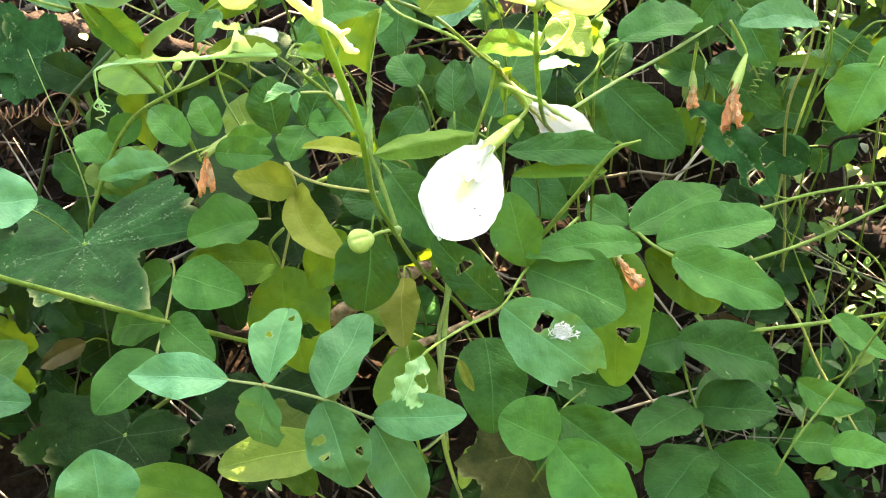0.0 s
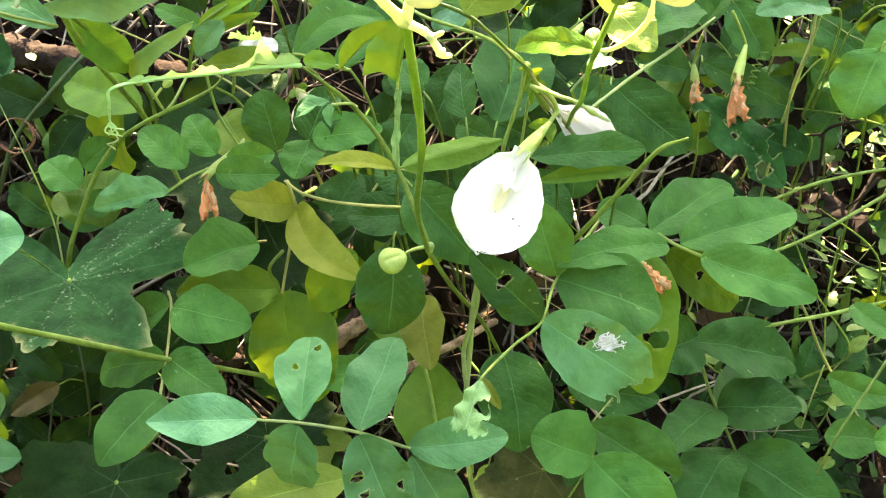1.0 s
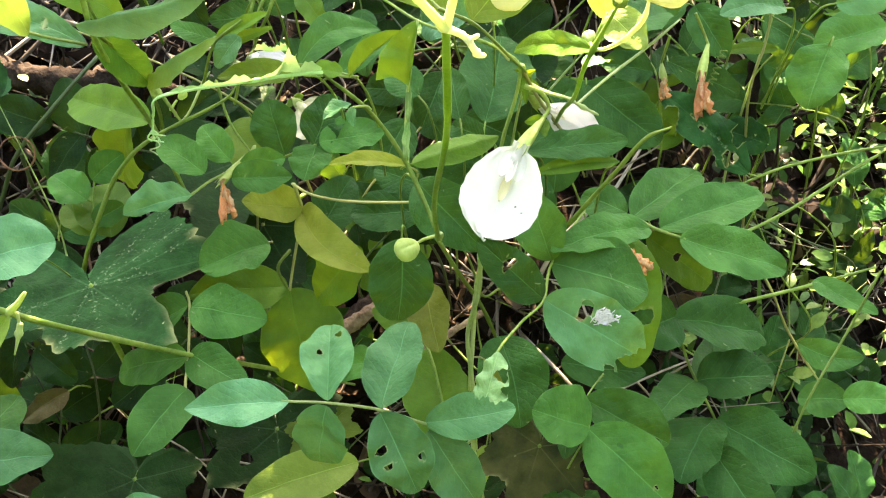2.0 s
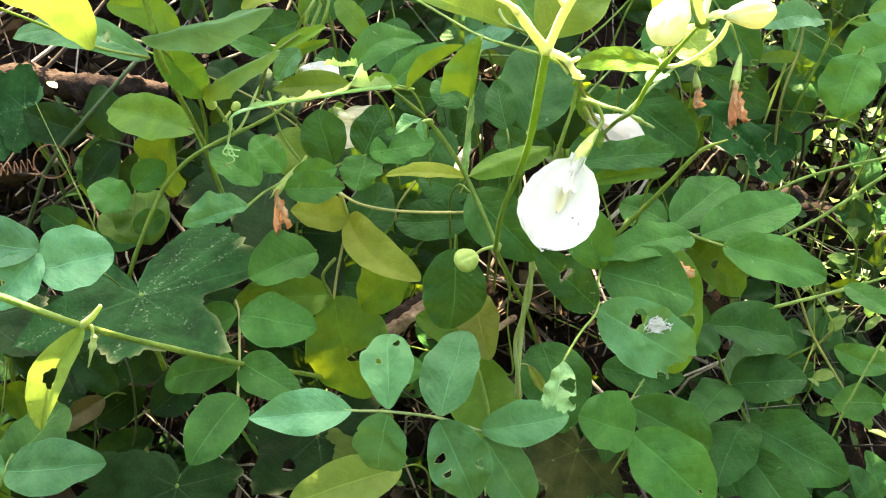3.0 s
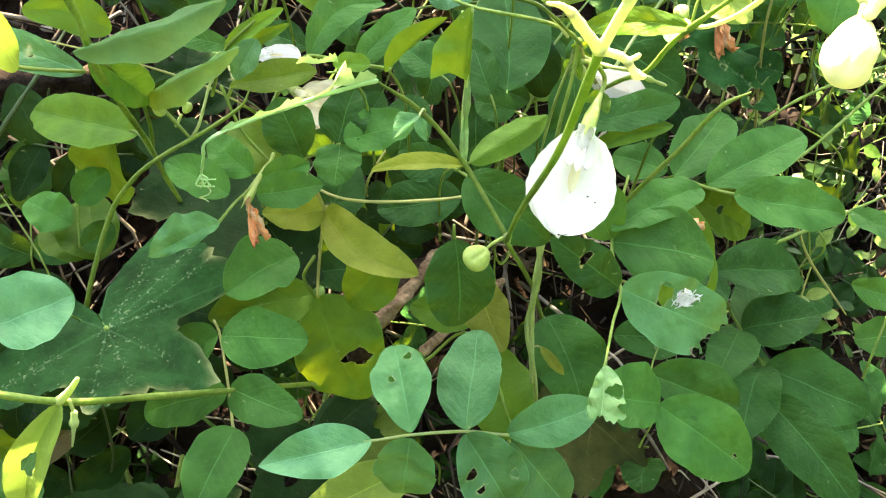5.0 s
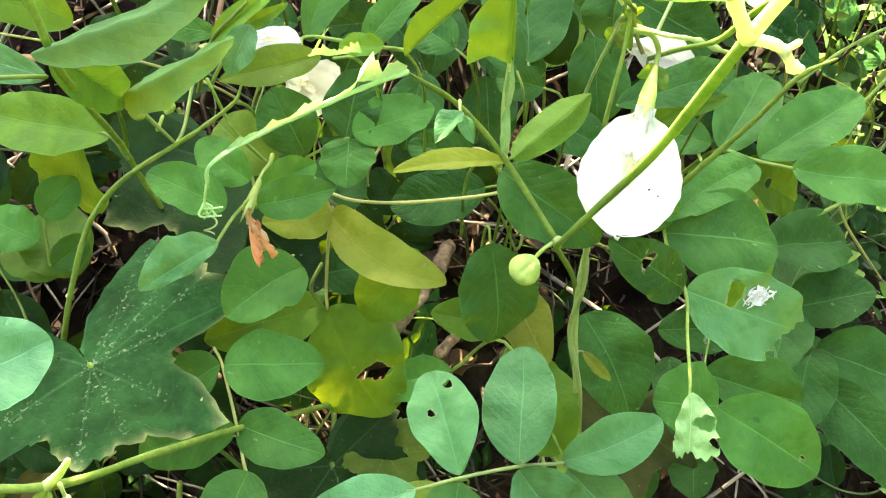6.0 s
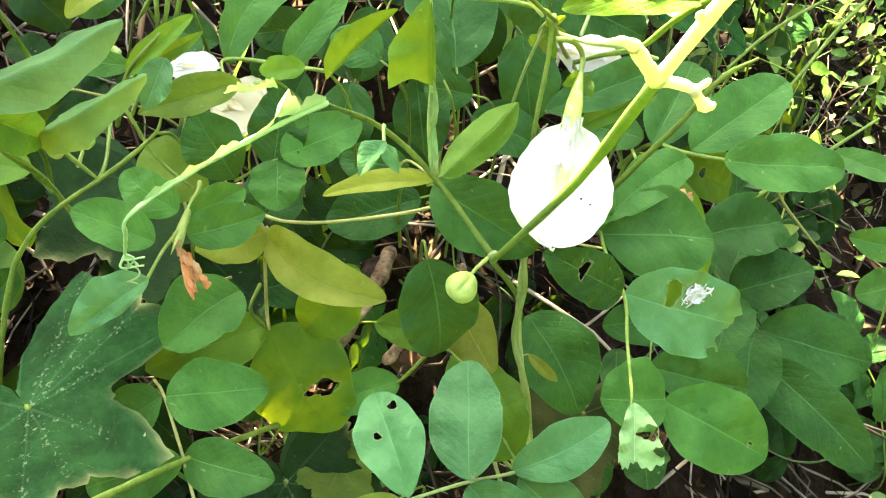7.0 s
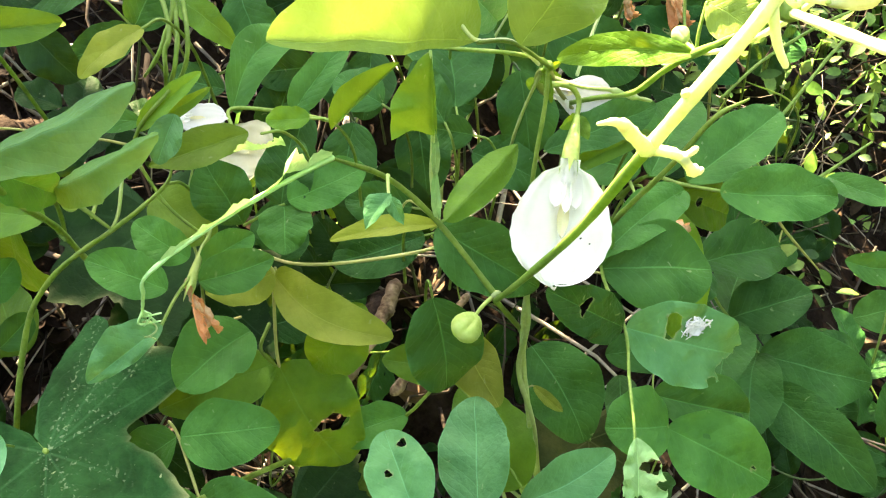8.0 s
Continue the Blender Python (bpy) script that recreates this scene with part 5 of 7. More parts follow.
host = thing("leaf", (-0.1287, 0.3691, 0.1849), "lime leaf low beneath the front leaflets", "leaf", "single leaves")
stalk(host, [(-0.1287, 0.3691, 0.1849), (-0.1225, 0.3683, 0.1770), (-0.1178, 0.3780, 0.1504), (-0.1178, 0.4050, 0.0964)], 0.0005, 0.0007, STALK, "petiole")
leaflet(host, (-0.1287, 0.3691, 0.1849), (-0.1559, 0.3804, 0.2036), 0.0202, (0.35, -0.48, 0.80), LIME, name="blade")

host = thing("leaf", (-0.0668, 0.3425, 0.4485), "small torn leaf curled on a vine node", "leaf", "single leaves")
stalk(host, [(-0.0668, 0.3425, 0.4485), (-0.0684, 0.3373, 0.4530), (-0.0739, 0.3200, 0.4626)], 0.00060, 0.00050, STALK_PALE, "petiole")
leaflet(host, (-0.0742, 0.3163, 0.4659), (-0.0860, 0.3081, 0.4662), 0.0083, (0.19, -0.25, 0.95), MINT, fold=.5, wave=.12, full=1.0, tuck=-.4, name="blade")
leaflet(host, (-0.0746, 0.3167, 0.4647), (-0.0752, 0.3091, 0.4597), 0.0046, (-0.37, -0.49, 0.79), MINT, fold=.5, wave=.1, full=1.0, name="blade")

STRAW_BASE, STRAW_TIP = (-0.0334, 0.3520, 0.2920), (-0.0275, 0.3400, 0.2810)
host = thing("leaf", STRAW_BASE, "narrow straw-yellow withered leaf hanging by the twisted stem", "leaf", "single leaves")
stalk(host, [STRAW_BASE, (-0.0360, 0.3500, 0.2960), (-0.0410, 0.3470, 0.3000)], 0.0004, 0.0005, STALK_BRONZE, "petiole")
leaflet(host, STRAW_BASE, STRAW_TIP, 0.0055, (-0.02, -0.60, 0.80), STRAW, fold=.3, peak=.9, name="blade")

host = thing("compound_leaf", (-0.0228, 0.3404, 0.1499), "compound leaf with dark shaded leaflets at the foot of the thicket", "compound leaf", "compound leaves of the vine")
stalk(host, [(-0.0228, 0.3404, 0.1499), (0.0040, 0.3470, 0.1903), (0.0141, 0.3389, 0.1988)], 0.00080, 0.00070, STALK, "rachis")
leaflet(host, (0.0112, 0.3354, 0.1947), (-0.0030, 0.3142, 0.1993), 0.0227, (-0.06, 0.25, 0.97), DEEP)
leaflet(host, (-0.0062, 0.3559, 0.1827), (-0.0203, 0.3370, 0.1753), 0.0208, (-0.24, -0.19, 0.95), DEEP)
leaflet(host, (0.0227, 0.3761, 0.2228), (0.0006, 0.3371, 0.2224), 0.0177, (0.09, -0.06, 0.99), DEEP)
leaflet(host, (-0.0270, 0.3780, 0.1714), (-0.0520, 0.3661, 0.1685), 0.0219, (-0.06, -0.11, 0.99), DUSK)

host = thing("leaf", (-0.1638, 0.3723, 0.5426), "narrow lime leaf arching at the top of the vine", "leaf", "single leaves")
stalk(host, [(-0.1638, 0.3723, 0.5426), (-0.1563, 0.3766, 0.5398), (-0.1506, 0.3902, 0.5170), (-0.1506, 0.4172, 0.4630)], 0.0005, 0.0007, STALK, "petiole")
leaflet(host, (-0.1638, 0.3723, 0.5426), (-0.1950, 0.3619, 0.5395), 0.0119, (0.11, -0.58, 0.81), LIME, fold=.4, bend=.1, name="blade")

host = thing("leaf", (-0.1595, 0.3700, 0.5406), "lime leaf held level at the top of the vine", "leaf", "single leaves")
stalk(host, [(-0.1595, 0.3700, 0.5406), (-0.1667, 0.3727, 0.5405), (-0.1720, 0.3850, 0.5197), (-0.1720, 0.4120, 0.4657)], 0.0005, 0.0007, STALK, "petiole")
leaflet(host, (-0.1595, 0.3700, 0.5406), (-0.1295, 0.3664, 0.5263), 0.0105, (0.18, -0.79, 0.58), LIME, fold=.4, bend=.06, name="blade")


# deep leaves behind the vine, in the shade; DUSK has it painted in
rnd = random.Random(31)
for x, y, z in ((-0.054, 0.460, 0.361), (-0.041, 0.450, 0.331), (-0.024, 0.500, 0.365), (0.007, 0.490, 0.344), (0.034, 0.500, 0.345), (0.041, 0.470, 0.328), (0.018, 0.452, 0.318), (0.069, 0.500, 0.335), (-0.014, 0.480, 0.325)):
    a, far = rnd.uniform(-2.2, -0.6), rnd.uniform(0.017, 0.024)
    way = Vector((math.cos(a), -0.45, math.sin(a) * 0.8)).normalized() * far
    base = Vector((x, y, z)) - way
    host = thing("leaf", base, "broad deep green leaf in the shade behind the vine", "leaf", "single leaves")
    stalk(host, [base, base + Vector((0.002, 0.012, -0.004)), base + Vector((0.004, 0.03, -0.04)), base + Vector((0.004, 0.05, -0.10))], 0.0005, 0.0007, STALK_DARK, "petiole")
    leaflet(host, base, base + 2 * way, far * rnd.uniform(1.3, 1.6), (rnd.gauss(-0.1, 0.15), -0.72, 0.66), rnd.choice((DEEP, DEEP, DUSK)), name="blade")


# ---- vine stems ----
V = "climbing vine stem, "
# same stem above and below the fork: upper part painted paler for sun
vine([(-0.0494, 0.3253, 0.3901), (-0.0510, 0.2950, 0.4300), (-0.0465, 0.2635, 0.4752), (-0.0466, 0.2298, 0.5266)], 0.00100, 0.00125, STALK_FRESH, V + "straight and green, rising to a fork", thin_tip=0.0)
lead = vine([(-0.0466, 0.2298, 0.5266), (-0.0418, 0.2200, 0.5446), (-0.0315, 0.2160, 0.5575), (-0.0220, 0.2120, 0.5740), (0.0040, 0.2060, 0.6120)], 0.00130, 0.00140, STALK_SUNNED, V + "thick sunlit yellow-green upper shoot")
side = stalk(lead, [(-0.0466, 0.2298, 0.5266), (-0.0515, 0.2255, 0.5350), (-0.0562, 0.2215, 0.5436)], 0.0015, 0.0011, STALK_SUNNED, "side_shoot", "", 7, lumps=0.12, swell=((0.1, 0.25), (0.8, 0.2)))
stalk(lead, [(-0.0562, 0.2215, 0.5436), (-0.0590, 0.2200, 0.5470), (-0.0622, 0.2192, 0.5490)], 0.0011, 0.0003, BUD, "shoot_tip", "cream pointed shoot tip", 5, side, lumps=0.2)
stub = stalk(lead, [(-0.0466, 0.2298, 0.5266), (-0.0432, 0.2275, 0.5252), (-0.0412, 0.2266, 0.5232)], 0.0012, 0.0010, STALK_SUNNED, "bud_stub", "", 5, lumps=0.15)
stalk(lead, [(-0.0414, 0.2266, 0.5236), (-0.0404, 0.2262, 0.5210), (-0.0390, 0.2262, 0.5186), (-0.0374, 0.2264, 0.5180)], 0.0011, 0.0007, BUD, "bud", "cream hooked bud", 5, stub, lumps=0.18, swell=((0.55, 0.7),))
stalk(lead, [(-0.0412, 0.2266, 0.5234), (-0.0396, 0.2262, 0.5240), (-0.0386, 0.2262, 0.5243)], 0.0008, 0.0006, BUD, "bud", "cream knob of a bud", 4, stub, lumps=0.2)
stalk(lead, [(-0.0315, 0.2160, 0.5575), (-0.0310, 0.2150, 0.5500), (-0.0290, 0.2150, 0.5445)], 0.0010, 0.0006, STALK_SUNNED, "bract")
stalk(lead, [(-0.0430, 0.2225, 0.5420), (-0.0452, 0.2200, 0.5450)], 0.0010, 0.0004, STALK_SUNNED, "bract")
vine([(-0.0485, 0.3257, 0.3909), (-0.0561, 0.3420, 0.4203), (-0.0668, 0.3440, 0.4460), (-0.0830, 0.3325, 0.4733)], 0.00113, 0.00079, STALK, V + "green, bent at a leaf node")
vine([(-0.0494, 0.3253, 0.3901), (-0.0421, 0.3320, 0.3653), (-0.0300, 0.3600, 0.3200), (-0.0200, 0.3850, 0.2700), (-0.0080, 0.4100, 0.2050)], 0.00100, 0.00100, STALK, V + "green, running down into the thicket")
vine([(-0.0269, 0.3461, 0.3654), (-0.0333, 0.3471, 0.3407), (-0.0377, 0.3469, 0.3149), (-0.0433, 0.3403, 0.2889), (-0.0468, 0.3414, 0.2403), (-0.0435, 0.3598, 0.1659)], 0.00130, 0.00120, STALK_PALE, V + "straw-green, two strands twisted together")
vine([(-0.0293, 0.3451, 0.3653), (-0.0321, 0.3452, 0.3419), (-0.0404, 0.3460, 0.3166), (-0.0423, 0.3393, 0.2895), (-0.0453, 0.3411, 0.2401)], 0.00115, 0.00105, STALK_PALE, V + "second strand of the twist, pale green")
left = vine([(-0.2730, 0.2897, 0.4721), (-0.2641, 0.2904, 0.4648), (-0.2451, 0.2912, 0.4498), (-0.2155, 0.2929, 0.4214), (-0.1969, 0.3276, 0.3745), (-0.1750, 0.3605, 0.3291), (-0.1421, 0.3893, 0.2838), (-0.1038, 0.4200, 0.2320)], 0.00118, 0.00135, STALK, V + "green with swollen nodes, crossing before the lobed leaf")
stalk(left, [(-0.2151, 0.2928, 0.4214), (-0.2101, 0.2913, 0.4253), (-0.2054, 0.2904, 0.4300)], 0.0016, 0.0008, STALK_PALE, "shoot_tip")
hang = stalk(left, [(-0.2117, 0.2920, 0.4210), (-0.2121, 0.2896, 0.4162)], 0.0006, 0.0006, STALK_PALE, "bud_stalk")
stalk(left, [(-0.2119, 0.2900, 0.4168), (-0.2141, 0.2881, 0.4122), (-0.2169, 0.2857, 0.4069)], 0.0012, 0.0003, STALK_PALE, "bud", "", 5, hang, swell=((0.35, 1.1),))
vine([(-0.2435, 0.4501, 0.3099), (-0.2259, 0.4322, 0.3477), (-0.2152, 0.4316, 0.3655), (-0.1978, 0.4297, 0.3911), (-0.1833, 0.4233, 0.4071), (-0.1700, 0.4166, 0.4174), (-0.1519, 0.4077, 0.4275), (-0.1402, 0.4063, 0.4313), (-0.1278, 0.4058, 0.4363), (-0.1232, 0.4081, 0.4402)], 0.00135, 0.00070, STALK, V + "arched and yellow-green")
vine([(-0.1597, 0.3657, 0.5791), (-0.1648, 0.3665, 0.5463), (-0.1682, 0.3732, 0.5214), (-0.1695, 0.3778, 0.5023), (-0.1718, 0.3852, 0.4835), (-0.1724, 0.4096, 0.4523), (-0.1736, 0.4513, 0.4073), (-0.1749, 0.4739, 0.3704), (-0.1725, 0.4831, 0.3333), (-0.1686, 0.4877, 0.3072)], 0.00113, 0.00139, STALK, V + "green, upright with leaf joints")
vine([(-0.1720, 0.3861, 0.4879), (-0.1619, 0.4156, 0.4489), (-0.1519, 0.4077, 0.4275)], 0.00087, 0.00087, STALK, V + "green side branch")
vine([(-0.1667, 0.4362, 0.4384), (-0.1705, 0.4636, 0.4072), (-0.1753, 0.4734, 0.3862)], 0.00087, 0.00105, STALK, V + "green short branch with a swollen joint")
vine([(-0.1519, 0.4077, 0.4275), (-0.1466, 0.4112, 0.4313), (-0.1382, 0.4205, 0.4402), (-0.1346, 0.4223, 0.4431)], 0.00070, 0.00061, STALK_PALE, V + "short pale stalk under a faded flower")
vine([(-0.1332, 0.4239, 0.4372), (-0.1313, 0.4156, 0.4186), (-0.1237, 0.4078, 0.4018)], 0.00070, 0.00061, STALK, V + "thin green flower stalk")
vine([(-0.1278, 0.4058, 0.4363), (-0.1227, 0.4259, 0.4172), (-0.1187, 0.4487, 0.3816)], 0.00061, 0.00070, STALK, V + "thin green shaded stalk")
vine([(-0.1096, 0.4138, 0.3794), (-0.1004, 0.3996, 0.3793), (-0.0827, 0.3850, 0.3803), (-0.0540, 0.3655, 0.3853), (-0.0388, 0.3728, 0.3812)], 0.00067, 0.00067, STALK_BRONZE, V + "curved and straw-green in shade")
vine([(-0.1288, 0.4289, 0.3376), (-0.1477, 0.4400, 0.3317), (-0.1744, 0.4686, 0.3143)], 0.00059, 0.00059, STALK_BRONZE, V + "straw-coloured thin and level")
vine([(-0.0559, 0.4156, 0.3509), (-0.0473, 0.4064, 0.3736), (-0.0558, 0.3434, 0.4189)], 0.00059, 0.00044, STALK_BRONZE, V + "thin straw stalk")
vine([(0.0019, 0.3616, 0.3417), (0.0189, 0.3459, 0.3740), (0.0315, 0.3322, 0.3999), (0.0427, 0.3240, 0.4194), (0.0518, 0.3178, 0.4263)], 0.00123, 0.00079, STALK, V + "green broken-off end standing free")
vine([(0.0746, 0.4058, 0.2319), (0.0846, 0.3942, 0.2517), (0.1317, 0.3982, 0.2495), (0.1655, 0.4030, 0.2458), (0.2154, 0.4075, 0.2448)], 0.00105, 0.00113, STALK, V + "long green stem lying level")
vine([(0.1242, 0.4078, 0.2933), (0.1595, 0.4299, 0.2300), (0.1809, 0.4366, 0.1770), (0.2129, 0.4334, 0.1131)], 0.00081, 0.00089, STALK_BRONZE, V + "straw-coloured stem leaning down")
vine([(0.1375, 0.4381, 0.3023), (0.1707, 0.4465, 0.3030), (0.2122, 0.4513, 0.3008), (0.2383, 0.4480, 0.3015)], 0.00087, 0.00096, STALK, V + "green stem at the thicket edge")
vine([(0.1218, 0.4062, 0.2909), (0.1581, 0.4156, 0.2936), (0.1976, 0.4279, 0.3007), (0.2254, 0.4313, 0.3105)], 0.00096, 0.00105, STALK, V + "green stem at the thicket edge")
vine([(0.1809, 0.4366, 0.1770), (0.1808, 0.4431, 0.2183), (0.1865, 0.4493, 0.2604)], 0.00052, 0.00052, STALK, V + "thin grassy stem")
vine([(0.1800, 0.4343, 0.1739), (0.1743, 0.4355, 0.1413), (0.1802, 0.4528, 0.0990)], 0.00052, 0.00052, STALK_BRONZE, V + "thin dry stem")
vine([(-0.0601, 0.4424, 0.4671), (-0.0476, 0.4028, 0.4676), (-0.0372, 0.3652, 0.4705), (-0.0178, 0.3468, 0.4669), (-0.0053, 0.3492, 0.4560), (-0.0003, 0.3547, 0.4477)], 0.00060, 0.00075, STALK, V + "thin green runner overhead")
vine([(-0.0355, 0.3247, 0.4925), (-0.0206, 0.3348, 0.4787), (-0.0045, 0.3478, 0.4543), (0.0020, 0.3560, 0.4440)], 0.00065, 0.00070, STALK, V + "green leaf stalk overhead")
vine([(-0.0003, 0.3547, 0.4477), (-0.0045, 0.3535, 0.4340), (-0.0120, 0.3516, 0.4170), (-0.0170, 0.3540, 0.3950)], 0.00080, 0.00085, STALK, V + "thin green stalk beside the white flower")
vine([(0.0040, 0.3700, 0.4330), (0.0020, 0.3850, 0.4080), (0.0004, 0.3969, 0.3858), (-0.0020, 0.4080, 0.3600)], 0.00065, 0.00070, STALK_PALE, V + "pale green, behind the white flower")
vine([(0.0200, 0.3850, 0.4000), (0.0170, 0.3560, 0.4230), (0.0152, 0.3299, 0.4425), (0.0138, 0.3100, 0.4640), (0.0134, 0.2945, 0.4792), (0.0121, 0.2584, 0.5117)], 0.00095, 0.00090, STALK_FRESH, V + "green flowering branch with a swollen joint", lumps=0.12, swell=((0.8, 0.35),))
vine([JOINT, (0.0165, 0.2880, 0.4820), (0.0205, 0.2790, 0.4890), (0.0235, 0.2700, 0.4985), (0.0220, 0.2600, 0.5100)], 0.00070, 0.00090, STALK_SUNNED, V + "pale sunlit flower stalk", lumps=0.12)
vine([(-0.0003, 0.3547, 0.4477), (0.0090, 0.3690, 0.4240), (0.0210, 0.3840, 0.3990), (0.0315, 0.3976, 0.3772), (0.0400, 0.4100, 0.3500)], 0.00080, 0.00090, STALK_BRONZE, V + "brown-green, passing before the side flower")
vine([(0.0330, 0.3970, 0.4000), (0.0580, 0.4200, 0.4000), (0.0853, 0.4450, 0.3980), (0.1150, 0.4700, 0.3990)], 0.00075, 0.00085, STALK_PALE, V + "long straight and pale green behind the flowers")
bracts = vine([(-0.0003, 0.3547, 0.4477), (0.0020, 0.3620, 0.4400), (0.0053, 0.3740, 0.4300)], 0.0015, 0.0011, STALK, V + "knobbly joint of the flower stalks with bracts", lumps=0.3)
stalk(bracts, [(0.0053, 0.3660, 0.4330), (0.0100, 0.3520, 0.4345), (0.0160, 0.3440, 0.4345), (0.0215, 0.3400, 0.4310), (0.0270, 0.3375, 0.4275)], 0.0009, 0.0006, STALK_PALE, "seed_pod", "pale shrivelled pod with a pointed end", 6, lumps=0.25, swell=((0.55, 0.6), (0.75, 0.7)))
for n, (dx, dy, dz) in enumerate(((-0.0045, -0.004, 0.003), (-0.0035, -0.006, -0.006), (0.004, -0.005, 0.004), (-0.002, -0.006, -0.010), (0.005, -0.004, -0.003), (0.001, -0.006, 0.006))):
    foot = Vector((0.0010 + 0.0008 * n, 0.3585 + 0.0026 * n, 0.4440 - 0.0024 * n))
    leaflet(bracts, foot, foot + Vector((dx, dy, dz)), 0.0030, (-0.3, -0.8, 0.4), LIME, "bract", fold=.5, rows=8, half=3)
near = vine([(-0.0380, 0.1530, 0.5730), (-0.0331, 0.1482, 0.5780), (-0.0243, 0.1441, 0.5812), (-0.0137, 0.1407, 0.5839), (0.0199, 0.1294, 0.5928)], 0.0011, 0.0012, STALK_SUNNED, V + "pale sunlit shoot close overhead", lumps=0.10, swell=((0.0, 0.6),))
stalk(near, [(-0.0380, 0.1530, 0.5730), (-0.0285, 0.1720, 0.5635), (-0.0095, 0.2136, 0.5386), (0.0121, 0.2584, 0.5117)], 0.0014, 0.0010, STALK_SUNNED, "shoot", "pale shoot running back to the knot", 7, lumps=0.12)
stalk(near, [(-0.0380, 0.1530, 0.5730), (-0.0385, 0.1508, 0.5737), (-0.0402, 0.1500, 0.5724)], 0.0018, 0.0009, STALK_SUNNED, "bud_stalk", "", 5, lumps=0.14)
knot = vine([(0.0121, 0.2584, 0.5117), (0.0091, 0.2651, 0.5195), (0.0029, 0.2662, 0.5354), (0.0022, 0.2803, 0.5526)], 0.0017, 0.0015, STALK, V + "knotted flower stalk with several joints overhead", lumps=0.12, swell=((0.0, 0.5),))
stalk(knot, [(0.0121, 0.2584, 0.5117), (0.0168, 0.2642, 0.5198), (0.0209, 0.2655, 0.5383), (0.0276, 0.2736, 0.5496)], 0.0012, 0.0013, STALK_SUNNED, "side_shoot", "pale straight side shoot", lumps=0.1)
stalk(knot, [(0.0121, 0.2584, 0.5117), (0.0167, 0.2587, 0.5131), (0.0180, 0.2520, 0.5150)], 0.0012, 0.0014, STALK_SUNNED, "bud_stalk", "", 5, lumps=0.14)
leaflet(knot, (0.0091, 0.2651, 0.5195), (0.0135, 0.2716, 0.5282), 0.0060, (-0.37, -0.70, 0.61), LIME, "bract")

HOOP = "bright green looping stem over the dark litter"
vine([(-0.0830, 0.4670, 0.5034), (-0.0907, 0.4425, 0.4853), (-0.0966, 0.4285, 0.4736), (-0.1017, 0.4249, 0.4648), (-0.1075, 0.4304, 0.4550), (-0.1153, 0.4516, 0.4368)], 0.0009, 0.0008, STALK, HOOP, "looping_stem", "vine stem", group="looping stems")
vine([(-0.0877, 0.4679, 0.5068), (-0.0938, 0.4428, 0.4858), (-0.0994, 0.4292, 0.4753), (-0.1046, 0.4226, 0.4691), (-0.1083, 0.4236, 0.4624), (-0.1128, 0.4451, 0.4438)], 0.0009, 0.0008, STALK, HOOP, "looping_stem", "vine stem", group="looping stems")
vine([(-0.0934, 0.4683, 0.5077), (-0.0976, 0.4438, 0.4890), (-0.1018, 0.4271, 0.4779), (-0.1071, 0.4237, 0.4720), (-0.1100, 0.4242, 0.4640), (-0.1120, 0.4457, 0.4449)], 0.0009, 0.0008, STALK, HOOP, "looping_stem", "vine stem", group="looping stems")
vine([(-0.0849, 0.4665, 0.5012), (-0.0954, 0.4368, 0.4827), (-0.1045, 0.4320, 0.4724), (-0.1101, 0.4315, 0.4667), (-0.1164, 0.4488, 0.4518)], 0.0009, 0.0008, STALK, HOOP, "looping_stem", "vine stem", group="looping stems")

# canes and dead wood
cane = "dark green woody cane standing in the litter"
vine([(-0.3357, 0.5864, 0.2707), (-0.3025, 0.5699, 0.3217), (-0.2818, 0.5642, 0.3513), (-0.2526, 0.5655, 0.3751), (-0.2208, 0.5771, 0.3962), (-0.2030, 0.6146, 0.3988)], 0.0016, 0.0012, STALK_DARK, cane, "woody_cane", "cane")
vine([(-0.2821, 0.5729, 0.3460), (-0.2877, 0.5856, 0.3120), (-0.2893, 0.6044, 0.2701)], 0.0013, 0.0015, STALK_DARK, cane, "woody_cane", "cane")
vine([(-0.3230, 0.6173, 0.2803), (-0.2866, 0.6060, 0.3055), (-0.2628, 0.5871, 0.3187)], 0.0015, 0.0014, STALK_DARK, cane, "woody_cane", "cane")
vine([(-0.2597, 0.6109, 0.3171), (-0.2423, 0.6040, 0.3445), (-0.2285, 0.5972, 0.3713)], 0.0013, 0.0011, STALK_DARK, cane, "woody_cane", "cane")
black = "blackened dead twig caught in the thicket"
vine([(0.1972, 0.5083, 0.2918), (0.2014, 0.5023, 0.3013), (0.2136, 0.4932, 0.3074)], 0.0010, 0.0012, BARK_DARK, black, "dead_twig", "twig")
vine([(0.1993, 0.5086, 0.2925), (0.1982, 0.5067, 0.2728), (0.1972, 0.5127, 0.2468)], 0.0010, 0.0009, BARK_DARK, black, "dead_twig", "twig")
vine([(0.2360, 0.5036, 0.2565), (0.2264, 0.5059, 0.2413), (0.2220, 0.5118, 0.2317)], 0.0012, 0.0008, BARK_DARK, black, "dead_twig", "twig")
vine([(0.1993, 0.5086, 0.2925), (0.1736, 0.5210, 0.2892), (0.1515, 0.5349, 0.2882)], 0.0008, 0.0006, BARK_DARK, black, "dead_twig", "twig")


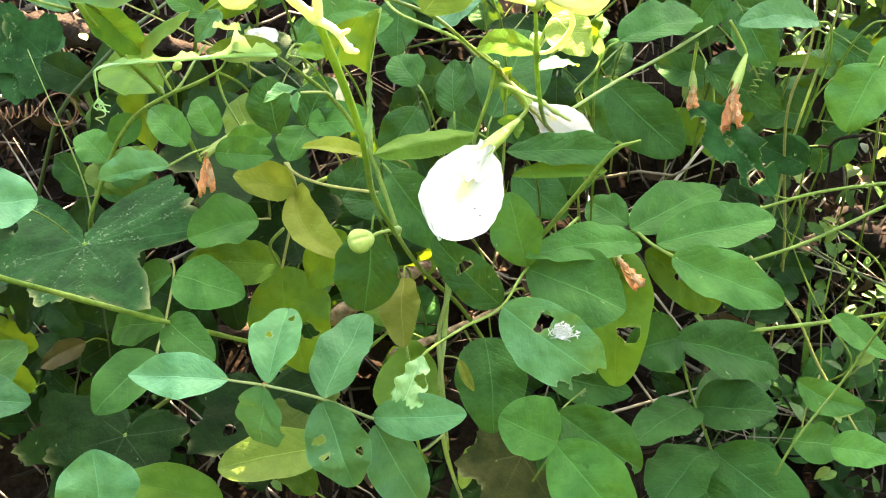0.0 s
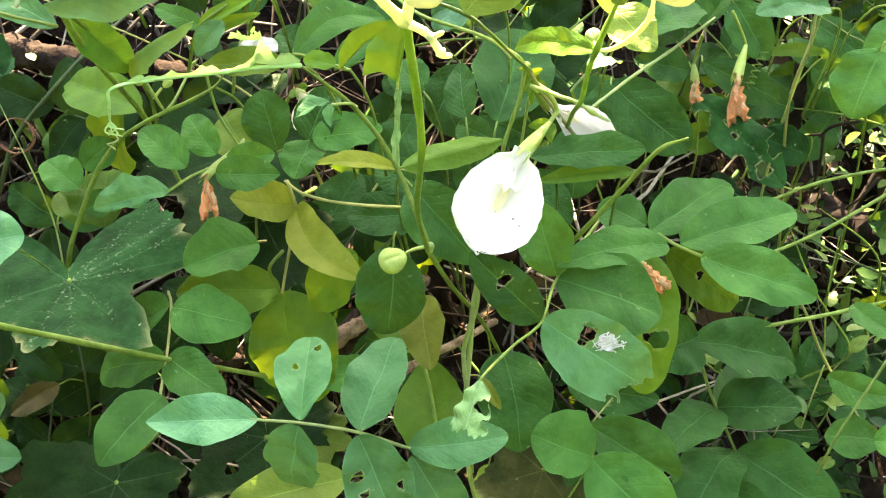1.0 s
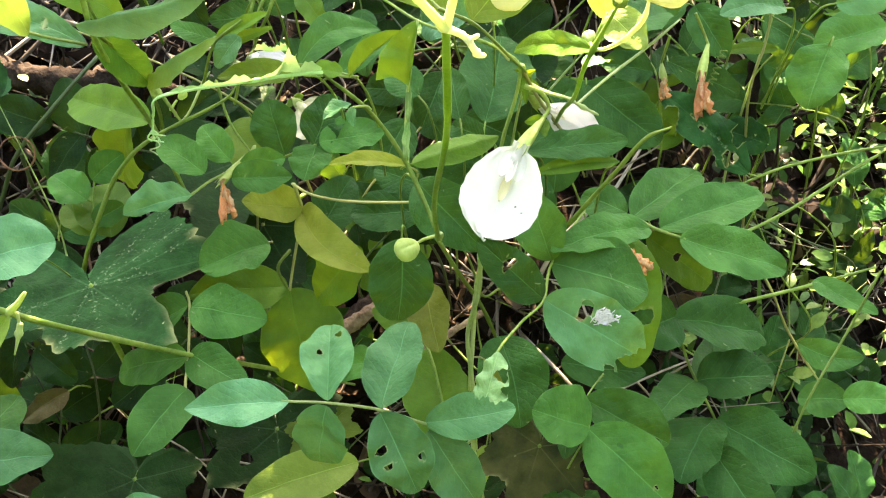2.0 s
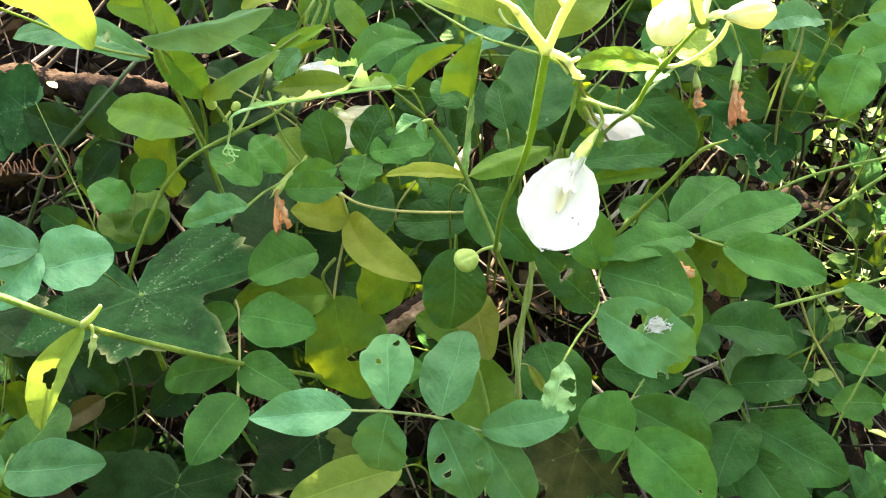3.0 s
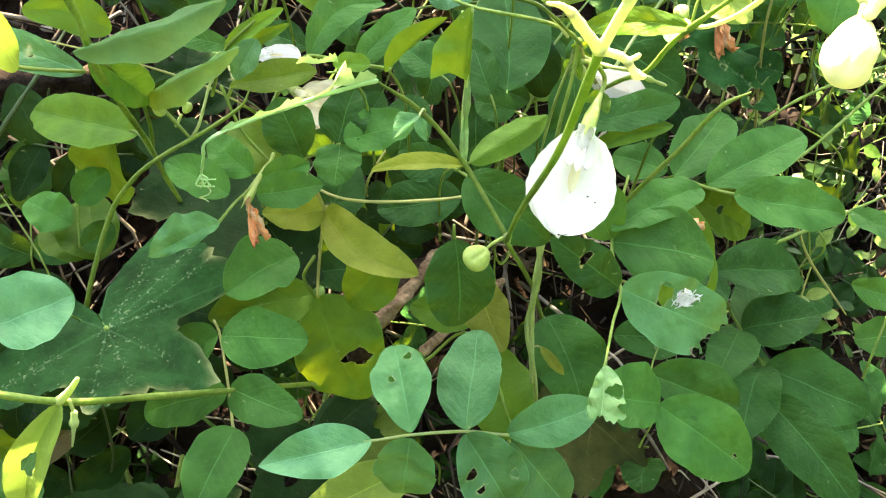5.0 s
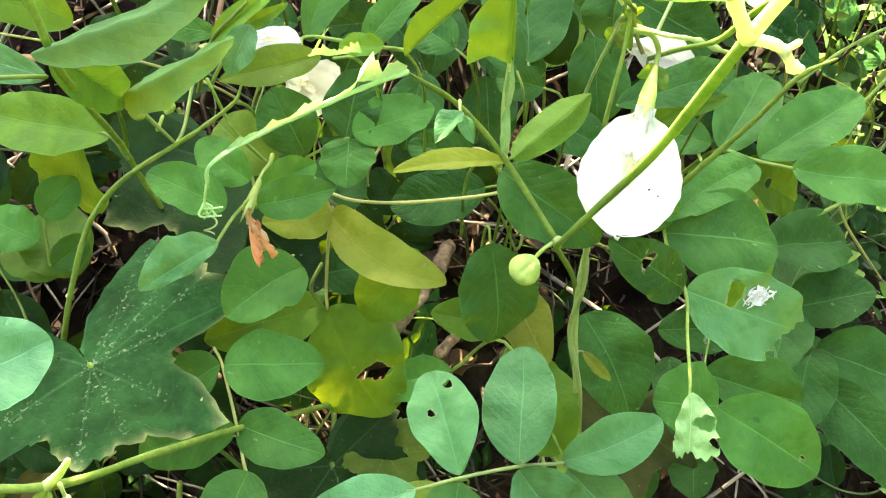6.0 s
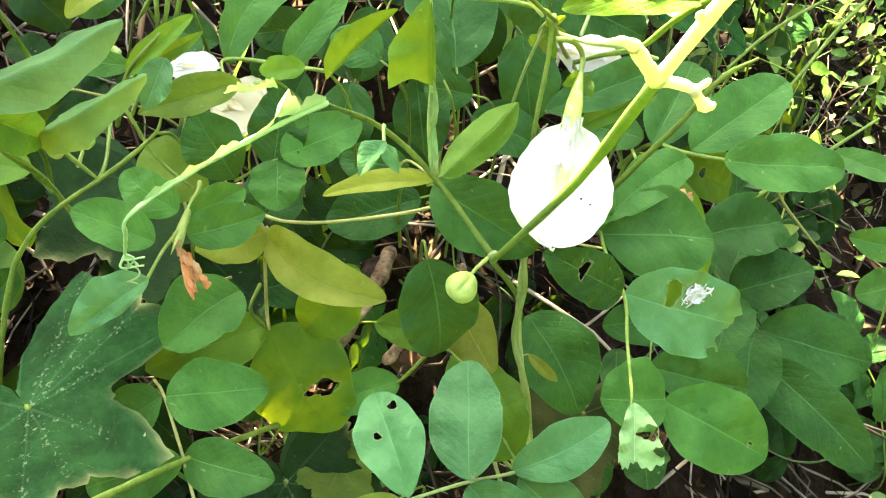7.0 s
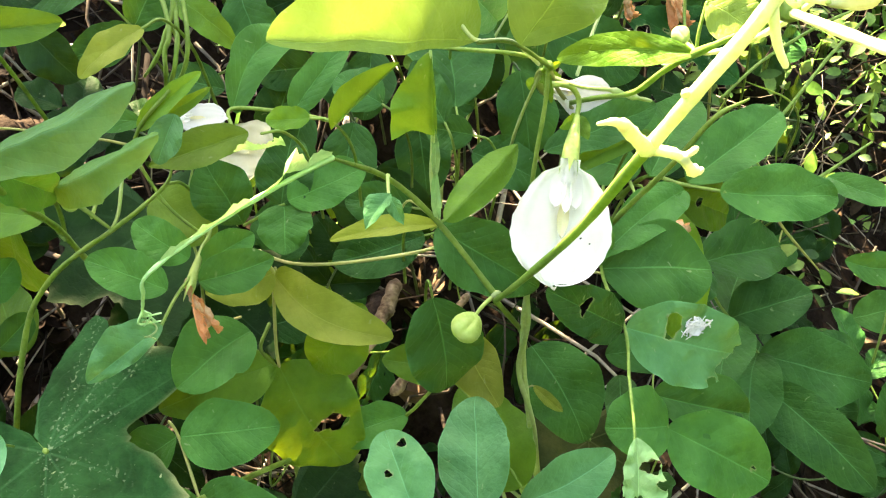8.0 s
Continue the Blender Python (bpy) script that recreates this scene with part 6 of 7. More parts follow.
def log(points, start, end, material, label, seed, sides=12):
    """A length of dead wood with a knobbly surface and cut ends."""
    owner = thing("dead_branch", points[0], label, "branch", "dead branches on the bank")
    off = Vector(points[0])
    bm = tube(bmesh.new(), [q - off for q in smooth_line(points, 14)], start, end, sides + 6, 0.10, seed)
    for q in bm.verts:
        q.co += Vector((noise.noise(q.co * 160), noise.noise(q.co * 160 + off * 50), noise.noise(q.co * 160 - off * 50))) * start * 0.35
    part("wood", bm, material, owner)
    return owner


log([(-0.3698, 0.7103, 0.3585), (-0.3127, 0.6787, 0.3616), (-0.2689, 0.6556, 0.3567), (-0.2200, 0.6515, 0.3445), (-0.1766, 0.6703, 0.3112)], 0.011, 0.008, BARK, "thick brown dead branch lying level behind the leaves", 11)
log([(0.2688, 0.6416, 0.1298), (0.3088, 0.6361, 0.0975), (0.3566, 0.6397, 0.0621), (0.4273, 0.6419, 0.0128)], 0.018, 0.022, BARK_DARK, "thick dark dead branch on the litter", 12)
log([(-0.3948, 0.5274, 0.2159), (-0.3385, 0.5155, 0.2115), (-0.2706, 0.5022, 0.2073), (-0.2261, 0.5125, 0.1964), (-0.1551, 0.5171, 0.1831)], 0.0055, 0.0045, BARK, "brown dead branch lying low under the leaves", 13)
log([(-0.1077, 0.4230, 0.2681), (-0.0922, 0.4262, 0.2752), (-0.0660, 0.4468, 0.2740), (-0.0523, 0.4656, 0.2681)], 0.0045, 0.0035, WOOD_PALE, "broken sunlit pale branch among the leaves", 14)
log([(-0.1125, 0.4344, 0.2483), (-0.0971, 0.4348, 0.2664), (-0.0745, 0.4473, 0.2699), (-0.0620, 0.4648, 0.2615)], 0.0075, 0.0065, BARK, "short reddish-brown branch under the leaves", 15)
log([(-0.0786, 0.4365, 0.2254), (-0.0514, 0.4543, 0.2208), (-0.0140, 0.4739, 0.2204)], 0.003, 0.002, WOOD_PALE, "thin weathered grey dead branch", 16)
log([(-0.0731, 0.7445, 0.3614), (-0.0494, 0.7192, 0.3332), (-0.0378, 0.6995, 0.3100), (-0.0310, 0.7020, 0.2816)], 0.0035, 0.0025, BARK_DARK, "dark dead branch leaning in the brush", 17)
log([(-0.0407, 0.7790, 0.3465), (-0.0272, 0.7551, 0.3181), (-0.0069, 0.7451, 0.2762)], 0.003, 0.0022, BARK, "dark dead branch leaning in the brush", 18)
log([(0.2301, 0.6098, 0.2993), (0.2180, 0.5894, 0.2697), (0.2147, 0.5875, 0.2326)], 0.005, 0.006, BARK_DARK, "dark upright stump in the shade", 19)
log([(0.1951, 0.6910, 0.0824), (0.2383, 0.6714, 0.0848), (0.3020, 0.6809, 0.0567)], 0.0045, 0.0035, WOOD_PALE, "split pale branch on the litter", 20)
log([(0.1773, 0.6293, 0.0330), (0.2236, 0.6066, 0.0308), (0.2765, 0.6166, 0.0046)], 0.0035, 0.003, BARK, "grey-brown branch on the litter", 21)


# ---- broad lobed leaves of another climber ----
def lobed_leaf(centre, tip, size, face, label, lobes, stem, material=DARK, notch=0.35, cup=0.1, wave=0.04, holes=(), seed=0, worn=((-130, -100), (20, 60))):
    owner = thing("lobed_leaf", centre, label, "leaf", "broad lobed leaves")
    part("blade", lobed_mesh(size, lobes, notch, 0.03, cup, wave, holes, seed, worn), material, owner, "", axes(centre, tip, face, centre))
    stalk(owner, stem, 0.0012, 0.0016, STALK, "petiole")
    return owner


FIVE = [(-112, 0.80, 24), (-56, 0.92, 20), (0, 1.05, 22), (54, 0.95, 21), (108, 0.82, 24)]
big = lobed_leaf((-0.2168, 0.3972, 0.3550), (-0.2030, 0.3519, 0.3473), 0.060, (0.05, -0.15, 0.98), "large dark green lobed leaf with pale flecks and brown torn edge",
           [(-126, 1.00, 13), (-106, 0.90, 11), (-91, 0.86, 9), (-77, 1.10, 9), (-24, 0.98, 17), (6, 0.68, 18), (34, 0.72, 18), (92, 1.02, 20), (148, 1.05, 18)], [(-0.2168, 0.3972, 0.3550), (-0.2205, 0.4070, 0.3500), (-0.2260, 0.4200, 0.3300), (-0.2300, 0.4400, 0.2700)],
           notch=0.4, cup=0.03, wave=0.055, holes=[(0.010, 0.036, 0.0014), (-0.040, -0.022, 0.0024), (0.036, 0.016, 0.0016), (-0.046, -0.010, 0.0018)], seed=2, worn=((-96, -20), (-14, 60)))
# the DUSK lobed leaves have their shade in the colour
SHADED = "lobed leaf low down, shade painted into its dark green"
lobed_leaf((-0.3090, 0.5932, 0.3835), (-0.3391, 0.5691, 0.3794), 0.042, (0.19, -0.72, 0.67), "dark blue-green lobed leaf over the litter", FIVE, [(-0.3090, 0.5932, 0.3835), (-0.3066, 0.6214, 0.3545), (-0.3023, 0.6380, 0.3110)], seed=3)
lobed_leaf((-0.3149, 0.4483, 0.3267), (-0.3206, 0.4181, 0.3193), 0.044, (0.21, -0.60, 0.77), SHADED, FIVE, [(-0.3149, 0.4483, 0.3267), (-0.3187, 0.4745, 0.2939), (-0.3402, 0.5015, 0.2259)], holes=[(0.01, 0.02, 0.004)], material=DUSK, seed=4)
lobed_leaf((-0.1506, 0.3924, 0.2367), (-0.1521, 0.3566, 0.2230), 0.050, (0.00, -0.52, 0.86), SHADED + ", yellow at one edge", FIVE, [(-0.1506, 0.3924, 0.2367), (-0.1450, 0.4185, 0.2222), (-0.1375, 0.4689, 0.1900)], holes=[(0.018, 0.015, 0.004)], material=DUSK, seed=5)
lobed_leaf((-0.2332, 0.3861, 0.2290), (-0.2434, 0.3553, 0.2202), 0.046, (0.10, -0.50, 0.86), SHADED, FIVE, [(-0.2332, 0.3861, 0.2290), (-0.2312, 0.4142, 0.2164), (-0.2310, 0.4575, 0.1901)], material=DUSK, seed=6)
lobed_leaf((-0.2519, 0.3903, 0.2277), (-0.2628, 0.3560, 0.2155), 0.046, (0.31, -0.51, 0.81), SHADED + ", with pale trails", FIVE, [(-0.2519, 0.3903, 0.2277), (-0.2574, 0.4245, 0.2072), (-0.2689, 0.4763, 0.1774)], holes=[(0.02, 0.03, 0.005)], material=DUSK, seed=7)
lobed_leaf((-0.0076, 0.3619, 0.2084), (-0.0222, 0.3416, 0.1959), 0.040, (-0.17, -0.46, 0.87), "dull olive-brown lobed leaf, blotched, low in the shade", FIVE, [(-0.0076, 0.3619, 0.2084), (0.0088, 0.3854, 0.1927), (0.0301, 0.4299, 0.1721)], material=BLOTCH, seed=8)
lobed_leaf((-0.1454, 0.4968, 0.3520), (-0.1590, 0.4603, 0.3351), 0.058, (0.02, -0.71, 0.70), "lobed leaf behind stems, shade painted into its very dark green", FIVE, [(-0.1454, 0.4968, 0.3520), (-0.1507, 0.5366, 0.3385), (-0.1528, 0.5960, 0.3185)], material=DUSK, seed=9)
lobed_leaf((-0.1375, 0.4871, 0.3124), (-0.1571, 0.4661, 0.2979), 0.050, (-0.02, -0.68, 0.74), "lobed leaf behind stems, shade painted into its very dark green", FIVE, [(-0.1375, 0.4871, 0.3124), (-0.1271, 0.5245, 0.2969), (-0.1145, 0.5791, 0.2712)], material=DUSK, seed=10)
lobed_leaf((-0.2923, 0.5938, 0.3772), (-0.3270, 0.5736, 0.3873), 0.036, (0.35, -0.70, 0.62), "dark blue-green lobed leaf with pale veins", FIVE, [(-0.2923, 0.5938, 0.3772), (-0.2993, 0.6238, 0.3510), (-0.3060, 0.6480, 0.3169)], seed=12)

lobed_leaf((-0.1250, 0.3865, 0.2360), (-0.1226, 0.3674, 0.2331), 0.026, (0.01, -0.41, 0.91), "yellowing blotched lobed leaf low in a gap", FIVE, [(-0.1250, 0.3865, 0.2360), (-0.1237, 0.4071, 0.2207), (-0.1222, 0.4373, 0.1934)], material=OLIVE, seed=14)


# ---- flowers, buds and withered flowers ----
def petal_mesh(length, width, ruffle=0.05, cup=0.12, groove=0.25, seed=0, rows=22, half=11, peak=0.62, full=0.5):
    """A broad petal along y, grooved along its middle, ruffled at the margin."""
    rnd = random.Random(seed)
    ph = [rnd.random() * 6.28 for _ in range(4)]
    bm = bmesh.new()
    grid = []
    for r in range(rows + 1):
        s = 0.5 - 0.5 * math.cos(math.pi * r / rows)
        w = 0.5 * width * max(0.0, math.sin(math.pi * (0.03 + 0.97 * s) ** (peak + 0.5))) ** full
        if s < 0.12:
            w = max(w * s / 0.12, 0.10 * width)
        line = []
        for c in range(-half, half + 1):
            v = c / half
            rim = abs(v) ** 3 + s ** 6
            x = v * w * (1 + 0.006 * math.sin(17 * s + ph[0]) + 0.012 * math.sin(47 * s + ph[1]))
            y = s * length - 0.04 * length * s * v * v + 0.012 * length * math.sin(14 * v + ph[1]) * s ** 5
            z = cup * length * (v * v * 0.5 + (s - 0.4) ** 2) - groove * 0.12 * width * math.exp(-(v / 0.16) ** 2) * math.sin(math.pi * min(1, s * 1.1))
            z += ruffle * width * rim * (math.sin(9 * s * 2 + 5 * v + ph[2]) + 0.6 * math.sin(21 * v + ph[3])) * 0.5
            line.append(bm.verts.new((x, y, z)))
        grid.append(line)
    for a, b in zip(grid, grid[1:]):
        for k in range(2 * half):
            bm.faces.new((a[k], a[k + 1], b[k + 1], b[k]))
    return bm


def calyx_mesh(base, tip, wide, lobes=5):
    """A tube that widens from its stalk and ends in pointed lobes."""
    way = (tip - base).normalized()
    u = way.orthogonal().normalized()
    v = way.cross(u)
    long = (tip - base).length
    bm = bmesh.new()
    rings = []
    for n in range(9):
        s, ring = n / 8, []
        for k in range(20):
            a = 6.2832 * k / 20
            r = wide * (0.35 + 0.65 * min(1, s * 1.6)) * (1 if s < 0.7 else 1 + 0.5 * (s - 0.7))
            far = s * long + (0.28 * long * max(0.0, math.cos(lobes * a)) if s > 0.9 else 0)
            ring.append(bm.verts.new(base + way * far + r * (math.cos(a) * u + math.sin(a) * v)))
        rings.append(ring)
    for a, b in zip(rings, rings[1:]):
        for k in range(20):
            bm.faces.new((a[k], a[(k + 1) % 20], b[(k + 1) % 20], b[k]))
    return bm


def pea_flower(calyx, throat, tip, width, face, stem, label, size=1.0, folded=0.0, seed=0, petal=PETAL, heart=PETAL_HEART):
    """An upside-down pea flower: banner below, small wings and keel at its throat, calyx and stalk above."""
    calyx, throat, tip, face = Vector(calyx), Vector(throat), Vector(tip), Vector(face).normalized()
    owner = thing("pea_flower", calyx, label, "flower", "white pea flowers")
    m = axes(throat, tip, face, calyx)
    long = (tip - throat).length
    part("banner_petal", petal_mesh(long * 1.07, width, 0.045, 0.05 + folded, 0.5, seed, 64, 16, 0.87, 0.47), petal, owner, "", m @ pose(0, -0.07 * long, 0.0))
    for side in (-1, 1):
        turn = m @ pose(side * 0.07 * width, 0.02 * long, 0.012 * long, 4, side * 14, side * -3)
        part("wing_petal", petal_mesh(long * 0.32, width * 0.16, 0.05, 0.12, 0.1, seed + side + 5, 20, 6), petal, owner, "", turn)
    part("keel_petal", petal_mesh(long * 0.30, width * 0.11, 0.03, 0.16, 0.3, seed + 9, 16, 5), petal, owner, "white folded keel", m @ pose(0, 0.08 * long, 0.02 * long, 6, 0, 0))
    part("throat", petal_mesh(long * 0.32, width * 0.12, 0.02, 0.1, 0.6, seed + 11, 16, 5), heart, owner, "yellow-cream throat", m @ pose(0, 0.26 * long, 0.008 * long, 2, 0, 0))
    part("petal_tube", tube(bmesh.new(), [q - calyx for q in smooth_line([calyx.lerp(throat, 0.35), calyx.lerp(throat, 0.8), throat + 0.12 * (tip - throat)], 5)], 0.0020 * size, 0.0026 * size, 14, 0.02), petal, owner)
    cup = part("calyx", calyx_mesh(Vector((0, 0, 0)), (throat - calyx) * 0.94, 0.0028 * size), CALYX, owner, "yellow-green tubular calyx")
    stalk(owner, stem, 0.0009 * size, 0.0011 * size, CALYX, "pedicel")
    for side in (-1, 1):
        across = (throat - calyx).cross(face).normalized() * side
        leaflet(owner, calyx - 0.001 * face, calyx + 0.0055 * size * across + 0.35 * (throat - calyx), 0.005 * size, face, LIME, "bracteole", "", cup)
    return owner


white = pea_flower((0.0071, 0.3539, 0.4216), (-0.0081, 0.3365, 0.4192), (-0.0309, 0.3175, 0.3902), 0.0348, (-0.30, -0.82, 0.38), [(0.0071, 0.3539, 0.4216), (0.0110, 0.3581, 0.4245), (0.0077, 0.3573, 0.4327), (0.0013, 0.3586, 0.4365)],
           "open white pea flower with yellow throat, hanging upside down", seed=3)
# two tiny dark insect-like specks on the banner petal
for spot, wide in (((-0.0151, 0.3223, 0.4005), 0.0007), ((-0.0132, 0.3201, 0.3983), 0.0006)):
    bm = bmesh.new()
    bmesh.ops.create_icosphere(bm, subdivisions=2, radius=wide * 0.5, matrix=Matrix.Translation(Vector(spot) - white.location) @ Matrix.Diagonal((1.3, 1.0, 0.8, 1.0)))
    part("speck", bm, BARK_DARK, white, "tiny dark speck like an insect")
pea_flower((0.0062, 0.3790, 0.4240), (0.0125, 0.3845, 0.4120), (0.0350, 0.3960, 0.3885), 0.0180, (-0.45, -0.60, 0.62), [(0.0062, 0.3790, 0.4240), (0.0053, 0.3750, 0.4290), (0.0020, 0.3640, 0.4390)],
           "white pea flower seen from the side, half open", 0.9, folded=0.40, seed=8)
pea_flower((-0.1027, 0.4931, 0.3864), (-0.0991, 0.4817, 0.3866), (-0.0862, 0.4596, 0.3810), 0.030, (-0.06, -0.67, 0.74), [(-0.1027, 0.4931, 0.3864), (-0.1106, 0.5051, 0.3746), (-0.1181, 0.5206, 0.3523)],
           "faded cream pea flower, drooping and crumpled", 1.0, seed=13, petal=PETAL_HEART)
pea_flower((-0.1192, 0.4429, 0.4329), (-0.1137, 0.4269, 0.4445), (-0.0984, 0.4120, 0.4446), 0.012, (-0.02, -0.43, 0.90), [(-0.1192, 0.4429, 0.4329), (-0.1258, 0.4596, 0.4188), (-0.1337, 0.4821, 0.3959)],
           "white pea flower lying edge-on behind leaves", 0.8, seed=17)


def round_bud(at, wide, tall, face, stem, label, material=CALYX, name="flower_bud", crumple=0.03, lobes=0.0):
    """A flattened round bud with a seam, on its stalk; lobes: how far its wrapped petals stand out."""
    at = Vector(at)
    owner = thing(name, at, label, "flower bud", "buds")
    bm = bmesh.new()
    bmesh.ops.create_uvsphere(bm, u_segments=32, v_segments=22, radius=0.5)
    for q in bm.verts:
        seam = 1 - 0.16 * math.exp(-(q.co.x / 0.06) ** 2)
        pear = 1 - 0.30 * max(0.0, q.co.y + 0.1)
        ripple = 1 + crumple * noise.noise((q.co.x * 5, q.co.y * 3, q.co.z * 5 + tall * 900)) + 0.5 * crumple * noise.noise((q.co.x * 13, q.co.y * 5, q.co.z * 13))
        if lobes:
            turn = math.atan2(q.co.z, q.co.x) + 1.6 * q.co.y
            ripple *= 1 + lobes * (abs(math.sin(1.5 * turn)) - 0.7) * (1 - abs(2 * q.co.y) ** 3)
            pear *= 1 - 0.35 * max(0.0, q.co.y)
        q.co = Vector((q.co.x * wide * pear * ripple, q.co.y * tall * (1 + 0.15 * q.co.y), q.co.z * wide * 0.75 * seam * pear * ripple))
    part("bud", bm, material, owner, "", axes((0, 0, 0), Vector(stem[-1]) - at, face))
    stalk(owner, stem, 0.0006, 0.0008, CALYX, "pedicel")
    return owner


round_bud((-0.0637, 0.3193, 0.3928), 0.0110, 0.0115, (-0.17, -0.66, 0.73), [(-0.0599, 0.3213, 0.3928), (-0.0553, 0.3234, 0.3932), (-0.0490, 0.3263, 0.3916)], "round pale green flat bud hanging from a vine node")
round_bud((-0.0485, 0.3254, 0.3921), 0.0040, 0.0040, (-0.19, -0.66, 0.72), [(-0.0485, 0.3257, 0.3909), (-0.0482, 0.3250, 0.3900)], "tiny pale knob on a vine node", STALK_PALE)
round_bud((0.0141, 0.3018, 0.4811), 0.0052, 0.0058, (-0.36, -0.70, 0.61), [(0.0138, 0.2990, 0.4800), (0.0134, 0.2945, 0.4792)], "small pale round bud on the flowering branch", STALK_PALE)
round_bud((-0.0442, 0.1480, 0.5684), 0.0080, 0.0114, (-0.43, -0.65, 0.63), [(-0.0420, 0.1500, 0.5710), (-0.0395, 0.1520, 0.5725)], "swollen cream-green bud hanging close overhead", BUD, crumple=0.14, lobes=0.24)
round_bud((0.0251, 0.2516, 0.5147), 0.0090, 0.0170, (-0.46, -0.68, 0.57), [(0.0215, 0.2518, 0.5150), (0.0190, 0.2520, 0.5150), (0.0165, 0.2520, 0.5152)], "yellow-green bud beginning to open", BUD, crumple=0.22, lobes=0.30)
round_bud((-0.1491, 0.4169, 0.4367), 0.0042, 0.0052, (0.02, -0.79, 0.61), [(-0.1524, 0.4160, 0.4348), (-0.1559, 0.4133, 0.4323)], "small green bud on a stalk", CALYX)
round_bud((-0.1594, 0.4109, 0.4434), 0.0052, 0.0070, (0.02, -0.79, 0.61), [(-0.1611, 0.4125, 0.4451), (-0.1619, 0.4149, 0.4480)], "small green stipule-wrapped bud", CALYX)


def withered_flower(calyx, joint, tip, width, face, stem, label, seed=0, petal=DRY_PETAL):
    """A shrivelled flower: twisted dry petals under a green calyx."""
    calyx, joint, tip = Vector(calyx), Vector(joint), Vector(tip)
    owner = thing("withered_flower", calyx, label, "withered flower", "withered flowers")
    long = (tip - joint).length
    m = axes(joint, tip, face, calyx)
    rnd = random.Random(seed)
    body = [joint.lerp(tip, f) - calyx + Vector((rnd.gauss(0, 0.05), rnd.gauss(0, 0.05), 0)) * long * (f > 0.1) for f in (-0.1, 0.15, 0.35, 0.55, 0.72)]
    part("shrunken_tube", tube(bmesh.new(), smooth_line(body, 5), width * 0.22, width * 0.24, 9, 0.30, seed), DRY_BODY, owner, "crumpled faded petal tube")
    for n, (turn, wide, start, far) in enumerate(((0, 0.56, 0.12, 0.88), (45, 0.42, 0.30, 0.62), (-50, 0.46, 0.26, 0.66), (170, 0.42, 0.12, 0.72))):
        part("shrivelled_petal", petal_mesh(long * far, width * wide, 0.55, 0.25, 0.8, seed + n, 18, 7, 0.9, 0.45), petal, owner, "", m @ pose(0, start * long, 0, 4 * n - 5, turn, 7 * n - 10))
    part("calyx", calyx_mesh(Vector((0, 0, 0)), (joint - calyx) * 1.05, width * 0.30), CALYX, owner, "yellow-green tubular calyx")
    stalk(owner, stem, 0.0007, 0.0009, CALYX, "pedicel")
    return owner


HUNG = "withered orange-brown pea flower hanging under its green calyx"
withered_flower((-0.1276, 0.4027, 0.4060), (-0.1380, 0.3888, 0.4041), (-0.1395, 0.3733, 0.3890), 0.0060, (-0.02, -0.77, 0.63), [(-0.1276, 0.4027, 0.4060), (-0.1243, 0.4051, 0.4064), (-0.1222, 0.4081, 0.4074)], HUNG, 3)
withered_flower((0.1369, 0.4815, 0.3749), (0.1284, 0.4690, 0.3650), (0.1217, 0.4472, 0.3456), 0.0088, (-0.33, -0.77, 0.55), [(0.1369, 0.4815, 0.3749), (0.1342, 0.4807, 0.3819), (0.1244, 0.4703, 0.4005)], HUNG, 7)
withered_flower((0.1068, 0.4761, 0.3719), (0.1060, 0.4713, 0.3653), (0.1044, 0.4633, 0.3541), 0.0070, (-0.30, -0.78, 0.55), [(0.1068, 0.4761, 0.3719), (0.1061, 0.4698, 0.3803), (0.1044, 0.4571, 0.3967)], "withered pinkish flower shreds on a thin stalk", 11)
withered_flower((0.0490, 0.3875, 0.3279), (0.0502, 0.3785, 0.3242), (0.0597, 0.3644, 0.3146), 0.0070, (-0.20, -0.58, 0.79), [(0.0490, 0.3875, 0.3279), (0.0534, 0.3986, 0.3267), (0.0637, 0.4191, 0.3220)], "withered orange flower lying on a yellow-green leaf", 15)


# ---- tendrils ----
def coil(start, axis_point, turns, radius, thick, material, label, steps=22):
    """A wiry tendril wound into a helix."""
    a, b = Vector(start), Vector(axis_point)
    way = (b - a).normalized()
    u = way.orthogonal().normalized()
    v = way.cross(u)
    line = [a + (b - a) * n / (turns * steps) + radius * (math.cos(6.2832 * n / steps) * u + math.sin(6.2832 * n / steps) * v) for n in range(int(turns * steps) + 1)]
    owner = thing("tendril", a, label, "tendril", "tendrils")
    part("coil", tube(bmesh.new(), [q - a for q in line], thick, thick * 0.7, 5, 0.03), material, owner)
    return owner


coil((-0.3079, 0.5315, 0.3698), (-0.2827, 0.5375, 0.3659), 7, 0.0035, 0.0005, TENDRIL, "reddish-brown tightly coiled tendril before the litter")
coil((-0.2777, 0.5525, 0.3579), (-0.2813, 0.5663, 0.3508), 1.6, 0.0105, 0.0005, TENDRIL, "reddish ring-shaped tendril on a cane")
coil((-0.1465, 0.3128, 0.4700), (-0.1490, 0.3110, 0.4640), 1.5, 0.0016, 0.0003, STALK_PALE, "pale curled tendril end")
coil((0.1396, 0.4812, 0.3492), (0.1516, 0.4912, 0.3645), 6, 0.0020, 0.0005, STALK, "green wavy tendril beside a withered flower")
vine([(-0.3037, 0.4441, 0.4221), (-0.2862, 0.4430, 0.4241), (-0.2739, 0.4442, 0.4281), (-0.2682, 0.4466, 0.4323)], 0.0008, 0.0011, DRY_CREAM, "pale sunlit dry stalk end", "dry_stalk", "stalk")
